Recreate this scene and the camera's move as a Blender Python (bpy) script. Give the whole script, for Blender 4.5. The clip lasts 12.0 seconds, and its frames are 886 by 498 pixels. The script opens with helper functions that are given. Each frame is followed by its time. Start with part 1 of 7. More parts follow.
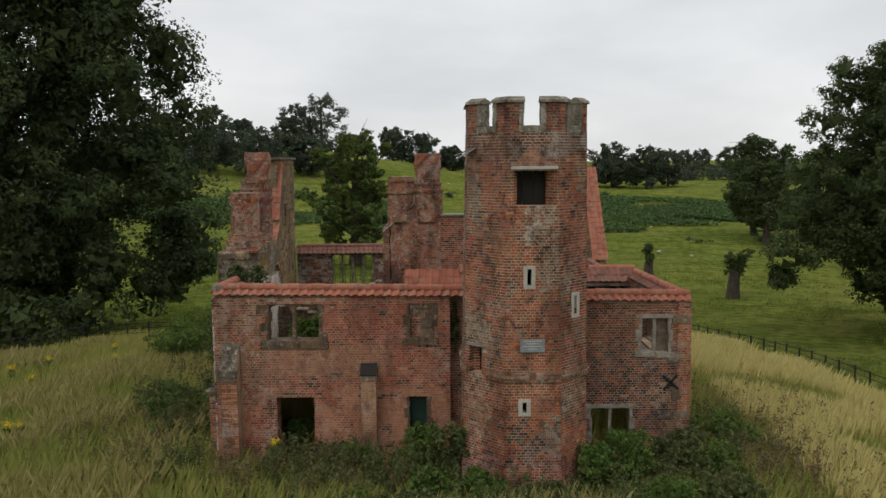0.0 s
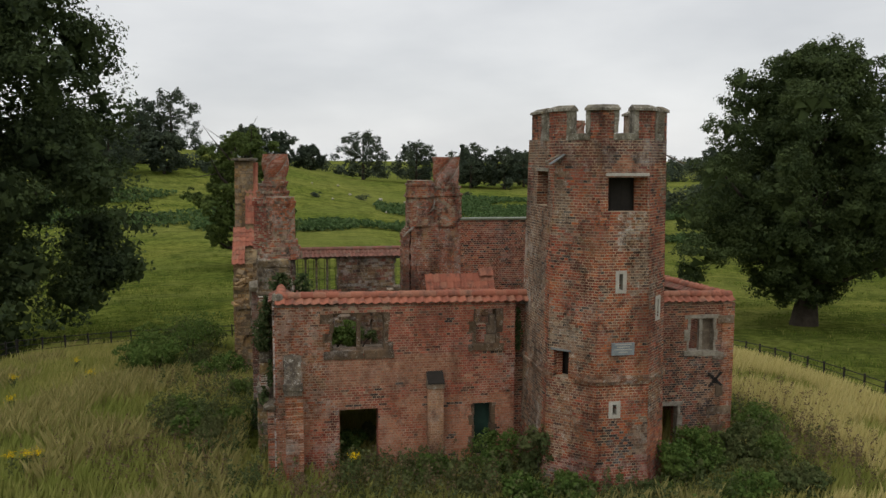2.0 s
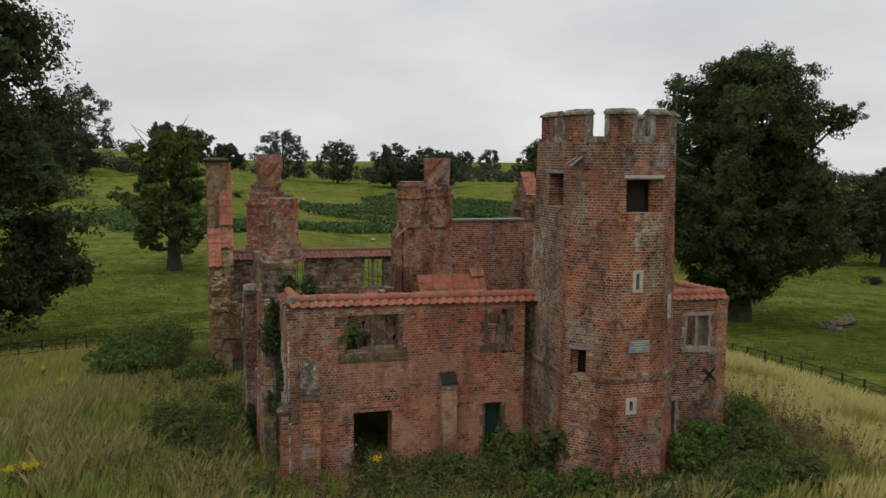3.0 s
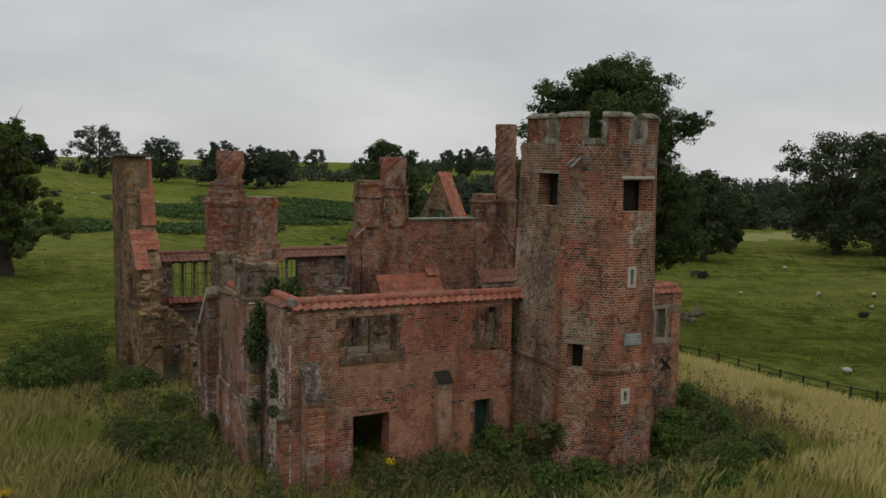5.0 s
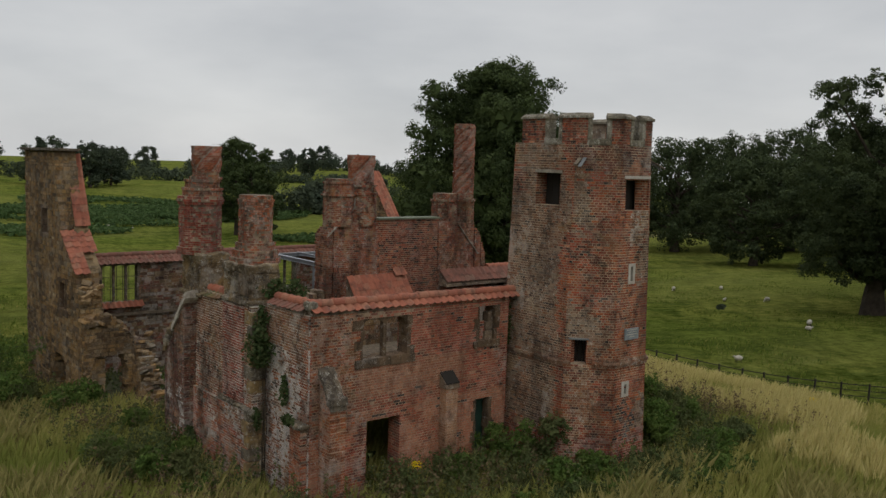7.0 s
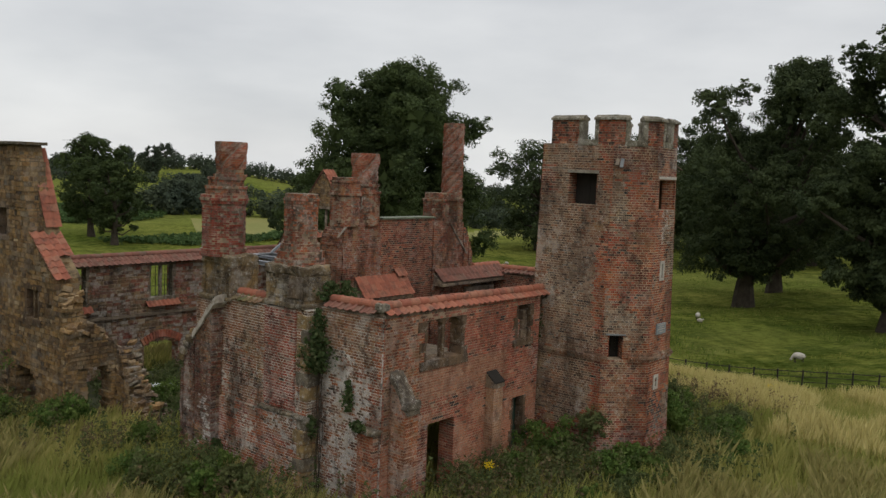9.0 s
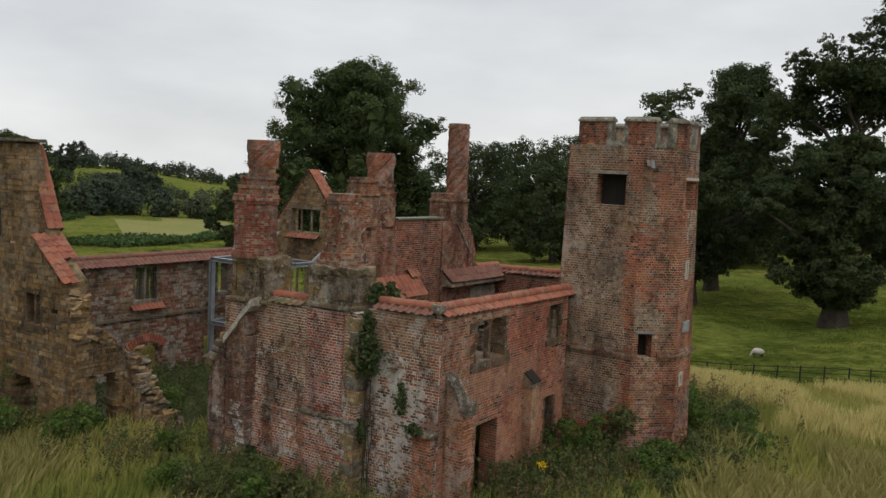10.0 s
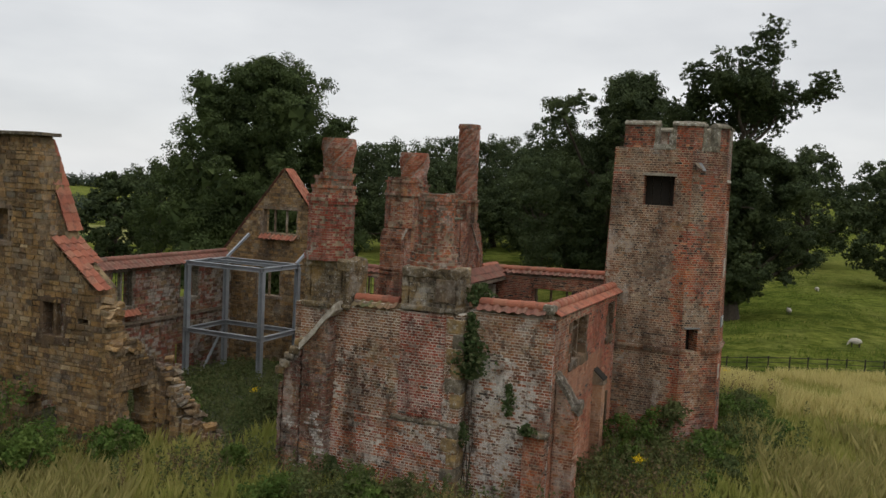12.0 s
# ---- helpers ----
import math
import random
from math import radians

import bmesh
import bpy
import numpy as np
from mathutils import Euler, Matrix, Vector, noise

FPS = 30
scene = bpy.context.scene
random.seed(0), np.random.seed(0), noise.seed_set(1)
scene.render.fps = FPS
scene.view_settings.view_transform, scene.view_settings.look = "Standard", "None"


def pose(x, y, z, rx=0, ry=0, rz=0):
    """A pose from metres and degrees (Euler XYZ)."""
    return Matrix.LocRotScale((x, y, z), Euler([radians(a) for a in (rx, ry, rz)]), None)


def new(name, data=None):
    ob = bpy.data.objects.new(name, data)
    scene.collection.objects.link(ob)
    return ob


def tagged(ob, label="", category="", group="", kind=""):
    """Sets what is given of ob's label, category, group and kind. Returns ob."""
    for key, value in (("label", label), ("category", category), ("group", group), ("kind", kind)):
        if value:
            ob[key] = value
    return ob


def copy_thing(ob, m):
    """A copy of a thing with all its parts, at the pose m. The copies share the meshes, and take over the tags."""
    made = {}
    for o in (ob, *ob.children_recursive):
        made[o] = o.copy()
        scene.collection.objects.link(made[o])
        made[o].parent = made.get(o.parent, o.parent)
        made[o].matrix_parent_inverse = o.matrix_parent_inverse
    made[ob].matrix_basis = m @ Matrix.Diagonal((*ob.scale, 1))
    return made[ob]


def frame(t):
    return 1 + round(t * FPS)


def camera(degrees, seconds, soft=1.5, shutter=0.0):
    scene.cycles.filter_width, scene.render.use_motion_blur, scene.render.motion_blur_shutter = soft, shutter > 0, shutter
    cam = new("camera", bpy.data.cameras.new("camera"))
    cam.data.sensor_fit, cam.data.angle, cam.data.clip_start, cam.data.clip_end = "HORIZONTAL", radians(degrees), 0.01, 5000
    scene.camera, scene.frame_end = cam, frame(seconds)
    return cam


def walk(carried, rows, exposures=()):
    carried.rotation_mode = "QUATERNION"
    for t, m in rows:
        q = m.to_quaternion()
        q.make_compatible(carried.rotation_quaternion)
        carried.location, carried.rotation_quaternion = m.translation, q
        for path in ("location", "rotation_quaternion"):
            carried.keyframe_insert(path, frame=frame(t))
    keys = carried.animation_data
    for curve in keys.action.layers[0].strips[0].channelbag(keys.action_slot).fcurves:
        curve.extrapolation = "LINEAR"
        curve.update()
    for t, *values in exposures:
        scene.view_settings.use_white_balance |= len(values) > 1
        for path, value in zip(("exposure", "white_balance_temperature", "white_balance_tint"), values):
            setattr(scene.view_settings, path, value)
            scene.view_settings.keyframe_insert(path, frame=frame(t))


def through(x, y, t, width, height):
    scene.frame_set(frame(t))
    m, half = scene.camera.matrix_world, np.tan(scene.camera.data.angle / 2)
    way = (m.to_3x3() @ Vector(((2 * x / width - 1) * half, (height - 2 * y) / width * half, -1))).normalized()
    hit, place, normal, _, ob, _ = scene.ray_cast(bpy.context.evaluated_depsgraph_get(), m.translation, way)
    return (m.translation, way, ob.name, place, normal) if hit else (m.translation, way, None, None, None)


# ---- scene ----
import collections

cam = camera(55.4, 12.0)
METRES, EYE, TILT, LEAN, TURN = 33.0, 8.4, 0.0, 0.0, 0.0
ROWS = [
    (0.0, 0.0, 0.0, 0.0, -0.05, -6.13, 0.49),
    (0.5, -0.0468, 0.0032, 0.0019, -2.58, -6.16, 0.33),
    (1.0, -0.0961, 0.0077, 0.0029, -5.3, -6.18, 0.16),
    (1.5, -0.1394, 0.0147, 0.0045, -7.81, -6.18, 0.01),
    (2.0, -0.1837, 0.0233, 0.0052, -10.59, -6.21, -0.16),
    (2.5, -0.2226, 0.0308, 0.005, -13.35, -6.2, -0.33),
    (3.0, -0.2631, 0.0398, 0.0059, -16.36, -6.17, -0.49),
    (5.0, -0.3956, 0.0943, 0.003, -28.48, -5.99, -1.21),
    (5.5, -0.4223, 0.1113, 0.0021, -31.26, -5.92, -1.36),
    (6.0, -0.4517, 0.132, 0.0012, -33.99, -5.84, -1.53),
    (6.5, -0.479, 0.1531, -0.0004, -36.68, -5.78, -1.67),
    (7.0, -0.508, 0.1772, -0.0021, -39.59, -5.68, -1.83),
    (9.0, -0.6224, 0.2972, -0.009, -50.21, -5.28, -2.35),
    (9.5, -0.6496, 0.3338, -0.011, -52.82, -5.15, -2.48),
    (10.0, -0.6779, 0.376, -0.0134, -55.62, -5.01, -2.6),
    (10.5, -0.7003, 0.414, -0.0157, -58.21, -4.87, -2.7),
    (11.0, -0.725, 0.4566, -0.0178, -61.12, -4.73, -2.8),
    (11.5, -0.745, 0.4952, -0.0202, -63.5, -4.6, -2.88),
    (12.0, -0.7657, 0.5411, -0.0226, -66.12, -4.46, -2.98),
]
walk(cam, [(t, pose(0, 0, EYE, TILT, LEAN, TURN) @ pose(METRES * x, METRES * y, METRES * z, 90 + pitch, roll, yaw)) for t, x, y, z, yaw, pitch, roll in ROWS],
     exposures=[(0.0, 0.0), (1.5, -0.03), (3.0, -0.14), (5.0, -0.41), (7.0, -0.38), (9.0, -0.12), (12.0, 0.0)])

# ---- sky and light: an overcast afternoon ----
world = bpy.data.worlds.new("overcast_sky")
scene.world = world
world.use_nodes = True
wn, wl = world.node_tree.nodes, world.node_tree.links
wn.clear()
w_out = wn.new("ShaderNodeOutputWorld")
w_bg = wn.new("ShaderNodeBackground")
w_sky = wn.new("ShaderNodeTexSky")
w_sky.sky_type = "NISHITA"
w_sky.sun_disc = False
w_sky.sun_elevation = radians(48)
w_sky.sun_rotation = radians(200)
w_gain = wn.new("ShaderNodeMix")
w_gain.data_type = "RGBA"
w_gain.blend_type = "MULTIPLY"
w_gain.inputs[0].default_value = 1.0
w_gain.inputs[7].default_value = (0.1, 0.1, 0.1, 1)
wl.new(w_sky.outputs[0], w_gain.inputs[6])
w_co = wn.new("ShaderNodeTexCoord")
w_map = wn.new("ShaderNodeMapping")
w_map.inputs["Scale"].default_value = (1.0, 1.0, 3.0)
wl.new(w_co.outputs["Generated"], w_map.inputs[0])
w_noise = wn.new("ShaderNodeTexNoise")
w_noise.inputs["Scale"].default_value = 2.6
w_noise.inputs["Detail"].default_value = 5.0
w_noise.inputs["Roughness"].default_value = 0.5
wl.new(w_map.outputs[0], w_noise.inputs[0])
w_ramp = wn.new("ShaderNodeValToRGB")
w_ramp.color_ramp.elements[0].position = 0.3
w_ramp.color_ramp.elements[0].color = (0.665, 0.68, 0.70, 1)
w_ramp.color_ramp.elements[1].position = 0.68
w_ramp.color_ramp.elements[1].color = (0.91, 0.915, 0.915, 1)
wl.new(w_noise.outputs[0], w_ramp.inputs[0])
w_mix = wn.new("ShaderNodeMix")
w_mix.data_type = "RGBA"
w_mix.inputs[0].default_value = 0.92
wl.new(w_gain.outputs[2], w_mix.inputs[6])
wl.new(w_ramp.outputs[0], w_mix.inputs[7])
# an overcast sky is about twice as bright overhead as near the horizon
w_sep = wn.new("ShaderNodeSeparateXYZ")
wl.new(w_co.outputs["Generated"], w_sep.inputs[0])
w_up = wn.new("ShaderNodeMapRange")
w_up.interpolation_type = "SMOOTHSTEP"
w_up.inputs["From Min"].default_value = 0.12
w_up.inputs["From Max"].default_value = 0.9
w_up.inputs["To Min"].default_value = 1.0
w_up.inputs["To Max"].default_value = 1.75
wl.new(w_sep.outputs[2], w_up.inputs[0])
wl.new(w_mix.outputs[2], w_bg.inputs[0])
wl.new(w_up.outputs[0], w_bg.inputs[1])
wl.new(w_bg.outputs[0], w_out.inputs[0])
sun = new("sun", bpy.data.lights.new("sun", "SUN"))
sun.data.energy = 0.5
sun.data.angle = radians(40)
sun.data.color = (1.0, 0.97, 0.92)
sun.matrix_world = pose(0, 0, 60, 40, 0, -35)

# ---- materials ----
def material(name, rough=0.9, metal=0.0):
    m = bpy.data.materials.new(name)
    m.use_nodes = True
    n = m.node_tree.nodes
    b = n["Principled BSDF"]
    b.inputs["Roughness"].default_value = rough
    b.inputs["Metallic"].default_value = metal
    b.inputs["Specular IOR Level"].default_value = 0.25
    return m, n, m.node_tree.links, b


def coords(n, links):
    """World coordinates."""
    return n.new("ShaderNodeNewGeometry").outputs["Position"]


def noise_node(n, links, co, scale, detail=4.0, rough=0.55, stretch=None):
    if stretch:
        mp = n.new("ShaderNodeMapping")
        mp.inputs["Scale"].default_value = stretch
        links.new(co, mp.inputs[0])
        co = mp.outputs[0]
    t = n.new("ShaderNodeTexNoise")
    t.inputs["Scale"].default_value = scale
    t.inputs["Detail"].default_value = detail
    t.inputs["Roughness"].default_value = rough
    links.new(co, t.inputs[0])
    return t.outputs[0]


def ramp(n, links, fac, stops):
    r = n.new("ShaderNodeValToRGB")
    e = r.color_ramp.elements
    while len(e) < len(stops):
        e.new(0.5)
    for el, (p, c) in zip(e, stops):
        el.position = p
        el.color = (*c, 1) if isinstance(c, tuple) else (c, c, c, 1)
    links.new(fac, r.inputs[0])
    return r.outputs[0]


def mixed(n, links, fac, a, b, mode="MIX"):
    x = n.new("ShaderNodeMix")
    x.data_type = "RGBA"
    x.blend_type = mode
    for sock, val in ((x.inputs[0], fac), (x.inputs[6], a), (x.inputs[7], b)):
        if isinstance(val, (int, float)):
            sock.default_value = val
        elif isinstance(val, tuple):
            sock.default_value = (*val, 1)
        else:
            links.new(val, sock)
    return x.outputs[2]


def piece_random(n, links):
    """One value a piece, for joined pieces and for objects of their own alike."""
    g, o = n.new("ShaderNodeNewGeometry"), n.new("ShaderNodeObjectInfo")
    a, f = n.new("ShaderNodeMath"), n.new("ShaderNodeMath")
    f.operation = "FRACT"
    links.new(g.outputs["Random Per Island"], a.inputs[0])
    links.new(o.outputs["Random"], a.inputs[1])
    links.new(a.outputs[0], f.inputs[0])
    return f.outputs[0]


def bump(n, links, b, height, strength, distance=0.02):
    k = n.new("ShaderNodeBump")
    k.inputs["Strength"].default_value = strength
    k.inputs["Distance"].default_value = distance
    links.new(height, k.inputs["Height"])
    links.new(k.outputs[0], b.inputs["Normal"])


def weathered(n, links, co, col, grime=0.4, ochre=0.1, bloom=0.12):
    """What a wall gathers as a whole, over bricks and joints alike: dark run-off, ochre lichen, lime bloom and pale crumbs."""
    if ochre:
        col = mixed(n, links, ramp(n, links, noise_node(n, links, co, 1.25, 9, 0.72), [(0.55, 0.0), (0.62, ochre)]), col, (0.30, 0.185, 0.065))
    if bloom:
        col = mixed(n, links, ramp(n, links, noise_node(n, links, co, 0.95, 10, 0.76), [(0.555, 0.0), (0.60, bloom)]), col, (0.56, 0.53, 0.48))
        col = mixed(n, links, ramp(n, links, noise_node(n, links, co, 7.5, 7, 0.78), [(0.575, 0.0), (0.61, bloom * 1.3)]), col, (0.60, 0.57, 0.51))
    if grime:
        col = mixed(n, links, ramp(n, links, noise_node(n, links, co, 0.62, 9, 0.72, (1.5, 1.5, 0.55)), [(0.48, 0.0), (0.60, grime)]), col, (0.20, 0.175, 0.155), "MULTIPLY")
        col = mixed(n, links, ramp(n, links, noise_node(n, links, co, 3.1, 8, 0.75, (1, 1, 0.7)), [(0.53, 0.0), (0.60, grime)]), col, (0.16, 0.14, 0.125), "MULTIPLY")
    return col


def masonry_material(name, stops, orange=0.0, pale=0.0, soot=0.3, moss=0.0, tint=(0.36, 0.14, 0.06), lime=(0.40, 0.37, 0.33), fine=1.0, specks=0.45, grime=0.45, cover=0.0, ochre=0.12, bloom=0.15):
    """Brick or stone: a colour a piece, then weathering that takes whole pieces here and there: orange faces, lime bloom, soot, moss."""
    m, n, links, b = material(name, 0.92)
    co = coords(n, links)
    own = piece_random(n, links)
    col = ramp(n, links, own, stops)

    def patch(scale, lo, hi, amount, stretch, salt, spread):
        """A broad noise, stirred piece by piece and in fine grain."""
        k = n.new("ShaderNodeMath")
        k.operation = "MULTIPLY"
        links.new(own, k.inputs[0])
        k.inputs[1].default_value = salt
        f = n.new("ShaderNodeMath")
        f.operation = "FRACT"
        links.new(k.outputs[0], f.inputs[0])
        q = n.new("ShaderNodeMath")
        q.operation = "MULTIPLY_ADD"
        links.new(f.outputs[0], q.inputs[0])
        q.inputs[1].default_value = spread
        links.new(noise_node(n, links, co, scale * fine, 7, 0.66, stretch), q.inputs[2])
        w = n.new("ShaderNodeMath")
        w.operation = "MULTIPLY_ADD"
        links.new(noise_node(n, links, co, 26, 4, 0.7), w.inputs[0])
        w.inputs[1].default_value = 0.22
        links.new(q.outputs[0], w.inputs[2])
        c = spread / 2 + 0.11
        return ramp(n, links, w.outputs[0], [(lo + c, 0.0), (hi + c, amount)])

    if orange:
        col = mixed(n, links, patch(0.8, 0.48, 0.58, orange, (1, 1, 0.6), 17.3, 0.22), col, tint)
    if soot:
        col = mixed(n, links, patch(1.1, 0.49, 0.61, soot, (1, 1, 0.5), 29.7, 0.26), col, (0.055, 0.045, 0.04))
    if pale:
        col = mixed(n, links, patch(1.1, 0.535 - cover, 0.59 - cover, pale, (1, 1, 0.7), 41.9, 0.30), col, lime)
    if moss:
        col = mixed(n, links, patch(1.7, 0.53, 0.66, moss, (1, 1, 1), 53.1, 0.2), col, (0.24, 0.17, 0.06))
    col = mixed(n, links, ramp(n, links, noise_node(n, links, co, 22, 6, 0.75), [(0.36, 0.0), (0.66, 0.8)]), col, (0.42, 0.39, 0.37), "MULTIPLY")
    if specks:
        # crumbs of old mortar and pale lichen, and pits gone black
        col = mixed(n, links, ramp(n, links, noise_node(n, links, co, 13, 5, 0.75), [(0.585, 0.0), (0.64, specks)]), col, lime)
        col = mixed(n, links, ramp(n, links, noise_node(n, links, co, 9.5, 6, 0.75, (1, 1, 1.4)), [(0.59, 0.0), (0.65, specks * 1.6)]), col, (0.035, 0.03, 0.027))
    col = weathered(n, links, co, col, grime, ochre, bloom)
    links.new(col, b.inputs["Base Color"])
    bump(n, links, b, noise_node(n, links, co, 45, 4, 0.6), 0.6, 0.012)
    return m


RED = [(0.0, (0.292, 0.084, 0.055)), (0.25, (0.415, 0.118, 0.071)), (0.5, (0.518, 0.152, 0.088)), (0.72, (0.362, 0.098, 0.061)), (0.85, (0.292, 0.104, 0.067)), (0.92, (0.041, 0.036, 0.032)), (1.0, (0.605, 0.268, 0.164))]
DARK = [(0.0, (0.163, 0.048, 0.032)), (0.3, (0.370, 0.101, 0.052)), (0.55, (0.257, 0.071, 0.043)), (0.75, (0.108, 0.048, 0.034)), (0.9, (0.019, 0.025, 0.027)), (1.0, (0.578, 0.238, 0.111))]
TOWER = [(0.0, (0.197, 0.050, 0.034)), (0.3, (0.436, 0.106, 0.052)), (0.55, (0.327, 0.081, 0.043)), (0.75, (0.175, 0.065, 0.041)), (0.9, (0.020, 0.029, 0.030)), (1.0, (0.676, 0.279, 0.137))]
WORN = [(0.0, (0.190, 0.085, 0.060)), (0.2, (0.340, 0.130, 0.075)), (0.4, (0.230, 0.150, 0.105)), (0.6, (0.380, 0.150, 0.080)), (0.8, (0.180, 0.130, 0.100)), (0.96, (0.070, 0.060, 0.052)), (1.0, (0.480, 0.370, 0.250))]
DEEP = [(0.0, (0.272, 0.069, 0.046)), (0.4, (0.424, 0.105, 0.062)), (0.7, (0.332, 0.085, 0.055)), (0.9, (0.212, 0.075, 0.053)), (1.0, (0.080, 0.060, 0.049))]
IRON = [(0.0, (0.186, 0.115, 0.057)), (0.25, (0.332, 0.204, 0.090)), (0.5, (0.443, 0.281, 0.124)), (0.72, (0.259, 0.160, 0.082)), (0.88, (0.112, 0.090, 0.066)), (1.0, (0.572, 0.422, 0.242))]
RUBBLE = [(0.0, (0.171, 0.122, 0.070)), (0.4, (0.300, 0.204, 0.106)), (0.7, (0.214, 0.109, 0.065)), (0.9, (0.100, 0.077, 0.060)), (1.0, (0.414, 0.318, 0.201))]
BRICK_SOUTH = masonry_material("warm_red_brick", RED, 0.35, 0.08, 0.3, specks=0.15, grime=0.35, ochre=0.05, bloom=0.08)
BRICK_DEEP = masonry_material("deep_red_brick", DEEP, 0.2, 0.3, 0.35, 0.0, (0.40, 0.14, 0.05), (0.50, 0.46, 0.42), 1.5, 0.5, 0.6, ochre=0.15, bloom=0.2)
BRICK_CORNER = masonry_material("orange_corner_brick", [(0.0, (0.349, 0.104, 0.051)), (0.35, (0.485, 0.149, 0.064)), (0.6, (0.407, 0.113, 0.060)), (0.85, (0.291, 0.117, 0.068)), (0.96, (0.116, 0.068, 0.047)), (1.0, (0.582, 0.324, 0.187))], 0.6, 0.35, 0.45, 0.1, (0.46, 0.15, 0.05), (0.5, 0.46, 0.4), 1.2, 0.5, 0.5, ochre=0.25, bloom=0.3)
BRICK_BAND = masonry_material("buff_red_brick", [(0.0, (0.331, 0.139, 0.080)), (0.4, (0.432, 0.189, 0.108)), (0.75, (0.377, 0.147, 0.088)), (1.0, (0.506, 0.269, 0.168))], 0.15, 0.12, 0.2, specks=0.15, grime=0.35, ochre=0.05, bloom=0.08)
BRICK_PINK = masonry_material("orange_pink_brick", [(0.0, (0.405, 0.155, 0.088)), (0.4, (0.506, 0.206, 0.112)), (0.75, (0.442, 0.160, 0.092)), (1.0, (0.552, 0.260, 0.152))], 0.25, 0.15, 0.2, specks=0.2, grime=0.35, ochre=0.08, bloom=0.1)
BRICK_OLD = masonry_material("brown_buff_brick", [(0.0, (0.255, 0.121, 0.070)), (0.35, (0.363, 0.186, 0.101)), (0.65, (0.294, 0.140, 0.079)), (0.88, (0.176, 0.102, 0.070)), (1.0, (0.451, 0.288, 0.167))], 0.5, 0.25, 0.45, 0.25, (0.42, 0.15, 0.06), (0.48, 0.44, 0.37), 1.4, 0.5, 0.65, ochre=0.35, bloom=0.25)
BRICK_SOOT = masonry_material("sooty_brick", [(0.0, (0.14, 0.055, 0.042)), (0.45, (0.22, 0.075, 0.052)), (0.8, (0.13, 0.07, 0.055)), (1.0, (0.06, 0.05, 0.045))], 0.3, 0.25, 0.4, 0.1, grime=0.5, bloom=0.25)
BRICK_EAST = masonry_material("chequered_red_brick", DARK, 0.35, 0.1, 0.35, specks=0.3, grime=0.4, bloom=0.08)
BRICK_WEST = masonry_material("lime_stained_brick", WORN, 0.6, 0.6, 0.55, 0.45, (0.42, 0.135, 0.05), (0.56, 0.53, 0.48), 1.6, 0.6, 0.75, ochre=0.4, bloom=0.55)
BRICK_LIMED = masonry_material("lime_washed_brick", WORN, 0.45, 0.8, 0.35, 0.15, (0.40, 0.14, 0.05), (0.62, 0.59, 0.56), 1.3, 0.5, 0.7, 0.06, ochre=0.2, bloom=0.7)
BRICK_TOWER = masonry_material("tower_brick", TOWER, 0.85, 0.18, 0.5, 0.1, (0.44, 0.130, 0.045), (0.33, 0.28, 0.23), 0.9, grime=0.55, ochre=0.15, bloom=0.07)
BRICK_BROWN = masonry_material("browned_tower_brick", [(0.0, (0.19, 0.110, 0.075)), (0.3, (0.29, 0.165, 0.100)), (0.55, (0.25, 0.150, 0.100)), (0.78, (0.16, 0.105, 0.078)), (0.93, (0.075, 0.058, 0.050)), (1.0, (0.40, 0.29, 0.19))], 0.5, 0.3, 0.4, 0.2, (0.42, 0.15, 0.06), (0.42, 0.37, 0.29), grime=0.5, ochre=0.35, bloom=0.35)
BRICK_STACK = masonry_material("chimney_brick", [(0.0, (0.27, 0.078, 0.048)), (0.3, (0.42, 0.120, 0.062)), (0.6, (0.31, 0.088, 0.054)), (0.88, (0.22, 0.080, 0.055)), (0.97, (0.10, 0.060, 0.048)), (1.0, (0.48, 0.23, 0.12))], 0.6, 0.22, 0.5, 0.25, (0.40, 0.15, 0.06), (0.45, 0.41, 0.36), 1.7, 0.5, 0.7, ochre=0.35, bloom=0.22)
BRICK_BLACK = masonry_material("black_header_brick", [(0.0, (0.035, 0.03, 0.03)), (0.6, (0.06, 0.045, 0.042)), (1.0, (0.09, 0.06, 0.05))], 0, 0.1, 0.2)
IRONSTONE = masonry_material("ironstone", IRON, 0.45, 0.25, 0.6, 0.3, (0.36, 0.20, 0.06), (0.40, 0.35, 0.26), 1.4, grime=0.4, ochre=0.2, bloom=0.1)
RUBBLE_STONE = masonry_material("rubble_stone", RUBBLE, 0.3, 0.4, 0.6, 0.35, (0.3, 0.12, 0.06), (0.42, 0.39, 0.34), 1.6, grime=0.6, ochre=0.3, bloom=0.25)


def plain_material(name, a, b2, scale=3.0, rough=0.9, metal=0.0, relief=0.3, fine=40, lichen=0.0, wall=None):
    m, n, links, b = material(name, rough, metal)
    co = coords(n, links)
    col = mixed(n, links, ramp(n, links, noise_node(n, links, co, scale, 6, 0.65), [(0.35, 0.0), (0.65, 1.0)]), a, b2)
    col = mixed(n, links, ramp(n, links, noise_node(n, links, co, fine, 3), [(0.35, 0.0), (0.7, 0.45)]), col, (0.6, 0.58, 0.55), "MULTIPLY")
    if lichen:
        col = mixed(n, links, ramp(n, links, noise_node(n, links, co, 9, 6, 0.7), [(0.55, 0.0), (0.64, lichen)]), col, (0.46, 0.44, 0.38))
    if wall:
        col = weathered(n, links, co, col, *wall)
    links.new(col, b.inputs["Base Color"])
    bump(n, links, b, noise_node(n, links, co, fine, 5, 0.65), relief, 0.01)
    return m


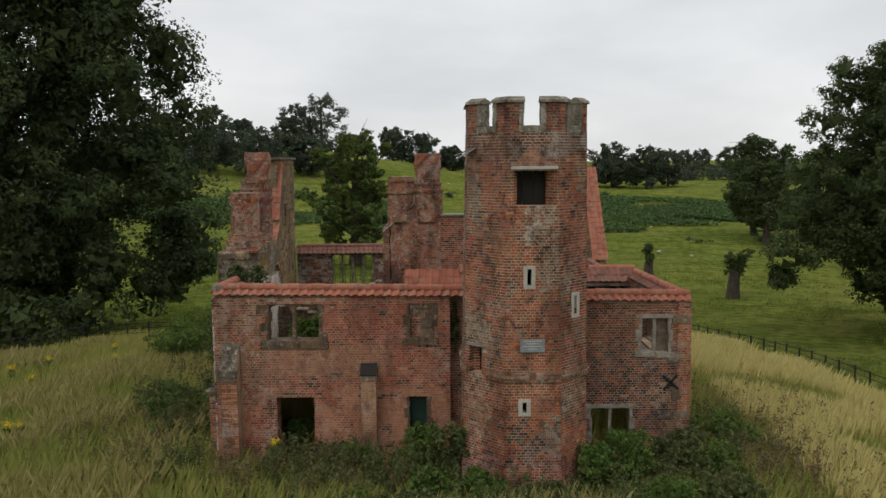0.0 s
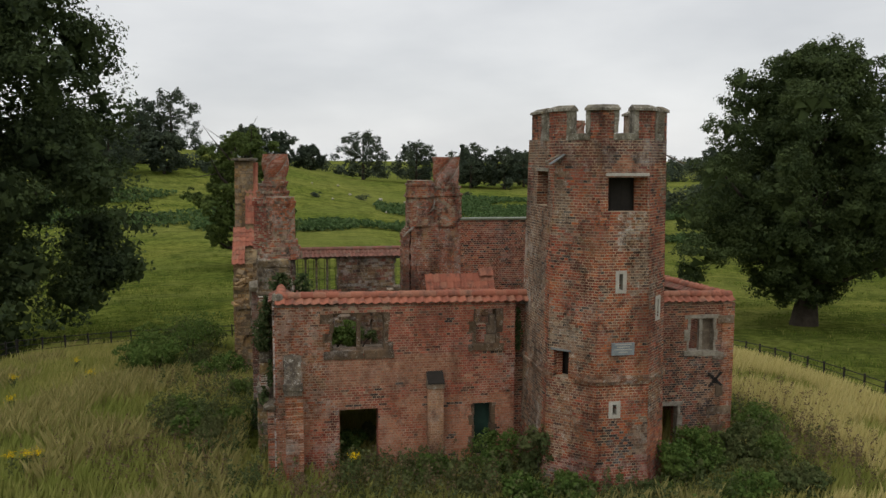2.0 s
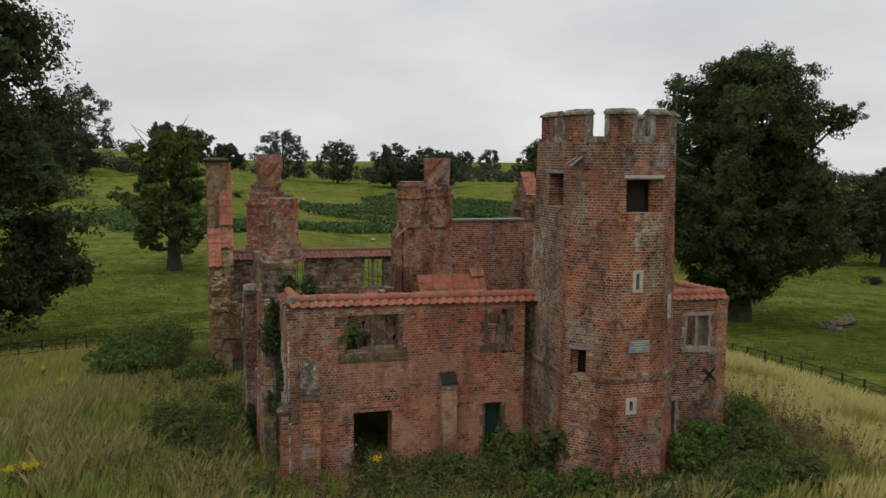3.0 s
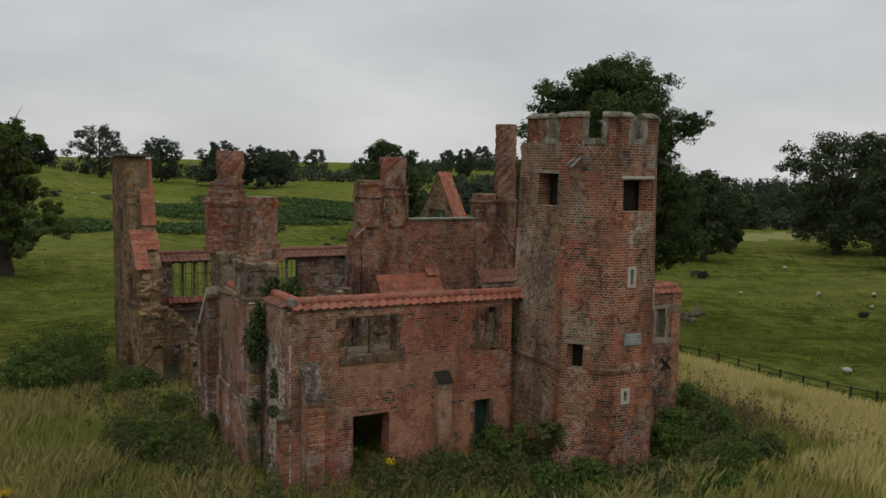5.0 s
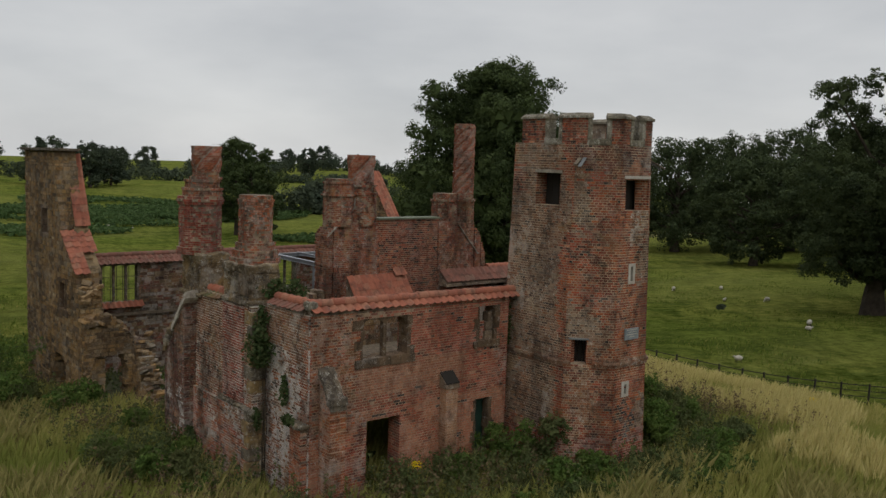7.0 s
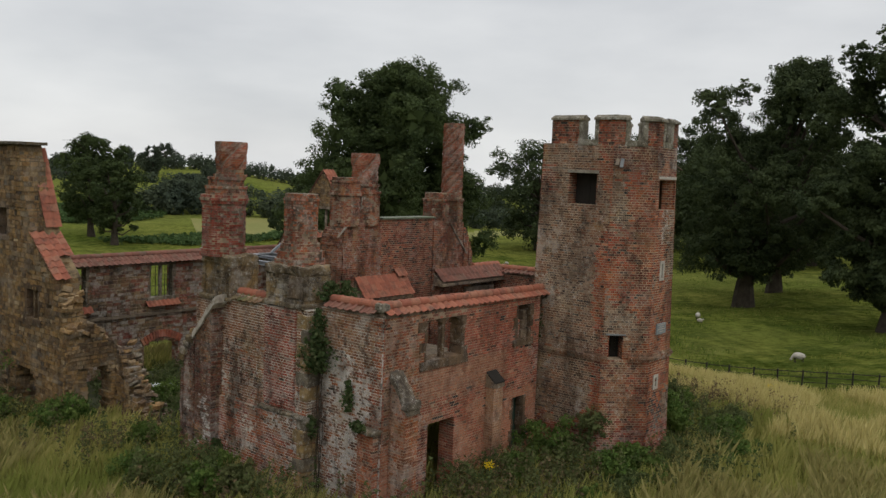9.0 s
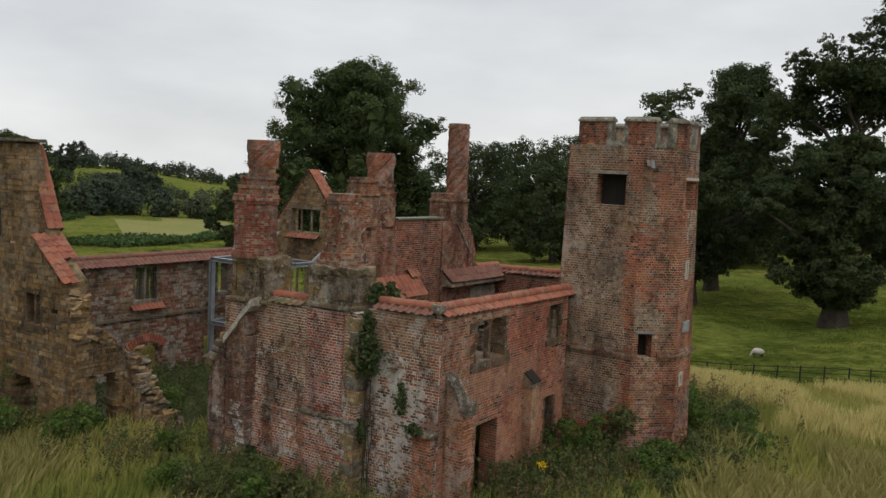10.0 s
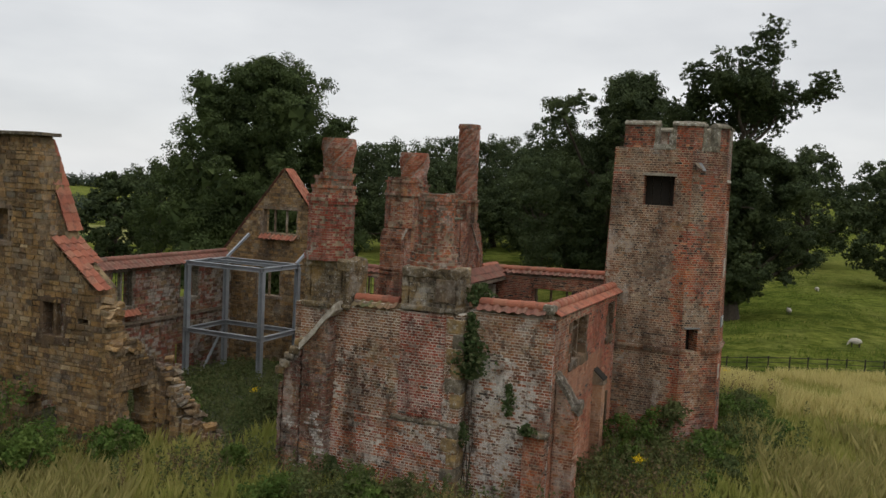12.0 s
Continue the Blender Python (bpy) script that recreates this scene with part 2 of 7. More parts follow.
MORTAR = plain_material("lime_mortar", (0.45, 0.315, 0.215), (0.27, 0.18, 0.12), 1.8, 0.95, wall=(0.4, 0.06, 0.08))
MORTAR_DARK = plain_material("weathered_mortar", (0.36, 0.27, 0.18), (0.12, 0.09, 0.07), 1.5, 0.95, wall=(0.65, 0.3, 0.3))
MORTAR_TOWER = plain_material("pale_tower_mortar", (0.52, 0.40, 0.27), (0.20, 0.145, 0.105), 0.9, 0.95, wall=(0.55, 0.2, 0.1))
MORTAR_WEST = plain_material("lime_washed_mortar", (0.68, 0.63, 0.55), (0.36, 0.29, 0.22), 1.6, 0.95, wall=(0.8, 0.35, 0.5))
MORTAR_EARTH = plain_material("earthy_mortar", (0.27, 0.19, 0.10), (0.10, 0.075, 0.045), 2.2, 0.95, wall=(0.5, 0.2, 0.1))
STONE = plain_material("buff_dressed_stone", (0.23, 0.165, 0.105), (0.12, 0.085, 0.06), 2.5, 0.9, 0, 0.4, 30, 0.25, wall=(0.5, 0.2, 0.2))
STONE_LICHEN = plain_material("lichened_coping_stone", (0.24, 0.215, 0.16), (0.12, 0.105, 0.075), 3.5, 0.95, 0, 0.6, 28, 0.7, wall=(0.5, 0.2, 0.2))
STONE_GREY = plain_material("grey_lichened_stone", (0.19, 0.155, 0.105), (0.085, 0.072, 0.055), 4.2, 0.95, 0, 0.6, 30, 0.45, wall=(0.5, 0.2, 0.2))
STONE_OCHRE = plain_material("ochre_quoin_stone", (0.34, 0.225, 0.09), (0.12, 0.09, 0.06), 3.2, 0.92, 0, 0.5, 20, 0.6, wall=(0.5, 0.2, 0.2))
HAY = plain_material("pale_hay_field", (0.20, 0.185, 0.055), (0.155, 0.165, 0.04), 0.12, 1.0, 0, 0.5, 2.0)
STONE_BROWN = plain_material("dark_brown_stone", (0.155, 0.098, 0.055), (0.075, 0.052, 0.035), 2.5, 0.92, 0, 0.5, 26, 0.12, wall=(0.5, 0.2, 0.2))
STONE_WORN = plain_material("worn_grey_stone", (0.33, 0.30, 0.24), (0.17, 0.145, 0.11), 5, 0.92, 0, 0.5, 26, 0.3)
STONE_PALE = plain_material("pale_dressed_stone", (0.46, 0.43, 0.37), (0.36, 0.33, 0.28), 4, 0.85, 0, 0.2)
LIME = plain_material("old_lime_render", (0.36, 0.32, 0.27), (0.18, 0.15, 0.115), 2.2, 0.95, 0, 0.5, 22, wall=(0.5, 0.2, 0.2))
TERRACOTTA = None
STEEL = plain_material("galvanised_steel", (0.36, 0.38, 0.40), (0.27, 0.29, 0.31), 2, 0.55, 0.5, 0.05)
IRON_BLACK = plain_material("black_iron", (0.02, 0.02, 0.02), (0.035, 0.028, 0.022), 8, 0.7, 0.3, 0.1)
OAK = plain_material("grey_oak", (0.20, 0.16, 0.115), (0.10, 0.076, 0.054), 6, 0.9, 0, 0.4, 50)
LEAD = plain_material("grey_lead", (0.22, 0.23, 0.23), (0.15, 0.16, 0.16), 3, 0.6, 0.3, 0.1)
SLATE = plain_material("blue_grey_slate", (0.230, 0.255, 0.260), (0.170, 0.190, 0.200), 5, 0.6, 0, 0.1)
GLASSY_DARK = plain_material("dark_timber", (0.02, 0.018, 0.015), (0.03, 0.025, 0.02), 3, 0.9)
BARK = plain_material("oak_bark", (0.07, 0.055, 0.04), (0.035, 0.028, 0.02), 2, 0.95, 0, 0.9, 9)
WOOL = plain_material("sheep_wool", (0.476, 0.443, 0.377), (0.377, 0.344, 0.287), 9, 0.95, 0, 0.8, 30)
BLACKISH = plain_material("dark_skin", (0.03, 0.026, 0.022), (0.05, 0.04, 0.03), 6)


def tile_material(name, stops, dirt):
    m, n, links, b = material(name, 0.8)
    co = coords(n, links)
    col = ramp(n, links, piece_random(n, links), stops)
    col = mixed(n, links, ramp(n, links, noise_node(n, links, co, 4.0, 6, 0.7), [(0.5, 0.0), (0.7, dirt)]), col, (0.07, 0.05, 0.04))
    col = mixed(n, links, ramp(n, links, noise_node(n, links, co, 30, 4), [(0.35, 0.0), (0.75, 0.4)]), col, (0.6, 0.55, 0.5), "MULTIPLY")
    links.new(col, b.inputs["Base Color"])
    bump(n, links, b, noise_node(n, links, co, 60, 3), 0.2, 0.005)
    return m


TERRACOTTA = tile_material("red_clay_tile", [(0.0, (0.25, 0.085, 0.052)), (0.5, (0.32, 0.112, 0.066)), (1.0, (0.29, 0.132, 0.082))], 0.75)
TILE_OLD = tile_material("weathered_clay_tile", [(0.0, (0.15, 0.072, 0.052)), (0.5, (0.22, 0.092, 0.065)), (1.0, (0.18, 0.105, 0.075))], 0.7)
TILE_MOSS = tile_material("mossy_clay_tile", [(0.0, (0.14, 0.13, 0.05)), (0.5, (0.2, 0.12, 0.07)), (1.0, (0.11, 0.11, 0.05))], 0.4)


def leaf_material(name, stops, patch=None, patch_scale=0.12, through=0.35, patch_more=0.85):
    m, n, links, b = material(name, 0.8)
    b.inputs["Specular IOR Level"].default_value = 0.08
    co = coords(n, links)
    col = ramp(n, links, piece_random(n, links), stops)
    if patch:
        col = mixed(n, links, ramp(n, links, noise_node(n, links, co, patch_scale, 4, 0.6), [(0.42, 0.0), (0.6, patch_more)]), col, patch)
    links.new(col, b.inputs["Base Color"])
    t = n.new("ShaderNodeBsdfTranslucent")
    links.new(col, t.inputs[0])
    mx = n.new("ShaderNodeMixShader")
    mx.inputs[0].default_value = through
    links.new(b.outputs[0], mx.inputs[1])
    links.new(t.outputs[0], mx.inputs[2])
    links.new(mx.outputs[0], n["Material Output"].inputs[0])
    return m


LEAF_OAK = leaf_material("oak_leaves", [(0.0, (0.032, 0.046, 0.020)), (0.5, (0.045, 0.065, 0.025)), (0.85, (0.060, 0.083, 0.030)), (1.0, (0.084, 0.107, 0.041))], (0.079, 0.104, 0.032), 0.45, 0.3, 0.55)
LEAF_DARK = leaf_material("dark_leaves", [(0.0, (0.032, 0.046, 0.022)), (0.6, (0.045, 0.062, 0.029)), (1.0, (0.073, 0.093, 0.039))], (0.074, 0.092, 0.034), 0.4, 0.3, 0.5)
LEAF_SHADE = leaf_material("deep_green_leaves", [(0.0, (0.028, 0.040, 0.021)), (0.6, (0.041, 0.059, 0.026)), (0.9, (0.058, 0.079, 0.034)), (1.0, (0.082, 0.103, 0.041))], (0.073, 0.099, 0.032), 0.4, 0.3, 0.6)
LEAF_PALE = leaf_material("yellow_green_leaves", [(0.0, (0.048, 0.070, 0.020)), (0.6, (0.070, 0.100, 0.027)), (1.0, (0.105, 0.138, 0.036))], (0.110, 0.145, 0.036), 0.35, 0.3, 0.6)
# distance haze is mixed into this leaf colour: paler, greyer and bluer
LEAF_HAZED = leaf_material("distant_leaves", [(0.0, (0.035, 0.049, 0.036)), (0.6, (0.052, 0.069, 0.046)), (1.0, (0.074, 0.093, 0.060))], (0.079, 0.095, 0.052), 0.12, 0.3, 0.55)
LEAF_BUSH = leaf_material("elder_leaves", [(0.0, (0.042, 0.078, 0.018)), (0.5, (0.072, 0.125, 0.026)), (0.9, (0.110, 0.160, 0.038)), (1.0, (0.170, 0.210, 0.062))], (0.125, 0.165, 0.040), 1.1, 0.35, 0.5)
LEAF_NETTLE = leaf_material("nettle_leaves", [(0.0, (0.046, 0.066, 0.023)), (0.5, (0.073, 0.102, 0.033)), (1.0, (0.130, 0.146, 0.060))], (0.130, 0.125, 0.050), 0.9, 0.35, 0.5)
LEAF_IVY = leaf_material("ivy_leaves", [(0.0, (0.032, 0.056, 0.019)), (0.7, (0.064, 0.088, 0.032)), (1.0, (0.112, 0.120, 0.056))])
STEM_DRY = leaf_material("dry_stems", [(0.0, (0.130, 0.090, 0.050)), (0.5, (0.190, 0.140, 0.075)), (1.0, (0.100, 0.075, 0.045))])
PETAL = leaf_material("yellow_petals", [(0.0, (0.65, 0.45, 0.01)), (1.0, (0.75, 0.55, 0.02))])
GRASS_DRY = leaf_material("tall_meadow_grass", [(0.0, (0.246, 0.244, 0.066)), (0.4, (0.336, 0.311, 0.095)), (0.75, (0.448, 0.391, 0.140)), (1.0, (0.283, 0.296, 0.069))], (0.209, 0.244, 0.053), 0.13, 0.3)
GRASS_STRAW = leaf_material("straw_grass", [(0.0, (0.385, 0.330, 0.120)), (0.5, (0.570, 0.485, 0.205)), (1.0, (0.470, 0.420, 0.155))], None, 0.1, 0.3)
GRASS_OLIVE = leaf_material("olive_gold_grass", [(0.0, (0.215, 0.198, 0.068)), (0.5, (0.310, 0.272, 0.100)), (0.8, (0.400, 0.345, 0.140)), (1.0, (0.205, 0.215, 0.062))], None, 0.1, 0.3)
TUFT = leaf_material("pasture_tuft", [(0.0, (0.060, 0.100, 0.014)), (0.5, (0.110, 0.150, 0.023)), (0.9, (0.170, 0.190, 0.039)), (1.0, (0.260, 0.239, 0.069))])
BRACKEN = leaf_material("bracken_fronds", [(0.0, (0.042, 0.073, 0.024)), (0.5, (0.061, 0.104, 0.034)), (1.0, (0.091, 0.134, 0.049))])


def ground_material():
    m, n, links, b = material("grazed_pasture", 1.0)
    b.inputs["Specular IOR Level"].default_value = 0.0
    co = coords(n, links)
    base = mixed(n, links, ramp(n, links, noise_node(n, links, co, 0.03, 5, 0.6), [(0.38, 0.0), (0.62, 1.0)]), (0.143, 0.174, 0.034), (0.218, 0.218, 0.050))
    base = mixed(n, links, ramp(n, links, noise_node(n, links, co, 0.22, 7, 0.72), [(0.45, 0.0), (0.60, 0.9)]), base, (0.082, 0.108, 0.022))
    base = mixed(n, links, ramp(n, links, noise_node(n, links, co, 0.07, 7, 0.75, (0.5, 2.4, 1)), [(0.52, 0.0), (0.66, 0.5)]), base, (0.20, 0.20, 0.065))
    base = mixed(n, links, ramp(n, links, noise_node(n, links, co, 0.9, 8, 0.8), [(0.40, 0.0), (0.62, 1.0)]), base, (0.30, 0.38, 0.25), "MULTIPLY")
    base = mixed(n, links, ramp(n, links, noise_node(n, links, co, 0.012, 4, 0.6), [(0.45, 0.0), (0.58, 0.4)]), base, (0.17, 0.175, 0.048))
    links.new(base, b.inputs["Base Color"])
    bump(n, links, b, noise_node(n, links, co, 1.3, 8, 0.78), 1.0, 0.4)
    return m


PASTURE = ground_material()

# ---- building helpers ----
def thing(name, at, label, category, group="", kind=""):
    """An empty at a thing's base that carries its parts."""
    ob = new(name)
    ob.location = at
    ob.empty_display_size = 0.2
    return tagged(ob, label, category, group, kind)


def part(name, data, mat, parent=None, label="", m=None):
    """Links a bmesh, a Geo or a mesh as one object, under a thing where one is given; places are of the world."""
    if isinstance(data, bmesh.types.BMesh):
        me = bpy.data.meshes.new(name)
        data.to_mesh(me)
        data.free()
    elif isinstance(data, Geo):
        me = data.mesh(name)
    else:
        me = data
    if mat is not None and not me.materials:
        me.materials.append(mat)
    ob = new(name, me)
    if parent is not None:
        ob.parent = parent
        ob.matrix_parent_inverse = origin_of(parent).inverted()
    if m is not None:
        ob.matrix_basis = m
    if label:
        ob["label"] = label
    return ob


def origin_of(ob):
    """The place of a thing or part in the world."""
    if ob.parent is None:
        return ob.matrix_basis.copy()
    return origin_of(ob.parent) @ ob.matrix_parent_inverse @ ob.matrix_basis


class Geo:
    """A mesh as lists of corners and faces."""

    def __init__(self):
        self.v, self.f = [], []

    def hexa(self, p, back=True):
        """Eight corners: four of the back (n low), four of the front, each turning the same way."""
        k = len(self.v)
        self.v.extend(p)
        if back:
            self.f.append((k + 3, k + 2, k + 1, k))
        self.f.extend(((k + 4, k + 5, k + 6, k + 7), (k, k + 1, k + 5, k + 4), (k + 1, k + 2, k + 6, k + 5), (k + 2, k + 3, k + 7, k + 6), (k + 3, k, k + 4, k + 7)))

    def box(self, x0, x1, y0, y1, z0, z1):
        self.hexa([(x0, y0, z0), (x1, y0, z0), (x1, y1, z0), (x0, y1, z0), (x0, y0, z1), (x1, y0, z1), (x1, y1, z1), (x0, y1, z1)])

    def mesh(self, name):
        me = bpy.data.meshes.new(name)
        me.from_pydata([tuple(q) for q in self.v], [], self.f)
        me.update()
        return me


def block(x0, x1, y0, y1, z0, z1, soft=0.02, wear=0.0, seed=1):
    """A dressed block with worn arrises."""
    bm = bmesh.new()
    bmesh.ops.create_cube(bm, size=1)
    for v in bm.verts:
        v.co = Vector(((x0 + x1) / 2 + v.co.x * (x1 - x0), (y0 + y1) / 2 + v.co.y * (y1 - y0), (z0 + z1) / 2 + v.co.z * (z1 - z0)))
    if soft:
        bmesh.ops.bevel(bm, geom=bm.edges[:], offset=soft, segments=2, affect="EDGES", profile=0.6)
    if wear:
        bmesh.ops.subdivide_edges(bm, edges=[e for e in bm.edges if e.calc_length() > 0.12], cuts=3, use_grid_fill=True)
        for v in bm.verts:
            v.co += noise.noise_vector(v.co * 5 + Vector((seed, 0, 0))) * wear
    return bm


def tube(points, radii, sides=8):
    """A tapered tube along points."""
    g = Geo()
    rings = []
    pts = [Vector(p) for p in points]
    for i, (p, r) in enumerate(zip(pts, radii)):
        d = (pts[min(i + 1, len(pts) - 1)] - pts[max(i - 1, 0)]).normalized()
        a = d.cross(Vector((0.3, 0.9, 0.2))).normalized()
        c = d.cross(a)
        ring = []
        for k in range(sides):
            t = 2 * math.pi * k / sides
            ring.append(len(g.v))
            g.v.append(tuple(p + (a * math.cos(t) + c * math.sin(t)) * r))
        rings.append(ring)
    for r0, r1 in zip(rings, rings[1:]):
        for k in range(sides):
            g.f.append((r0[k], r0[(k + 1) % sides], r1[(k + 1) % sides], r1[k]))
    g.f.append(tuple(rings[0][::-1]))
    g.f.append(tuple(rings[-1]))
    return g


def merge(geos):
    out = Geo()
    for g in geos:
        k = len(out.v)
        out.v.extend(g.v)
        out.f.extend(tuple(i + k for i in f) for f in g.f)
    return out


def smooth(t):
    t = min(1.0, max(0.0, t))
    return t * t * (3 - 2 * t)


def profile(points):
    """A wall's outline: its height over the length, and the stretches that are solid at a height."""
    def solid(z):
        out = []
        for (a, za), (b, zb) in zip(points, points[1:]):
            if b - a < 1e-6:
                continue
            if za >= z and zb >= z:
                out.append((a, b))
            elif za > z or zb > z:
                c = a + (b - a) * (z - za) / (zb - za)
                out.append((a, c) if za > z else (c, b))
        return out
    return solid


def pierced(solid, openings):
    """Takes openings (u0, u1, z0, z1[, rise]) out of the solid stretches; rise: the height of an arched head."""
    def cut(z):
        iv = joined(solid(z))
        for u0, u1, z0, z1, *rise in openings:
            if not z0 < z < z1:
                continue
            if rise and z > z1 - rise[0]:
                k = math.sqrt(max(0.0, 1 - ((z - z1 + rise[0]) / rise[0]) ** 2))
                mid, half = (u0 + u1) / 2, (u1 - u0) / 2 * k
                u0, u1 = mid - half, mid + half
            nxt = []
            for a, b in iv:
                if b <= u0 or a >= u1:
                    nxt.append((a, b))
                else:
                    if a < u0:
                        nxt.append((a, u0))
                    if b > u1:
                        nxt.append((u1, b))
            iv = nxt
        return [(a, b) for a, b in iv if b - a > 0.03]
    return cut


def joined(iv):
    out = []
    for a, b in sorted(iv):
        if out and a <= out[-1][1] + 1e-4:
            out[-1] = (out[-1][0], max(b, out[-1][1]))
        else:
            out.append((a, b))
    return out


RNG = np.random.default_rng(7)
PIECES = []  # pieces to be set as objects of their own at the end of the file


def masonry(parent, at, along, up, out, z0, z1, solid, thick, mat, core_mat, piece="brick", course=0.07, sides="o", ragged=0.0, nearest=None, pick=None):
    """Lays a wall course by course: a mortar core and, on its faces and ends, single pieces with recessed joints.
    at: the world place of u = 0, v = 0, n = 0; solid(v): the stretches of u. nearest: (u0, u1, v0, v1), pieces there are objects of their own.
    pick: (u, v) -> the brick laid there, where it is not the wall's own."""
    at, U, V, N = Vector(at), Vector(along).normalized(), Vector(up).normalized(), Vector(out).normalized()
    if U.cross(V).dot(N) < 0:
        U, given, asked = -U, solid, pick
        pick = (lambda u, v: asked(-u, v)) if asked else None
        solid = lambda v: [(-b, -a) for a, b in given(v)]
        nearest = (-nearest[1], -nearest[0], *nearest[2:]) if nearest else None
    core, laid = Geo(), collections.defaultdict(Geo)
    face = laid[mat.name]
    kinds = {mat.name: mat}
    stone = piece == "stone"

    salt = RNG.uniform(0, 50)

    def bulge(u, v):
        return 0.006 * noise.noise(Vector((u * 0.7, v * 0.7, salt)))

    def corner(u, v, n):
        q = at + U * u + V * v + N * (n + bulge(u, v))
        return (q.x, q.y, q.z)

    def rough_cell(g, u0, u1, v0, v1, n0, n1):
        """A stone with no two corners square."""
        e = RNG.uniform(-0.014, 0.014, 12)
        front = [(u0 + e[0], v0 + e[1]), (u1 + e[2], v0 + e[3]), (u1 + e[4], v1 + e[5]), (u0 + e[6], v1 + e[7])]
        g.hexa([corner(u, v, n0) for u, v in front] + [corner(u, v, n1 + d) for (u, v), d in zip(front, e[8:] * 0.6)], False)

    def cell(g, u0, u1, v0, v1, n0, n1, back=True):
        g.hexa([corner(u0, v0, n0), corner(u1, v0, n0), corner(u1, v1, n0), corner(u0, v1, n0), corner(u0, v0, n1), corner(u1, v0, n1), corner(u1, v1, n1), corner(u0, v1, n1)], back)

    v, row = z0, 0
    joint = 0.018 if not stone else 0.028
    bed = 0.006 if not stone else 0.012
    while v < z1 - 0.02:
        h = course if not stone else course * RNG.uniform(0.7, 1.35)
        h = min(h, z1 - v)
        for a, b in solid(v + h / 2):
            if ragged:
                a, b = a + RNG.uniform(0, ragged), b - RNG.uniform(0, ragged)
                if b - a < 0.06:
                    continue
            cell(core, a + 0.004, b - 0.004, v, v + h, -thick + bed, -bed)
            for n0, n1 in ((-0.03, 1), (-thick + 0.03, -1)):
                if (n1 == 1 and "o" not in sides) or (n1 == -1 and "i" not in sides):
                    continue
                header = row % 2 == 1
                if stone:
                    step = RNG.uniform(0.2, 0.5)
                else:
                    step = 0.114 if header else 0.228
                u = math.floor(a / step) * step - (step / 2 if header or row % 4 == 2 else 0.0)
                while u < b:
                    if stone:
                        step = RNG.uniform(1.1, 3.2) * course
                    s0, s1 = max(u, a), min(u + step, b)
                    u += step
                    if s1 - s0 < 0.035:
                        continue
                    proud = RNG.uniform(-0.003, 0.005) + 0.003 * noise.noise(Vector((s0 * 2.1, v * 2.1, salt + 9))) if not stone else RNG.uniform(-0.003, 0.028)
                    tip = proud if n1 == 1 else -thick - proud
                    here = (pick((s0 + s1) / 2, v) if pick and n1 == 1 else None) or mat
                    kinds[here.name] = here
                    if n1 == 1 and nearest and s1 - s0 > step - 1e-4 and nearest[0] < s0 and s1 < nearest[1] and nearest[2] < v < nearest[3]:
                        PIECES.append((parent, piece, here, at + U * ((s0 + s1) / 2) + V * (v + h / 2) + N * (proud + bulge((s0 + s1) / 2, v)), U, V, N, step - joint, h - joint))
                        continue
                    j = joint / 2
                    w = [RNG.uniform(-0.003, 0.003) for _ in range(2)] if not stone else [RNG.uniform(-0.008, 0.008) for _ in range(2)]
                    if n1 == 1 and stone:
                        rough_cell(laid[here.name], s0 + j, s1 - j, v + j + w[0], v + h - j + w[1], n0, tip)
                    elif n1 == 1:
                        cell(laid[here.name], s0 + j, s1 - j, v + j + w[0], v + h - j + w[1], n0, tip, False)
                    else:
                        cell(face, s1 - j, s0 + j, v + j + w[0], v + h - j + w[1], n0, tip, False)
            for end, sign in ((a, -1), (b, 1)):
                cuts = max(1, round(thick / (0.228 if (row + (sign > 0)) % 2 else 0.16)))
                for c in range(cuts):
                    n0, n1 = -thick + 0.002 + (thick - 0.004) * c / cuts, -thick + 0.002 + (thick - 0.004) * (c + 1) / cuts
                    tip = RNG.uniform(-0.004, 0.006)
                    cell(face, *((end - tip, end + 0.05) if sign < 0 else (end - 0.05, end + tip)), v + joint / 2, v + h - joint / 2, n0 + (joint / 2 if c else 0), n1 - (joint / 2 if c < cuts - 1 else 0))
        v += h
        row += 1
    part("mortar_core", core, core_mat, parent)["kind"] = "stuff"
    for kind_, g in laid.items():
        if g.v:
            part(piece + "work", g, kinds[kind_], parent)["kind"] = "stuff"


def wall(name, label, at, along, out, z0, z1, solid, thick, mat, core_mat, **more):
    ob = thing(name, at, label, "wall", kind="structure")
    masonry(ob, at, along, (0, 0, 1), out, z0, z1, solid, thick, mat, core_mat, **more)
    return ob


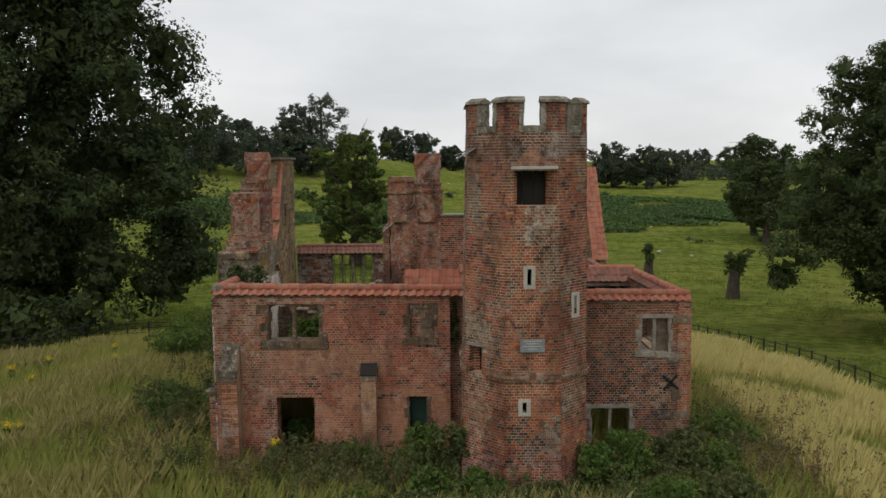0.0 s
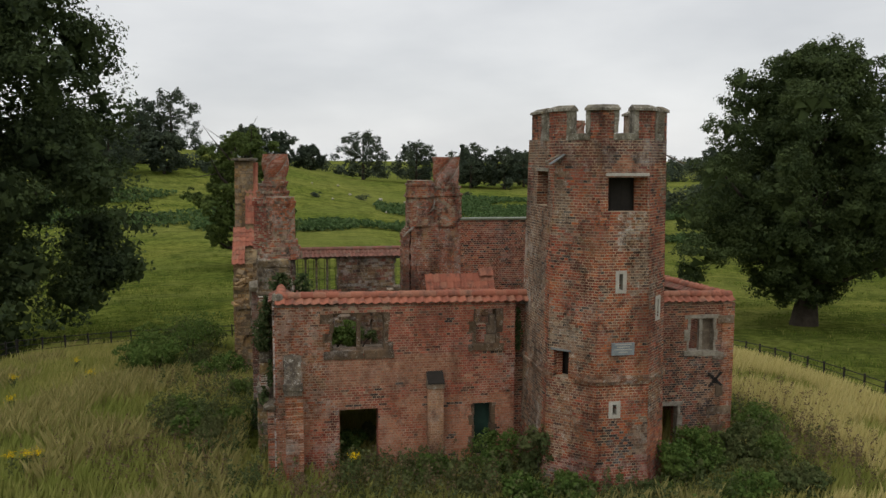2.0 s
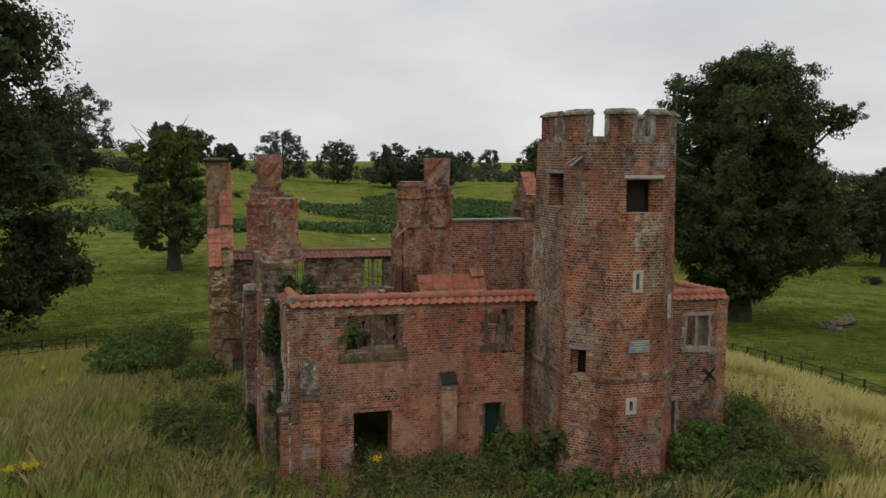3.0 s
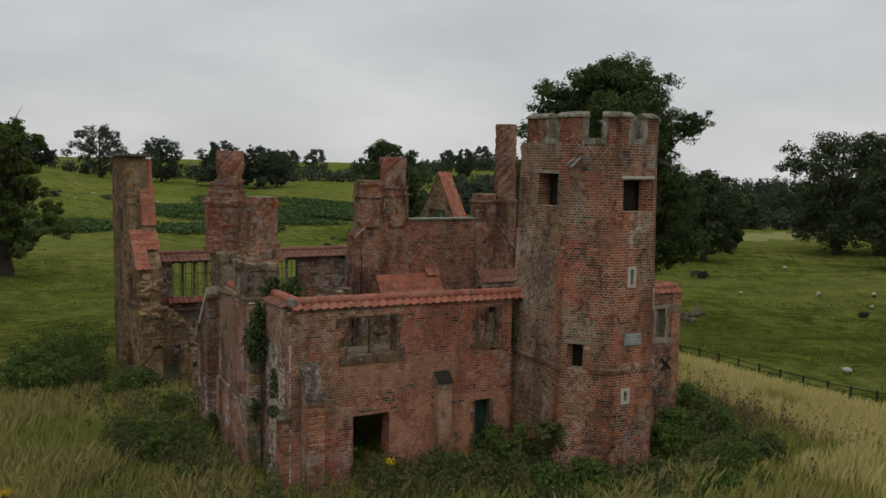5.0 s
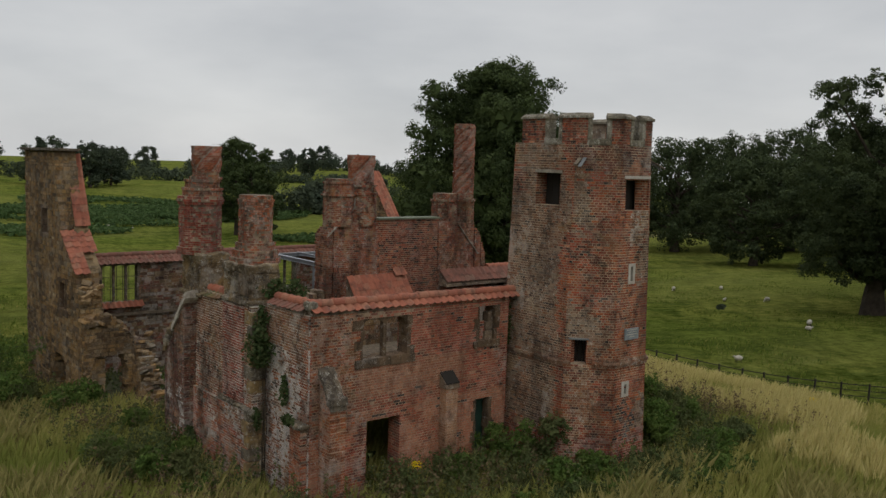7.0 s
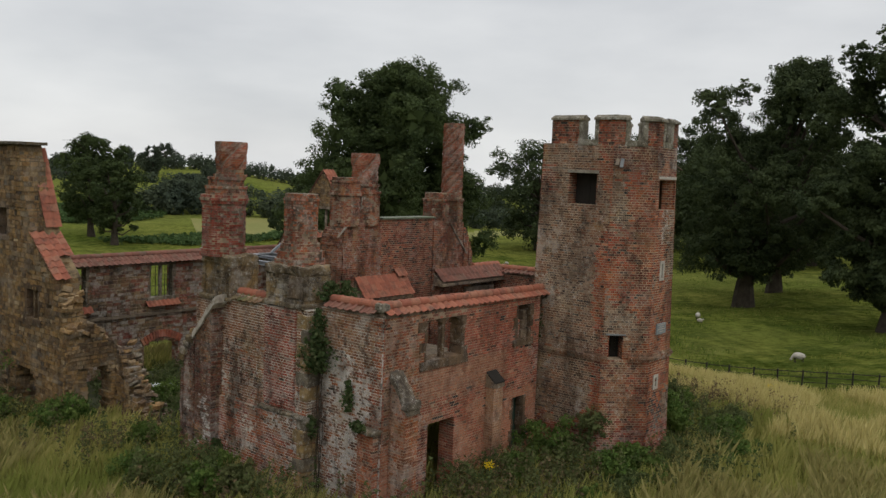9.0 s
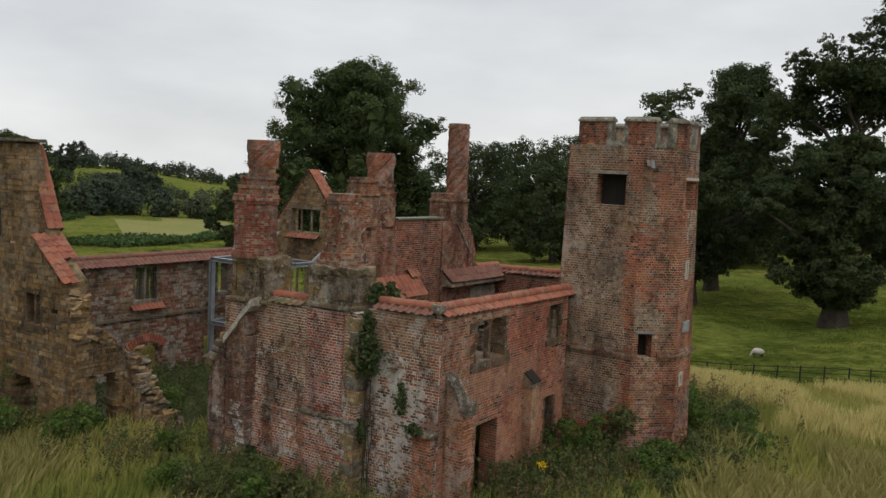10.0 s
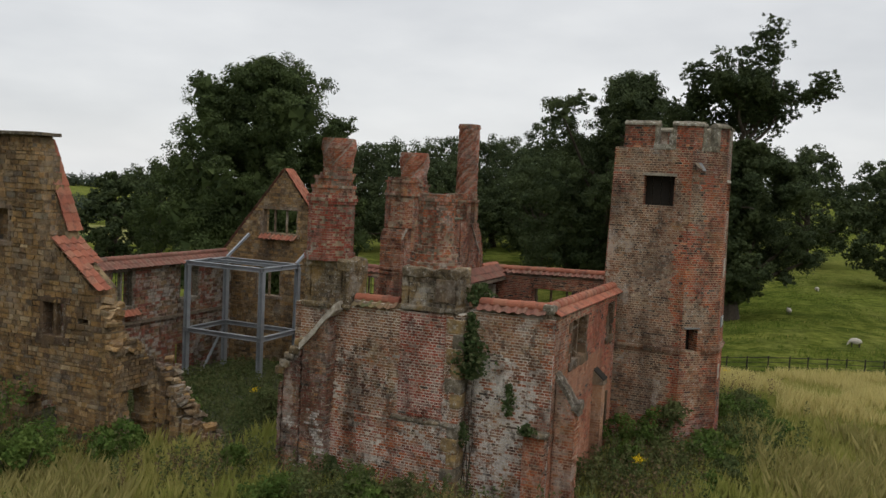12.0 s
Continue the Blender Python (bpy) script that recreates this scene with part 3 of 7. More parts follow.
# ---- ground ----
def ground_z(x, y):
    z = -0.35 - 1.25 * smooth((x - 7) / 14) - 1.3 * smooth((x - 20) / 50) - 3.0 * smooth((y - 31) / 34) - 2.0 * smooth((y - 60) / 50)
    z -= 0.5 * smooth((-x - 14) / 20)
    z -= 1.1 * smooth((x - 13) / 14) * smooth((y - 18) / 10) * (1 - smooth((y - 42) / 18))
    dx, dy = x, y - 25
    r, phi = math.hypot(dx, dy), math.degrees(math.atan2(dx, dy))
    hill = 6 + 13 * smooth((6 - phi) / 18)
    hill *= 1 - smooth((phi - 30) / 18)
    hill += 12 * smooth((phi - 58) / 25)
    z += hill * smooth((r - 120) / 190)
    # the valley falls away to the north-east
    z -= 0.03 * max(0.0, r - 200) * smooth((phi - 28) / 12) * (1 - smooth((phi - 58) / 14))
    # and rises again to a far ridge
    z += 12 * smooth((r - 330) / 140) * smooth((phi - 24) / 12) * (1 - smooth((phi - 52) / 14))
    z += 0.25 * noise.noise(Vector((x * 0.06, y * 0.06, 0))) * smooth((r - 12) / 20)
    return z


def build_ground():
    g = Geo()
    rings = [0.0] + [1.2 * k for k in range(1, 40)] + [46.8 * 1.05 ** k for k in range(1, 79)]
    n = 220
    for r in rings:
        for k in range(n):
            t = 2 * math.pi * k / n
            x, y = r * math.sin(t), 25 + r * math.cos(t)
            g.v.append((x, y, ground_z(x, y)))
    for i in range(len(rings) - 1):
        for k in range(n):
            a, b = i * n + k, i * n + (k + 1) % n
            g.f.append((a, a + n, b + n, b))
    ob = part("ground", g, PASTURE)
    ob.data.materials.append(HAY)
    for p in ob.data.polygons:
        p.use_smooth = True
        # a pale mown field beyond the park
        along = ((p.center.x - 90) * 0.912 - (p.center.y - 175) * 0.41) / 110
        across = (p.center.x - 90) * 0.41 + (p.center.y - 175) * 0.912
        if 0 < along < 1 and abs(across) < 9 + 14 * math.sin(math.pi * min(1.0, along * 1.3 + 0.1)):
            p.material_index = 1
    tagged(ob, "rolling grazed green pasture with rough tussocks", "pasture", kind="structure")


build_ground()

# ---- the ruin: shared forms ----
def pantile_mesh(width, length):
    g = Geo()
    n = 8
    for y in (0.0, length):
        for lift in (0.0, 0.016):
            for k in range(n + 1):
                x = (k / n - 0.5) * (width + 0.03)
                z = 0.027 * math.sin(2 * math.pi * (k / n) * 0.98 + 0.6) + lift + (0.024 if y > 0 else 0.0)
                g.v.append((x, y, z))
    w = n + 1
    for k in range(n):
        g.f.append((w + k, w + k + 1, 3 * w + k + 1, 3 * w + k))
        g.f.append((k + 1, k, 2 * w + k, 2 * w + k + 1))
        g.f.append((2 * w + k, 3 * w + k, 3 * w + k + 1, 2 * w + k + 1))
        g.f.append((k, k + 1, w + k + 1, w + k))
    g.f.append((0, w, 3 * w, 2 * w))
    g.f.append((w - 1, 3 * w - 1, 4 * w - 1, 2 * w - 1))
    return g.mesh("tile")


def ridge_mesh(radius, length):
    g = Geo()
    n = 8
    for y, s in ((0.0, 1.0), (length * 0.12, 1.12), (length * 0.14, 1.0), (length, 0.97)):
        for k in range(n + 1):
            t = math.pi * k / n
            g.v.append((radius * s * math.cos(t), y, radius * s * math.sin(t)))
        g.v.append((-radius * 0.9, y, -0.04))
        g.v.append((radius * 0.9, y, -0.04))
    w = n + 3
    for i in range(3):
        for k in range(w):
            a, b = i * w + k, i * w + (k + 1) % w
            g.f.append((a, b, b + w, a + w))
    g.f.append(tuple(range(w))[::-1])
    g.f.append(tuple(range(3 * w, 4 * w)))
    return g.mesh("ridge_tile")


TILE_W, TILE_L = 0.235, 0.34
TILE_MESH = {}


def tile_data(kind, mat):
    key = (kind, mat.name)
    if key not in TILE_MESH:
        me = pantile_mesh(TILE_W, TILE_L) if kind == "tile" else ridge_mesh(0.125, 0.36)
        me.materials.append(mat)
        TILE_MESH[key] = me
    return TILE_MESH[key]


def tile_slope(parent, a, b, down, rows, mat, lap=0.29, skip=0.0):
    """Courses of pantiles below the line from a to b; down: the way of the slope."""
    a, b, d = Vector(a), Vector(b), Vector(down).normalized()
    u = (b - a).normalized()
    n = u.cross(d)
    if n.z < 0:
        u, n, a, b = -u, -n, b, a
    count = max(1, int((b - a).length / TILE_W + 0.5))
    step = (b - a).length / count
    for r in range(rows):
        for k in range(count):
            if RNG.random() < skip:
                continue
            at = a + u * (step * (k + 0.5)) + d * (lap * r) + n * (0.012 * RNG.random() + 0.02)
            tilt = RNG.uniform(-0.025, 0.025)
            ux, dy = u + d * tilt, d - u * tilt
            m = Matrix((ux, dy, n)).transposed().to_4x4()
            m.translation = at
            part("tile", tile_data("tile", mat), None, parent, m=m)


def ridge_run(parent, a, b, mat):
    a, b = Vector(a), Vector(b)
    d = (b - a).normalized()
    x = d.cross(Vector((0, 0, 1))).normalized()
    count = max(1, round((b - a).length / 0.33))
    step = (b - a).length / count
    for k in range(count):
        m = Matrix((x, d, x.cross(d))).transposed().to_4x4()
        m.translation = a + d * step * k + Vector((0, 0, RNG.uniform(-0.008, 0.008)))
        part("ridge_tile", tile_data("ridge", mat), None, parent, m=m)


def tile_coping(name, label, a, b, out, mat, ridge_mat=None, spread=0.34, fall=0.2, both=True, base=None, rows=1):
    """A wall's weathering cap: a roll of ridge tiles and a course of pantiles on each side, on a mortar bed."""
    a, b, o = Vector(a), Vector(b), Vector(out).normalized()
    ob = thing(name, (a + b) / 2 - Vector((0, 0, fall)), label, "wall coping", kind="structure")
    d = o * spread - Vector((0, 0, fall))
    tile_slope(ob, a, b, d, rows, mat)
    if both:
        tile_slope(ob, a, b, -o * spread - Vector((0, 0, fall)), rows, mat)
    ridge_run(ob, a + Vector((0, 0, 0.03)), b + Vector((0, 0, 0.03)), ridge_mat or mat)
    g = Geo()
    w = spread * 0.72
    lo = fall * 0.9 + 0.04
    pts = []
    for p in (a, b):
        for q in (p - o * w - Vector((0, 0, lo)), p + o * w - Vector((0, 0, lo)), p + o * 0.03 - Vector((0, 0, 0.02)), p - o * 0.03 - Vector((0, 0, 0.02))):
            pts.append(tuple(q))
    g.hexa(pts)
    part("mortar_bed", g, MORTAR_DARK, ob)
    return ob


def stone_window(name, label, at, along, out, w, h, lights=1, surround=0.14, depth=0.22, mat=None, sill=True, head=True, arched=False, bars=0, mull=0.1, jambs=True):
    """A dressed window: jambs, head, sill and mullions; at: the opening's lower corner on the wall face."""
    mat = mat or STONE
    U, N = Vector(along), Vector(out)
    ob = thing(name, at, label, "window", kind="structure")
    m = Matrix((U, -N, Vector((0, 0, 1)))).transposed().to_4x4()
    m.translation = Vector(at)

    def piece(n2, x0, x1, y0, y1, z0, z1, material_=None, wear=0.012):
        bm = block(x0, x1, y0, y1, z0, z1, 0.012, wear, seed=x0 * 7 + z0)
        bm.transform(m)
        part(n2, bm, material_ or mat, ob)

    s = surround
    if jambs:
        # long and short work
        n = max(2, round(h / 0.3))
        for k in range(n):
            long_ = s * RNG.uniform(0.9, 1.5) if k % 2 else s * RNG.uniform(0.1, 0.4)
            for x0, x1 in ((-long_, RNG.uniform(0.03, 0.08)), (w - RNG.uniform(0.03, 0.08), w + s * RNG.uniform(0.15, 1.2))):
                piece("jamb_stone", x0, x1, -0.016 + RNG.uniform(-0.006, 0.004), depth, h * k / n + 0.006, h * (k + 1) / n - 0.006, wear=0.02)
    if head:
        piece("head", -s, w + s, -0.025, depth, h - 0.02, h + s * 0.8)
    if sill:
        mid = w * RNG.uniform(0.4, 0.6)
        piece("sill_stone", -s, mid - 0.006, -0.05, depth + 0.05, -s * 0.9, 0.045, wear=0.022)
        piece("sill_stone", mid + 0.006, w + s, -0.04, depth + 0.05, -s * 1.0, RNG.uniform(0.03, 0.055), wear=0.022)
    for k in range(1, lights):
        x = w * k / lights
        piece("mullion", x - mull / 2, x + mull / 2, 0.05, 0.05 + mull * 1.3, 0, h)
    if arched:
        lw = w / lights
        for k in range(lights):
            x0 = lw * k
            g = Geo()
            n = 10
            for y in (0.06, 0.16):
                for i in range(n + 1):
                    t = math.pi * i / n
                    g.v.append((x0 + lw / 2 - lw / 2 * math.cos(t), y, h - lw * 0.36 + lw * 0.34 * math.sin(t)))
                for i in range(n + 1):
                    g.v.append((x0 + lw * i / n, y, h))
            q = 2 * (n + 1)
            for i in range(n):
                g.f.append((i, i + 1, n + 2 + i, n + 1 + i))
                g.f.append((q + i + 1, q + i, q + n + 1 + i, q + n + 2 + i))
                g.f.append((i + 1, i, q + i, q + i + 1))
            me = g.mesh("tracery")
            me.transform(m)
            part("tracery", me, mat, ob)
    for k in range(bars):
        x = w * (k + 0.5) / bars
        piece("iron_bar", x - 0.012, x + 0.012, 0.1, 0.124, 0, h, IRON_BLACK, 0)
    if bars:
        for z in (h * 0.35, h * 0.68):
            piece("iron_bar", 0, w, 0.102, 0.122, z - 0.01, z + 0.01, IRON_BLACK, 0)
    return ob


def shaft(parent, cx, cy, rings, mat, sides=8, turn=0.0, pieces=3, course=0.062):
    """A many-sided chimney shaft laid in bonded courses; rings: (z0, z1, radius), those that stand out are thin and pale-jointed."""
    face, core = Geo(), Geo()
    side = 2 * math.pi / sides
    for z0, z1, rad in rings:
        n = max(1, round((z1 - z0) / course))
        h = (z1 - z0) / n
        for i in range(n):
            z = z0 + h * i
            cuts = [c / pieces for c in range(pieces + 1)] if i % 2 else [0.0] + [(c + 0.5) / pieces for c in range(pieces)] + [1.0]
            for k in range(sides):
                p0 = Vector((cx + rad * math.cos(turn + side * k), cy + rad * math.sin(turn + side * k), 0))
                p1 = Vector((cx + rad * math.cos(turn + side * (k + 1)), cy + rad * math.sin(turn + side * (k + 1)), 0))
                away = ((p0 + p1) / 2 - Vector((cx, cy, 0))).normalized()
                for c0, c1 in zip(cuts, cuts[1:]):
                    if RNG.random() < 0.012:
                        continue
                    out = RNG.uniform(-0.012, 0.012)
                    e = 0.007 / (p1 - p0).length
                    f0, f1 = c0 + (e if c0 > 0 else 0.0), c1 - (e if c1 < 1 else 0.0)
                    pts = []
                    for back in (-0.08, out):
                        for f, zz in ((f0, z + 0.007), (f1, z + 0.007), (f1, z + h - 0.007), (f0, z + h - 0.007)):
                            q = p0.lerp(p1, f) + away * back
                            pts.append((q.x, q.y, zz))
                    face.hexa(pts, False)
        for zz in (z0, z1):
            for k in range(sides):
                r = rad - 0.006
                core.v.append((cx + r * math.cos(turn + side * k), cy + r * math.sin(turn + side * k), zz))
    for i in range(2 * len(rings) - 1):
        for k in range(sides):
            a, b = i * sides + k, i * sides + (k + 1) % sides
            core.f.append((a, b, b + sides, a + sides))
    core.f.append(tuple(range(sides))[::-1])
    core.f.append(tuple(range((2 * len(rings) - 1) * sides, 2 * len(rings) * sides)))
    body = part("shaft", core, MORTAR_DARK, parent)
    part("brickwork", face, mat, body)["kind"] = "stuff"


def twisted_shaft(parent, cx, cy, z0, z1, radii, mat, twist, lobes, depth=0.09, pieces=5, course=0.066):
    """A spiral shaft: rounded flutes that climb round it, moulded brick by brick, with a pale rib in each groove."""
    face, core = Geo(), Geo()
    seg = lobes * pieces
    n = max(2, round((z1 - z0) / course))
    h = (z1 - z0) / n

    def at(k, z, less=0.0):
        f = (z - z0) / (z1 - z0) * (len(radii) - 1)
        i = min(int(f), len(radii) - 2)
        rad = radii[i] + (radii[i + 1] - radii[i]) * (f - i)
        r = rad * (1 - depth + depth * 2 * abs(math.sin(math.pi * lobes * k / seg)) ** 0.7) - less
        a = 2 * math.pi * k / seg + twist * (z - z0)
        return (cx + r * math.cos(a), cy + r * math.sin(a), z)

    for i in range(n):
        z = z0 + h * i
        for k in range(seg):
            j0, j1 = (0.04, 0.96) if i % 2 else (0.0, 1.0)
            out = RNG.uniform(-0.006, 0.008)
            zs = (z + 0.005, z + h - 0.005)
            pts = [at(k + j, zz, less) for less in (0.07, -out) for j, zz in ((j0, zs[0]), (j1, zs[0]), (j1, zs[1]), (j0, zs[1]))]
            face.hexa(pts, False)
    rows = [[at(k, z0 + h * i, 0.007) for k in range(seg)] for i in range(n + 1)]
    for row in rows:
        core.v.extend(row)
    for i in range(n):
        for k in range(seg):
            core.f.append((i * seg + k, i * seg + (k + 1) % seg, (i + 1) * seg + (k + 1) % seg, (i + 1) * seg + k))
    core.f.append(tuple(range(n * seg, (n + 1) * seg)))
    body = part("twisted_shaft", core, MORTAR_DARK, parent)
    part("brickwork", face, mat, body)["kind"] = "stuff"
    for q in range(lobes):
        part("spiral_rib", tube([at(q * pieces, z0 + (z1 - z0) * i / 16, -0.004) for i in range(17)], [0.017] * 17, 5), LIME, body, "pale mortar rib")


# ---- south range ----
X, Y, Z = (1, 0, 0), (0, 1, 0), (0, 0, 1)
SOUTH, WEST, NORTH, EAST = (0, -1, 0), (-1, 0, 0), (0, 1, 0), (1, 0, 0)
def burnt(u, v):
    """Scattered runs of over-burnt bricks along the courses."""
    return noise.noise(Vector((u * 1.5, v * 17, 2.0))) + 0.35 * noise.noise(Vector((u * 0.5, v * 0.8, 5.0))) > 0.54


def drift(u, v, salt, wide=1.2, fine=0.3):
    """An uneven edge between two builds of brick."""
    return noise.noise(Vector((u * wide, v * wide * 1.2, salt))) + fine * noise.noise(Vector((u * 5, v * 13, salt)))


def south_brick(u, v):
    """Patched at many times: red above, a buff band under the windows, orange-pink below, weathered old brick at the corner."""
    n = drift(u, v, 1.0)
    if u > -4.9 and burnt(u, v):
        return BRICK_BLACK
    if -5.75 < u < -4.72 and v < 0.35 + (u + 5.75) * 1.45 + 0.15 * n:
        return BRICK_DEEP
    if u < -5.0 + 0.35 * n and v > 1.5:
        return BRICK_OLD if drift(u, v, 8.0, 2.0) > 0.28 else BRICK_CORNER
    if v < 1.95 + 0.12 * n:
        return BRICK_PINK if n > -0.3 else None
    if 2.35 < v + 0.12 * n < 3.2 and u < -1.2 + n:
        return BRICK_BAND
    if u > -0.25 + 0.2 * n and v < 3.2:
        return BRICK_DEEP
    return None


south_open = [(-4.92, -3.43, 3.34, 4.40), (-0.99, -0.31, 3.39, 4.42), (-4.71, -3.66, -1, 1.75), (-1.02, -0.43, 0.2, 1.74)]
wall_south = wall("wall_south", "red brick house wall with empty windows and a doorway", (0, 23.15, 0), X, SOUTH, -0.7, 4.62,
                  pierced(profile([(-6.40, 4.62), (0.18, 4.62)]), south_open), 0.5, BRICK_SOUTH, MORTAR, nearest=(-6.2, -4.0, 1.9, 3.2), pick=south_brick)
masonry(wall_south, (0, 23.45, 0), X, Z, SOUTH, -0.7, 4.62, profile([(0.18, 4.62), (0.9, 4.62)]), 0.35, BRICK_EAST, MORTAR, sides="o")
tile_coping("coping_south", "red clay tile coping with a half-round ridge", (-6.36, 23.38, 4.83), (0.62, 23.38, 4.74), SOUTH, TERRACOTTA)
stone_window("window_1", "broken stone window with a worn sill", (-4.92, 23.15, 3.34), X, SOUTH, 1.49, 1.06, 2, 0.2, 0.4, head=False, mull=0.11, arched=True, mat=STONE_BROWN)
stone_window("window_2", "narrow stone window with a pale sill", (-0.99, 23.15, 3.39), X, SOUTH, 0.68, 1.03, 1, 0.16, 0.4, head=False, mat=STONE_BROWN)
for i, (a, b, c, d) in enumerate(((-0.66, -0.32, 3.4, 3.68), (-0.6, -0.32, 3.69, 3.93), (-0.52, -0.32, 3.94, 4.2))):
    part("infill_stone", block(a, b, 23.22 + 0.02 * i, 23.5, c, d, 0.02, 0.02, i), STONE, wall_south)
masonry(wall_south, (0, 23.3, 0), X, Z, SOUTH, 3.39, 3.95, profile([(-0.98, 3.95), (-0.62, 3.95)]), 0.2, BRICK_DEEP, MORTAR, sides="o")
stone_window("window_3", "low brick window overgrown by elder", (-1.02, 23.15, 0.2), X, SOUTH, 0.59, 1.54, 1, 0.10, 0.25, sill=False, head=False, mat=STONE_BROWN)
board = thing("window_board", (-0.72, 23.4, 0.2), "dark green painted board closing the low window", "board")
part("board", block(-1.04, -0.41, 23.40, 23.44, 0.1, 1.76, 0.004), plain_material("dark_green_paint", (0.018, 0.045, 0.030), (0.012, 0.030, 0.022), 3, 0.6, 0, 0.1), board)
door = thing("doorway", (-4.2, 23.15, -0.5), "empty doorway with a timber lintel", "doorway", kind="structure")
part("lintel", block(-4.9, -3.5, 23.16, 23.5, 1.75, 1.9, 0.01, 0.006), OAK, door)
pil = thing("buttress", (-2.1, 23.0, -0.5), "slim buff brick pilaster buttress with a sloping stone cap", "buttress")
masonry(pil, (0, 22.88, 0), X, Z, SOUTH, -0.7, 2.3, profile([(-2.31, 2.3), (-1.89, 2.3)]), 0.3, masonry_material("buff_brick", [(0.0, (0.42, 0.22, 0.12)), (0.5, (0.50, 0.27, 0.145)), (1.0, (0.38, 0.17, 0.10))], 0, 0.1, 0.2), MORTAR)
g = Geo()
g.hexa([(-2.34, 22.84, 2.3), (-1.86, 22.84, 2.3), (-1.86, 23.16, 2.3), (-2.34, 23.16, 2.3), (-2.34, 22.86, 2.42), (-1.86, 22.86, 2.42), (-1.86, 23.16, 2.68), (-2.34, 23.16, 2.68)])
pil_cap = part("cap", g, STONE, pil, "weathered stone cap")
g = Geo()
g.hexa([(-2.33, 22.84, 2.43), (-1.87, 22.84, 2.43), (-1.87, 23.16, 2.70), (-2.33, 23.16, 2.70), (-2.33, 22.84, 2.46), (-1.87, 22.84, 2.46), (-1.87, 23.16, 2.73), (-2.33, 23.16, 2.73)])
part("slate", g, GLASSY_DARK, pil_cap, "dark slate on the cap")

CORNER_CAP = plain_material("lichened_cap_stone", (0.17, 0.135, 0.095), (0.07, 0.058, 0.046), 5.0, 0.95, 0, 0.7, 24, 0.6, wall=(0.5, 0.2, 0.2))
corner_b = thing("buttress", (-5.92, 22.7, -0.5), "raking brick corner buttress with a broken stone cap", "buttress")
masonry(corner_b, (-6.15, 0, 0), Y, Z, WEST, -0.7, 3.3, profile([(22.62, 2.55), (23.15, 3.3)]), 0.46, BRICK_CORNER, MORTAR, ragged=0.03)
g = Geo()
n = 8
for i in range(n + 1):
    y, z = 22.55 + 0.64 * i / n, 2.56 + 0.84 * i / n
    for x, dz in ((-6.18, -0.2), (-6.17, -0.05), (-5.93, 0.0), (-5.72, -0.05), (-5.70, -0.2)):
        o = noise.noise_vector(Vector((x * 4, y * 6, z * 6))) * 0.04
        g.v.append((x + o.x, min(y + o.y, 23.2), z + dz + o.z))
for i in range(n):
    for k in range(5):
        g.f.append((i * 5 + (k + 1) % 5, i * 5 + k, (i + 1) * 5 + k, (i + 1) * 5 + (k + 1) % 5))
g.f.append((4, 3, 2, 1, 0))
g.f.append(tuple(n * 5 + k for k in range(5)))
part("raking_cap", g, CORNER_CAP, corner_b, "lichened raking stone cap")
part("cap_stone", block(-6.19, -5.69, 22.52, 22.72, 2.5, 2.68, 0.03, 0.04, 3), CORNER_CAP, corner_b)

def diaper(u, v):
    """A lattice of black diamonds in red brick, older brick towards the corner."""
    a, b = (u * 1.0 + v * 1.45) % 0.62, (u * 1.0 - v * 1.45) % 0.62
    if 0.7 < v < 3.0 and (a < 0.12 or b < 0.12):
        return BRICK_BLACK
    if u > 5.9 + 0.4 * drift(u, v, 3.0) and v < 2.2:
        return BRICK_OLD
    return BRICK_SOOT if drift(u, v, 6.0, 0.9) > 0.42 else None


east_open = [(5.53, 6.39, 2.86, 3.89), (4.14, 5.32, -0.02, 1.30)]
wall_se = wall("wall_south_east", "diaper-patterned red and black brick wall", (0, 23.45, 0), X, SOUTH, -1.2, 4.33,
               pierced(profile([(3.2, 4.33), (6.62, 4.33)]), east_open), 0.5, BRICK_EAST, MORTAR, pick=diaper)
masonry(wall_se, (0, 23.44, 0), X, Z, SOUTH, -1.6, 4.33, profile([(6.62, 4.33), (7.0, 4.33)]), 0.5, BRICK_CORNER, MORTAR)
tile_coping("coping_south_east", "red clay tile coping with a half-round ridge", (3.3, 23.68, 4.55), (6.95, 23.68, 4.50), SOUTH, TERRACOTTA)
stone_window("window_4", "two-light stone window, half boarded", (5.53, 23.45, 2.86), X, SOUTH, 0.86, 1.03, 2, 0.12, 0.25, mat=STONE_WORN)
shut = thing("window_board", (6.17, 23.7, 2.9), "weathered grey plank closing half of the window", "board")
part("plank", block(5.99, 6.2, 23.62, 23.65, 2.88, 3.88, 0.004), OAK, shut)
part("plank", block(6.205, 6.38, 23.63, 23.66, 2.88, 3.80, 0.004), OAK, shut)
stone_window("window_5", "low two-light stone window with arched heads", (4.14, 23.45, -0.02), X, SOUTH, 1.18, 1.32, 2, 0.13, 0.25, mat=STONE_WORN, arched=True)
cross = thing("wall_anchor", (6.42, 23.42, 2.0), "black iron cross-shaped wall anchor", "wall anchor")
for a in (42, -48):
    bm = block(-0.29, 0.29, -0.025, 0.0, -0.035, 0.035, 0.006)
    bm.transform(pose(6.43, 23.43, 2.02, 0, a, 0))
    part("arm", bm, IRON_BLACK, cross)
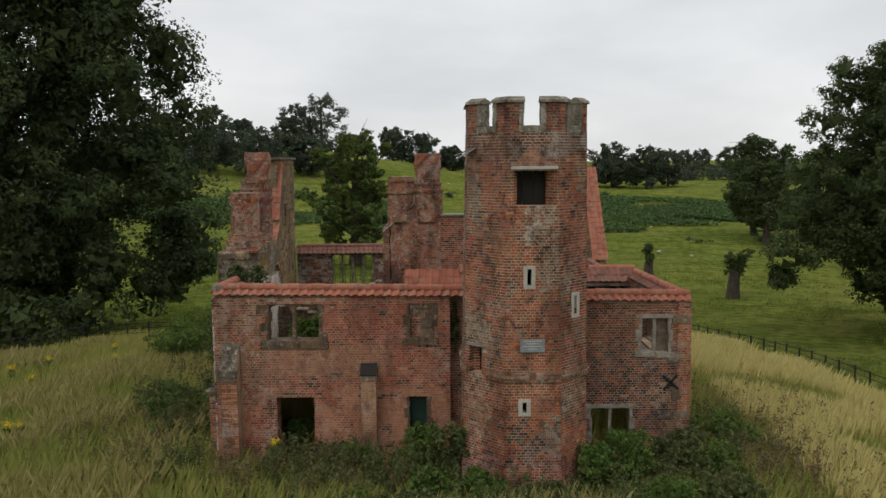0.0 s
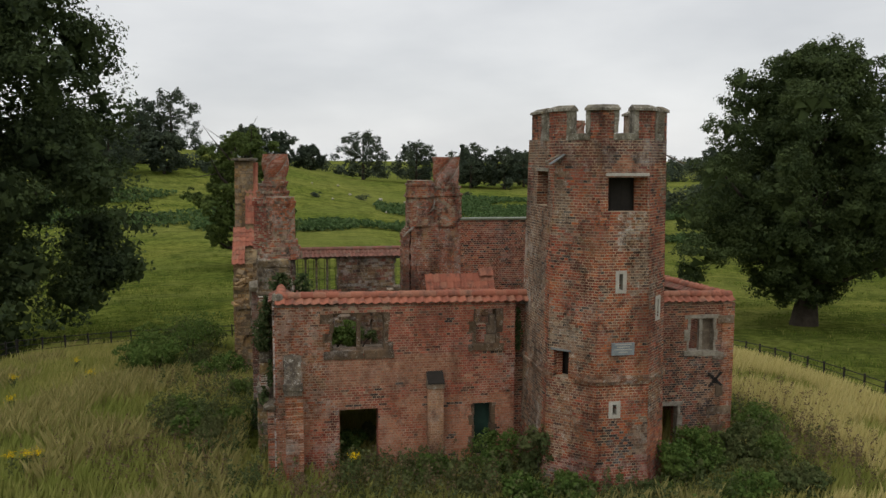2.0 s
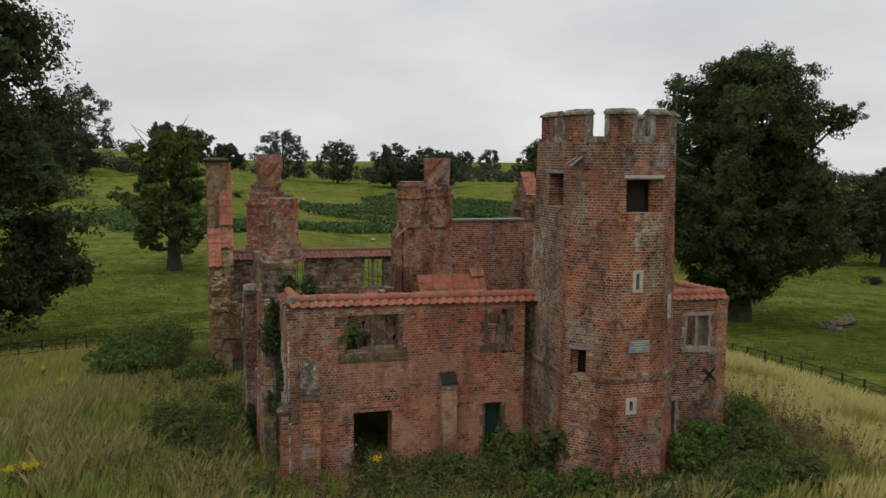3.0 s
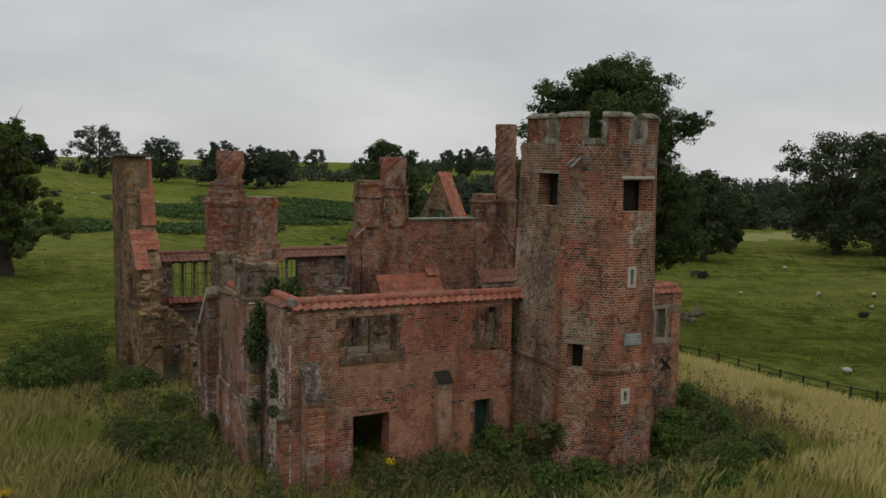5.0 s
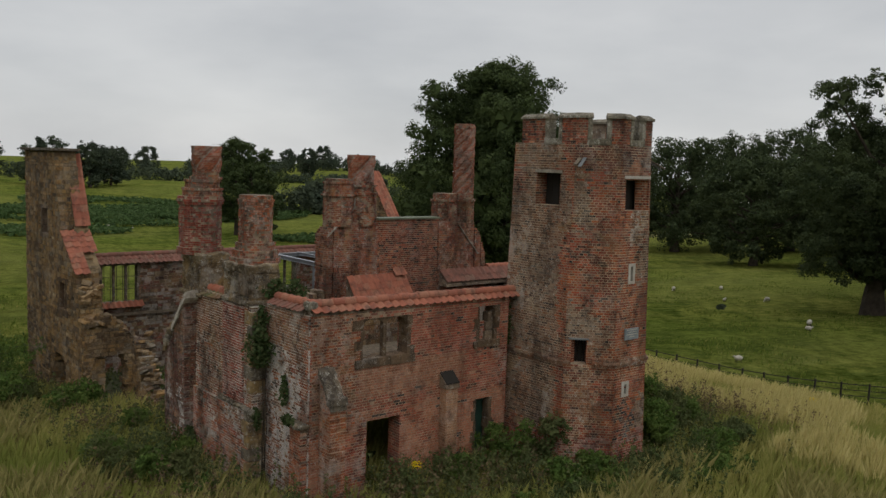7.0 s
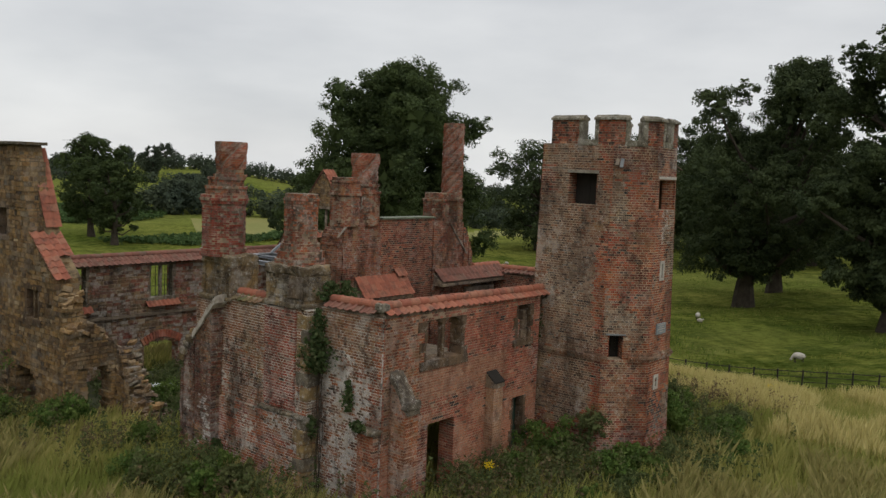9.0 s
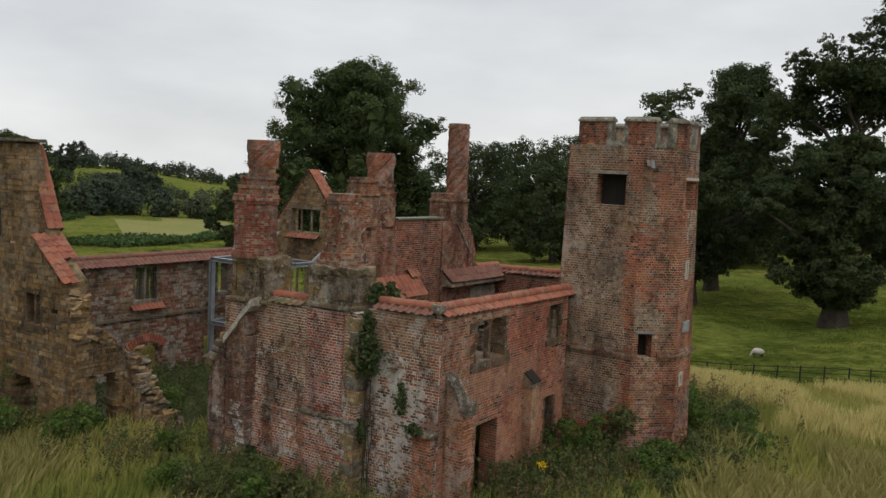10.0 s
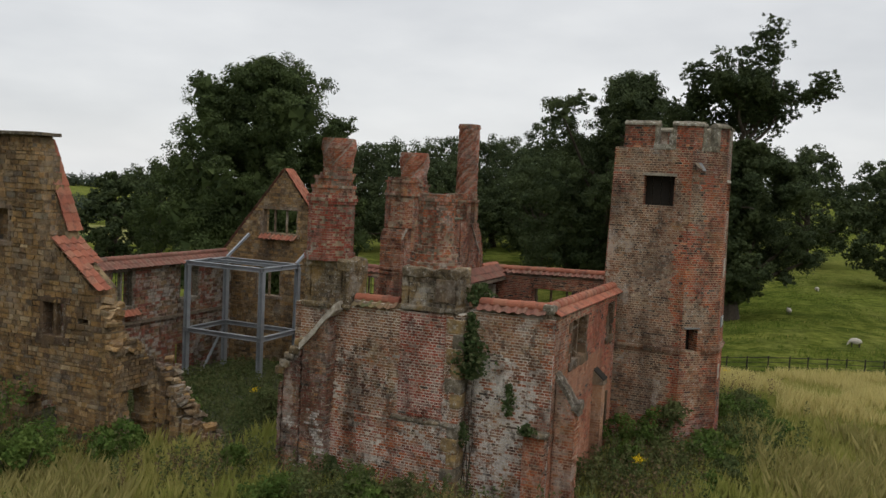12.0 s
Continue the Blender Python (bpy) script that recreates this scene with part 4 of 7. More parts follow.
for i, (z0, z1) in enumerate(((0.42, 0.62), (-0.1, 0.18), (1.5, 1.86), (0.95, 1.2), (2.6, 2.84), (3.7, 3.95), (-0.7, -0.4))):
    part("quoin", block(6.2 + 0.13 * (i % 3), 6.98 if i % 2 else 6.7, 23.425, 23.5, z0, z1, 0.015, 0.01, i), STONE, wall_se)

wall_e = wall("wall_east", "brick wall of the east range with a long window", (7.0, 0, 0), Y, EAST, -1.6, 4.25,
              pierced(profile([(23.46, 4.25), (29.5, 4.1)]), [(25.9, 27.8, 2.4, 3.74)]), 0.5, BRICK_EAST, MORTAR, sides="oi")
tile_coping("coping_east", "weathered clay tile coping", (6.75, 23.7, 4.50), (6.75, 29.4, 4.36), EAST, TILE_OLD, TERRACOTTA)
stone_window("window_6", "wide mullioned window opening", (7.0, 25.9, 2.4), Y, EAST, 1.9, 1.3, 3, 0.12, 0.2, mull=0.07)
wall_e2 = wall("wall_east_yard", "weathered yard wall between the ranges", (6.6, 0, 0), Y, EAST, -2.5, 3.7,
               pierced(profile([(29.5, 3.7), (36.5, 3.7)]), [(34.7, 35.6, 2.4, 3.5)]), 0.5, BRICK_EAST, MORTAR, sides="oi")
tile_coping("coping_yard", "weathered clay tile coping", (6.35, 29.6, 3.9), (6.35, 36.4, 3.9), EAST, TILE_OLD)
stone_window("window_7", "small barred window", (6.6, 34.7, 2.4), Y, EAST, 0.9, 1.1, 2, 0.1, 0.2, bars=4, mull=0.07)

# ---- octagonal tower ----
TX, TY = 2.17, 21.93
tower = thing("tower", (TX, TY, -0.6), "battlemented octagonal red brick stair tower with stone-capped merlons", "tower")


STRETCH, BACK = 0.80, 1.05  # the tower runs back into the wall behind it; its parapet stops short of that


def middle(k):
    return Vector((TX, TY + (BACK - 0.89 if k == 4 else 0.0), 0))


def flat_radius(z, k=0):
    """From the middle to a face; the east face stands almost upright."""
    r = 1.735 - 0.0235 * z
    return r - 0.08 - 0.2 * (1 - z / 9) if k == 2 else r


def reach(k, z, back=BACK):
    """Where a face begins and ends."""
    if k == 4:
        return -1.5, 1.5
    r, e = flat_radius(z), flat_radius(z, 2)
    half = r * math.tan(math.pi / 8)
    if k == 1:
        return -half, math.sqrt(2) * e - r
    if k == 2:
        return e - math.sqrt(2) * r, half + back
    return -half - (back if k == 6 else 0.0), half


tower_open = {
    0: [(-0.44, 0.58, 7.27, 8.12), (-0.14, -0.02, 5.28, 5.72), (-0.26, -0.14, 2.12, 2.44)],
    1: [(-0.12, 0.0, 4.5, 5.0)],
    6: [(-0.74, 0.16, 7.35, 8.2)],
    7: [(-0.50, -0.08, 2.95, 3.66)],
}
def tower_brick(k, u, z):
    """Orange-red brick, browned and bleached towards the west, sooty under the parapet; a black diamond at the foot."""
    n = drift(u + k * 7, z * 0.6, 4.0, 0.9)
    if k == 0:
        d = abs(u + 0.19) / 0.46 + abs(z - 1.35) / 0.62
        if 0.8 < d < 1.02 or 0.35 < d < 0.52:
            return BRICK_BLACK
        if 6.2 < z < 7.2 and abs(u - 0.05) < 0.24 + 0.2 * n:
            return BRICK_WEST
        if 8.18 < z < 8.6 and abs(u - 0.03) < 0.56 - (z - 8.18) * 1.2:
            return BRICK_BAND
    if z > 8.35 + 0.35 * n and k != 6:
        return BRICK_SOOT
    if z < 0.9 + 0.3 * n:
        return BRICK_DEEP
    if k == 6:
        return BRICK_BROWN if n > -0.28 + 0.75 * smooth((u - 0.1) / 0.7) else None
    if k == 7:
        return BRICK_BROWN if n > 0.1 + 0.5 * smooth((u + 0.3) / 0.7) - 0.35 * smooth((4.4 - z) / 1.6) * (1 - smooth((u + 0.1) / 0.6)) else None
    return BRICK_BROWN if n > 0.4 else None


for k in (0, 1, 2, 4, 6, 7):
    ang = radians(-90 + 45 * k)
    N2 = Vector((math.cos(ang), math.sin(ang), 0))
    U2 = Vector((-math.sin(ang), math.cos(ang), 0))
    lo, hi = flat_radius(-0.8, k), flat_radius(9.2, k)
    V2 = Vector((0, 0, 10.0)) + N2 * (hi - lo)
    scale = V2.length / 10.0

    def tower_solid(v, k=k, scale=scale):
        z = v / scale - 0.8
        iv = [reach(k, z)]
        return pierced(lambda q: iv, [(a, b, (c + 0.8) * scale, (d + 0.8) * scale, *e) for a, b, c, d, *e in tower_open.get(k, [])])(v)

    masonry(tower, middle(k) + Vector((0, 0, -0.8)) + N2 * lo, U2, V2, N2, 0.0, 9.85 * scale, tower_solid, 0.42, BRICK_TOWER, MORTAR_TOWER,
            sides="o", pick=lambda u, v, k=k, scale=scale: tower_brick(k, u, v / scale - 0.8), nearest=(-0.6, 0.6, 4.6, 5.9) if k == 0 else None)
    # string course
    zs = 3.02
    rs = flat_radius(zs, k)
    for z0, z1, proud in ((2.93, 3.0, 0.05), (3.01, 3.08, 0.085), (3.09, 3.15, 0.035)):
        g = Geo()
        lo_s, hi_s = reach(k, zs)
        cuts = [lo_s - proud * 0.4] + [lo_s + (hi_s - lo_s) * i / 9 for i in range(1, 9)] + [hi_s + proud * 0.4]
        for a, b in zip(cuts, cuts[1:]):
            if k == 7 and b > -0.52 and a < -0.06:
                continue
            base = middle(k) + N2 * (rs - 0.05)
            pts = []
            for n in (0.0, 0.05 + proud + RNG.uniform(-0.006, 0.006)):
                for u, z in ((a + 0.005, z0), (b - 0.005, z0), (b - 0.005, z1), (a + 0.005, z1)):
                    q = base + U2 * u + N2 * n
                    pts.append((q.x, q.y, z))
            g.hexa(pts)
        part("string_course", g, BRICK_BROWN, tower)["kind"] = "stuff"
    # parapet
    if k == 4:
        continue
    rt = flat_radius(9.1, k)
    m = Matrix((U2, -N2, Vector((0, 0, 1)))).transposed().to_4x4()
    m.translation = middle(k) + N2 * rt
    gap, mid = 0.2, (-0.2 if k == 6 else 0.2 if k == 2 else 0.0)
    ends = reach(k, 9.1, STRETCH)
    bm = block(mid - gap - 0.13, mid + gap + 0.13, -0.02, 0.34, 9.0, 9.17, 0.02, 0.02, k)
    bm.transform(m)
    part("crenel_sill", bm, STONE_LICHEN, tower, "lichened crenel stone")
    for sgn in (-1, 1):
        edge = ends[(sgn + 1) // 2]
        a, b = sorted((mid + sgn * gap, mid + sgn * (gap + 0.12)))
        bm = block(a, b, -0.02, 0.33, 9.17, 9.76, 0.02, 0.02, k + sgn)
        bm.transform(m)
        part("merlon_jamb", bm, STONE_LICHEN, tower)
        a, b = sorted((mid + sgn * (gap + 0.12), edge - sgn * 0.003))
        masonry(tower, m @ Vector((0, 0, 9.0)), U2, Z, N2, 0.04, 0.72, lambda v, a=a, b=b: [(a, b)], 0.3, BRICK_TOWER, MORTAR_DARK)
        a, b = sorted((mid + sgn * (gap - 0.02), edge + sgn * 0.012))
        bm = bmesh.new()
        vs = [bm.verts.new(p) for p in ((a, -0.06, 9.72), (b, -0.06, 9.72), (b, 0.36, 9.72), (a, 0.36, 9.72), (a, -0.05, 9.78), (b, -0.05, 9.78), (b, 0.36, 9.78), (a, 0.36, 9.78), (a, 0.14, 9.87), (b, 0.14, 9.87))]
        for f in ((3, 2, 1, 0), (0, 1, 5, 4), (2, 3, 7, 6), (4, 5, 9, 8), (8, 9, 6, 7), (1, 2, 6, 9, 5), (0, 4, 8, 7, 3)):
            bm.faces.new([vs[i] for i in f])
        bm.transform(m)
        part("merlon_cap", bm, STONE_LICHEN, tower, "lichened sloping coping stone")

bm = bmesh.new()
bmesh.ops.create_circle(bm, cap_ends=True, segments=8, radius=1.45)
ret = bmesh.ops.extrude_face_region(bm, geom=bm.faces[:])
bmesh.ops.translate(bm, verts=[v for v in ret["geom"] if isinstance(v, bmesh.types.BMVert)], vec=(0, 0, 0.15))
bm.transform(pose(TX, TY, 8.85, 0, 0, 22.5))
part("roof_deck", bm, LEAD, tower)
part("back_deck", block(0.85, 3.5, 22.4, 23.3, 8.84, 8.98, 0.01), LEAD, tower)
# an assumed floor, out of view, that shuts light out of the tower
bm = bmesh.new()
bmesh.ops.create_circle(bm, cap_ends=True, segments=8, radius=1.45)
ret = bmesh.ops.extrude_face_region(bm, geom=bm.faces[:])
bmesh.ops.translate(bm, verts=[v for v in ret["geom"] if isinstance(v, bmesh.types.BMVert)], vec=(0, 0, 0.15))
bm.transform(pose(TX, TY, 6.6, 0, 0, 22.5))
part("upper_floor", bm, OAK, tower)
part("lintel", block(1.66, 2.79, 20.365, 20.8, 8.12, 8.2, 0.008, 0.003), STONE_PALE, tower, "pale concrete lintel")


def slit(k, u0, u1, z0, z1):
    ang = radians(-90 + 45 * k)
    N2 = Vector((math.cos(ang), math.sin(ang), 0))
    U2 = Vector((-math.sin(ang), math.cos(ang), 0))
    m = Matrix((U2, -N2, Vector((0, 0, 1)))).transposed().to_4x4()
    m.translation = Vector((TX, TY, 0)) + N2 * (flat_radius((z0 + z1) / 2))
    w = (u1 - u0) * 0.33
    frame_ob = None
    for i, (a, b, c, d) in enumerate(((u0, u0 + w, z0, z1), (u1 - w, u1, z0, z1), (u0 + w, u1 - w, z0, z0 + 0.08), (u0 + w, u1 - w, z1 - 0.09, z1))):
        bm = block(a, b, -0.02, 0.2, c, d, 0.004)
        bm.transform(m)
        part("loop_stone", bm, STONE_PALE, tower, "pale dressed stone")


slit(0, -0.22, 0.07, 5.22, 5.79)
slit(0, -0.35, -0.04, 2.06, 2.50)
slit(1, -0.22, 0.10, 4.43, 5.06)
plaque = thing("plaque", (2.17, 20.3, 3.65), "small blue-grey slate wall plaque with worn lettering", "plaque")
bm = block(1.87, 2.47, 20.255, 20.32, 3.66, 3.98, 0.008)
yp = TY - flat_radius(3.8)
bm.transform(Matrix.Translation((0, yp - 20.29, 0)))
part("panel", bm, SLATE, plaque)
for i, (a, b) in enumerate(((1.95, 2.39), (2.0, 2.34), (1.93, 2.41), (2.05, 2.29))):
    bm = block(a, b, yp - 0.041, yp - 0.03, 3.93 - 0.065 * i, 3.95 - 0.065 * i, 0.0)
    part("text_bar", bm, STONE_PALE, plaque)


def spout(x, y, z, ang, drop):
    ob = thing("water_spout", (x, y, z), "weathered lead and timber rainwater spout", "spout")
    for i, (w, dz, tilt) in enumerate(((-0.06, 0.0, 16), (0.06, -0.015, 22))):
        bm = block(-0.1, 0.45, w - 0.05, w + 0.05, dz - 0.012, dz + 0.012, 0.004)
        bm.transform(pose(x, y, z, 0, tilt + drop, ang))
        part("board", bm, LEAD if i else OAK, ob)


spout(0.72, 21.12, 8.62, 205, 5)
spout(3.55, 20.95, 8.62, -28, 10)
spout(3.68, 22.6, 8.5, 20, 0)

# ---- west front with its chimneys ----
def west_corner(y, v):
    """Limewashed below, brown-buff old brick above, orange at the corner."""
    n, g = drift(y, v, 3.0), drift(y, v, 9.0, 2.2)
    if y < 23.48 + 0.3 * n or g < -0.5:
        return BRICK_CORNER
    if v > 3.5 + 0.5 * n:
        return BRICK_OLD
    return BRICK_SOOT if g > 0.48 else None


def west_range(y, v):
    """Grey lime bloom, with brown-buff brick above and bare orange and red below."""
    n, g = drift(y, v, 13.0), drift(y, v, 19.0, 1.8)
    if v > 3.3 + 0.5 * n:
        return BRICK_OLD
    if v < 2.0 + 0.7 * n:
        return BRICK_CORNER if g > -0.35 else BRICK_DEEP
    return BRICK_OLD if g > 0.2 else BRICK_CORNER if g < -0.35 else None


def west_foot(y, v):
    n, g = drift(y, v, 23.0), drift(y, v, 29.0, 2.0)
    if v > 1.25 + 0.5 * n and y < 26.7:
        return BRICK_LIMED
    return BRICK_DEEP if g > 0.35 else BRICK_WEST if g < -0.25 else None


wall_w = wall("wall_west", "lime-stained brick wall with orange and white patches", (-6.45, 0, 0), Y, WEST, -0.9, 4.62,
              profile([(23.16, 4.62), (25.35, 4.62)]), 0.5, BRICK_LIMED, MORTAR_WEST, nearest=(23.3, 25.2, 2.2, 4.2), pick=west_corner)
tile_coping("coping_west", "red clay tile coping, broken off beside the chimney", (-6.22, 23.4, 4.83), (-6.22, 25.1, 4.80), WEST, TILE_OLD, TERRACOTTA)
hip = thing("hip_stone", (-6.3, 23.3, 4.75), "rounded mortar hip at the coping corner", "coping stone")
part("hip", block(-6.45, -6.15, 23.2, 23.5, 4.72, 4.95, 0.08, 0.03), STONE_LICHEN, hip)
pil2 = thing("buttress", (-6.5, 23.45, -0.6), "shallow orange brick corner pilaster with a mossy stone ledge", "buttress")
masonry(pil2, (-6.62, 0, 0), Y, Z, WEST, -0.9, 1.85, profile([(23.2, 1.85), (23.72, 1.85)]), 0.2, BRICK_CORNER, MORTAR)
part("ledge", block(-6.72, -6.4, 23.14, 23.85, 1.85, 1.97, 0.03, 0.03), STONE_GREY, pil2, "mossy stone ledge")
masonry(wall_w, (-6.85, 0, 0), Y, Z, WEST, -0.9, 4.55, profile([(25.3, 4.55), (30.0, 4.4)]), 1.0, BRICK_WEST, MORTAR_WEST, pick=west_range)
masonry(wall_w, (-6.895, 0, 0), Y, Z, WEST, 1.95, 4.5, profile([(25.72, 4.5), (26.95, 4.5)]), 0.06, BRICK_DEEP, MORTAR_WEST, nearest=(25.75, 26.9, 2.2, 4.3), ragged=0.04)
masonry(wall_w, (-6.93, 0, 0), Y, Z, WEST, -0.9, 1.82, profile([(25.35, 1.82), (30.1, 1.7)]), 0.2, BRICK_CORNER, MORTAR_WEST, pick=west_foot)
for i in range(4):
    part("ledge_stone", block(-6.97, -6.82, 25.3 + 0.45 * i, 25.74 + 0.45 * i, 1.8, 1.9, 0.04, 0.04, i), STONE_GREY, wall_w)
for i in range(14):
    z0 = -0.6 + 0.36 * i
    if z0 < 1.6 or z0 > 1.95:
        part("quoin", block(-6.87 if z0 > 1.7 else -6.95, -6.4, 25.27, 25.27 + (0.42 if i % 2 else 0.27), z0, z0 + 0.34, 0.025, 0.03, i), STONE_OCHRE if i % 3 else STONE_GREY, wall_w)


LICHEN_STONE = masonry_material("lichened_rubble", [(0.0, (0.15, 0.115, 0.075)), (0.5, (0.20, 0.155, 0.10)), (0.85, (0.17, 0.12, 0.08)), (1.0, (0.25, 0.18, 0.10))], 0.45, 0.35, 0.45, 0.4, (0.30, 0.19, 0.07), (0.42, 0.40, 0.35), 2.6, 0.9, 0.6, ochre=0.6, bloom=0.22)
LICHEN_BED = masonry_material("lichened_bed", [(0.0, (0.18, 0.14, 0.09)), (1.0, (0.22, 0.17, 0.11))], 0.3, 0.35, 0.45, 0.4, (0.28, 0.19, 0.07), (0.42, 0.40, 0.35), 2.6, 0.9, 0.6, ochre=0.6, bloom=0.22)


def crusted(parent, name, x0, x1, y0, y1, z0, z1, rough, seed, label=""):
    """A lumpy weathered block, its faces pitted and its corners lost."""
    bm = block(x0, x1, y0, y1, z0, z1, min(0.05, (z1 - z0) * 0.3))
    for _ in range(2):
        bmesh.ops.subdivide_edges(bm, edges=[e for e in bm.edges if e.calc_length() > 0.16], cuts=2, use_grid_fill=True)
    for v in bm.verts:
        v.co += noise.noise_vector(v.co * 3 + Vector((seed, 0, 0))) * rough + noise.noise_vector(v.co * 9 + Vector((0, seed, 0))) * rough * 0.45
    part(name, bm, LICHEN_BED, parent, label)


def stack_base(name, label, y0, y1, z0, z1, mat):
    ob = thing(name, (-6.4, (y0 + y1) / 2, z0), label, "chimney")
    crusted(ob, "string_ledge", -6.93, -5.9, y0 - 0.05, y1 + 0.05, z0, z0 + 0.12, 0.045, y0)
    masonry(ob, (-6.85, 0, 0), Y, Z, WEST, z0 + 0.10, z1, profile([(y0, z1 - 0.12), (y0 + 0.25, z1), (y1 - 0.2, z1), (y1, z1 - 0.15)]), 0.9, mat, LICHEN_BED, piece="stone", course=0.12, ragged=0.03)
    crusted(ob, "weathering", -6.9, -5.95, y0 + 0.02, y1 - 0.02, z1 - 0.14, z1 + 0.1, 0.07, y1, "lichened weathering slope")
    return ob


BRICK_TWIST = masonry_material("moulded_chimney_brick", [(0.0, (0.32, 0.095, 0.055)), (0.5, (0.42, 0.125, 0.068)), (1.0, (0.33, 0.15, 0.095))], 0.4, 0.35, 0.35, 0.2, (0.40, 0.16, 0.07), (0.45, 0.41, 0.36), 1.7, 0.4, 0.4, ochre=0.3, bloom=0.2)
BRICK_MAROON = masonry_material("maroon_chimney_brick", [(0.0, (0.27, 0.066, 0.041)), (0.5, (0.36, 0.078, 0.046)), (0.88, (0.30, 0.074, 0.046)), (1.0, (0.15, 0.060, 0.045))], 0.1, 0.2, 0.3, grime=0.45, ochre=0.1, bloom=0.12)
ch1 = stack_base("chimney_stack", "tall octagonal brick chimney with a twisted broken top", 28.42, 29.78, 4.35, 5.5, LICHEN_STONE)
shaft(ch1, -6.52, 29.25, [(5.55, 5.75, 0.66), (5.75, 6.98, 0.60), (6.98, 7.06, 0.64), (7.06, 7.14, 0.67), (7.14, 7.22, 0.64)], BRICK_MAROON, 8, radians(22.5), pieces=3)
shaft(ch1, -6.46, 29.25, [(7.22, 7.38, 0.56), (7.38, 7.46, 0.59), (7.46, 7.62, 0.49), (7.62, 7.7, 0.52)], BRICK_STACK, 8, radians(22.5), pieces=3)
shaft(ch1, -6.38, 29.2, [(7.7, 7.78, 0.46), (7.78, 7.95, 0.38)], BRICK_STACK, 8, radians(22.5), pieces=3)
twisted_shaft(ch1, -6.36, 29.2, 7.93, 8.66, (0.36, 0.40, 0.42, 0.40), BRICK_TWIST, 2.4, 4)
ch2 = stack_base("chimney_stack", "short octagonal orange brick chimney on a lichened base", 25.5, 26.98, 4.55, 5.5, LICHEN_STONE)
shaft(ch2, -6.2, 26.42, [(5.55, 5.72, 0.68), (5.72, 5.92, 0.61), (5.92, 6.12, 0.53), (6.12, 7.12, 0.45), (7.12, 7.2, 0.47), (7.2, 7.28, 0.49), (7.28, 7.38, 0.44)], BRICK_CORNER, 8, radians(22.5), pieces=3)
part("buff_panel", block(-6.88, -6.8, 25.55, 26.05, 4.8, 5.35, 0.02, 0.02), STONE, ch2, "yellow stone panel")
rak = thing("buttress", (-7.0, 29.4, -0.6), "raking brick buttress with a pale lime-washed slope", "buttress")
def rak_brick(y, v):
    n = drift(y, v, 33.0, 1.6)
    if v > 3.2:
        return BRICK_OLD
    return BRICK_LIMED if n > 0.3 else BRICK_OLD if n < -0.4 or v < 0.5 else None


masonry(rak, (-7.2, 0, 0), Y, Z, WEST, -0.9, 4.4, profile([(28.75, 4.4), (29.55, 3.5), (30.1, 2.75), (30.25, 2.2), (30.32, -0.9)]), 0.8, BRICK_SOOT, LICHEN_BED, ragged=0.05, pick=rak_brick)
g = Geo()
n = 12
for i in range(n + 1):
    y, z = 28.62 + 0.98 * i / n, 4.5 - 1.1 * i / n
    for x, dz in ((-7.25, -0.16), (-7.25, 0.02), (-6.95, 0.07), (-6.6, 0.03), (-6.6, -0.16)):
        o = noise.noise_vector(Vector((x * 3, y * 5, z * 5))) * 0.035
        g.v.append((x + o.x, y + o.y, z + dz + o.z))
for i in range(n):
    for k in range(5):
        g.f.append((i * 5 + k, i * 5 + (k + 1) % 5, (i + 1) * 5 + (k + 1) % 5, (i + 1) * 5 + k))
g.f.append((0, 1, 2, 3, 4))
g.f.append(tuple(n * 5 + k for k in (4, 3, 2, 1, 0)))
part("slope_coping", g, plain_material("bare_lime_mortar", (0.52, 0.48, 0.41), (0.27, 0.23, 0.18), 6.0, 0.95, 0, 0.6, 22), rak, "pale lime-washed sloping top")
for i in range(5):
    y, z = 29.62 + 0.14 * i, 3.42 - 0.19 * i
    crusted(rak, "cap_stone", -7.27, -6.5, y - 0.14, y + 0.14, z - 0.12, z + 0.08, 0.05, 40 + i)
moss_row = thing("coping_moss", (-6.8, 27.75, 4.4), "short run of mossy clay tiles between the chimneys", "wall coping", kind="structure")
tile_slope(moss_row, (-6.62, 27.12, 4.62), (-6.62, 28.3, 4.6), (-0.3, 0, -0.16), 1, TILE_MOSS)
ridge_run(moss_row, (-6.58, 27.12, 4.66), (-6.58, 28.3, 4.64), TERRACOTTA)
part("mortar_bed", block(-6.8, -6.35, 27.1, 28.32, 4.38, 4.6, 0.02, 0.02), MORTAR_DARK, moss_row)

# ---- unseen boarded floors, added to keep skylight out of the ground-floor rooms ----
for x0, x1, y0, y1 in ((-5.85, 0.6, 23.66, 28.4), (3.75, 6.45, 23.96, 28.4)):
    fl = thing("upper_floor", ((x0 + x1) / 2, (y0 + y1) / 2, 2.3), "assumed boarded floor that keeps the rooms below dark", "floor", kind="structure")
    nb = int((x1 - x0) / 0.24)
    for i in range(nb):
        w = (x1 - x0) / nb
        part("plank", block(x0 + w * i + 0.004, x0 + w * (i + 1) - 0.004, y0, y1, 2.3 + RNG.uniform(0, 0.006), 2.36, 0), OAK, fl)

# ---- spine wall with the middle chimneys ----
spine = wall("wall_spine", "smooth red brick cross wall with a lead cap", (0, 29.45, 0), X, SOUTH, -0.7, 6.40,
             profile([(-0.1, 6.40), (2.65, 6.40)]), 0.4, BRICK_EAST, MORTAR)
part("lead_cap", block(-0.08, 2.66, 29.38, 29.9, 6.40, 6.46, 0.01), plain_material("green_lead", (0.17, 0.19, 0.13), (0.12, 0.13, 0.09), 3, 0.6), spine, "grey-green lead cap")
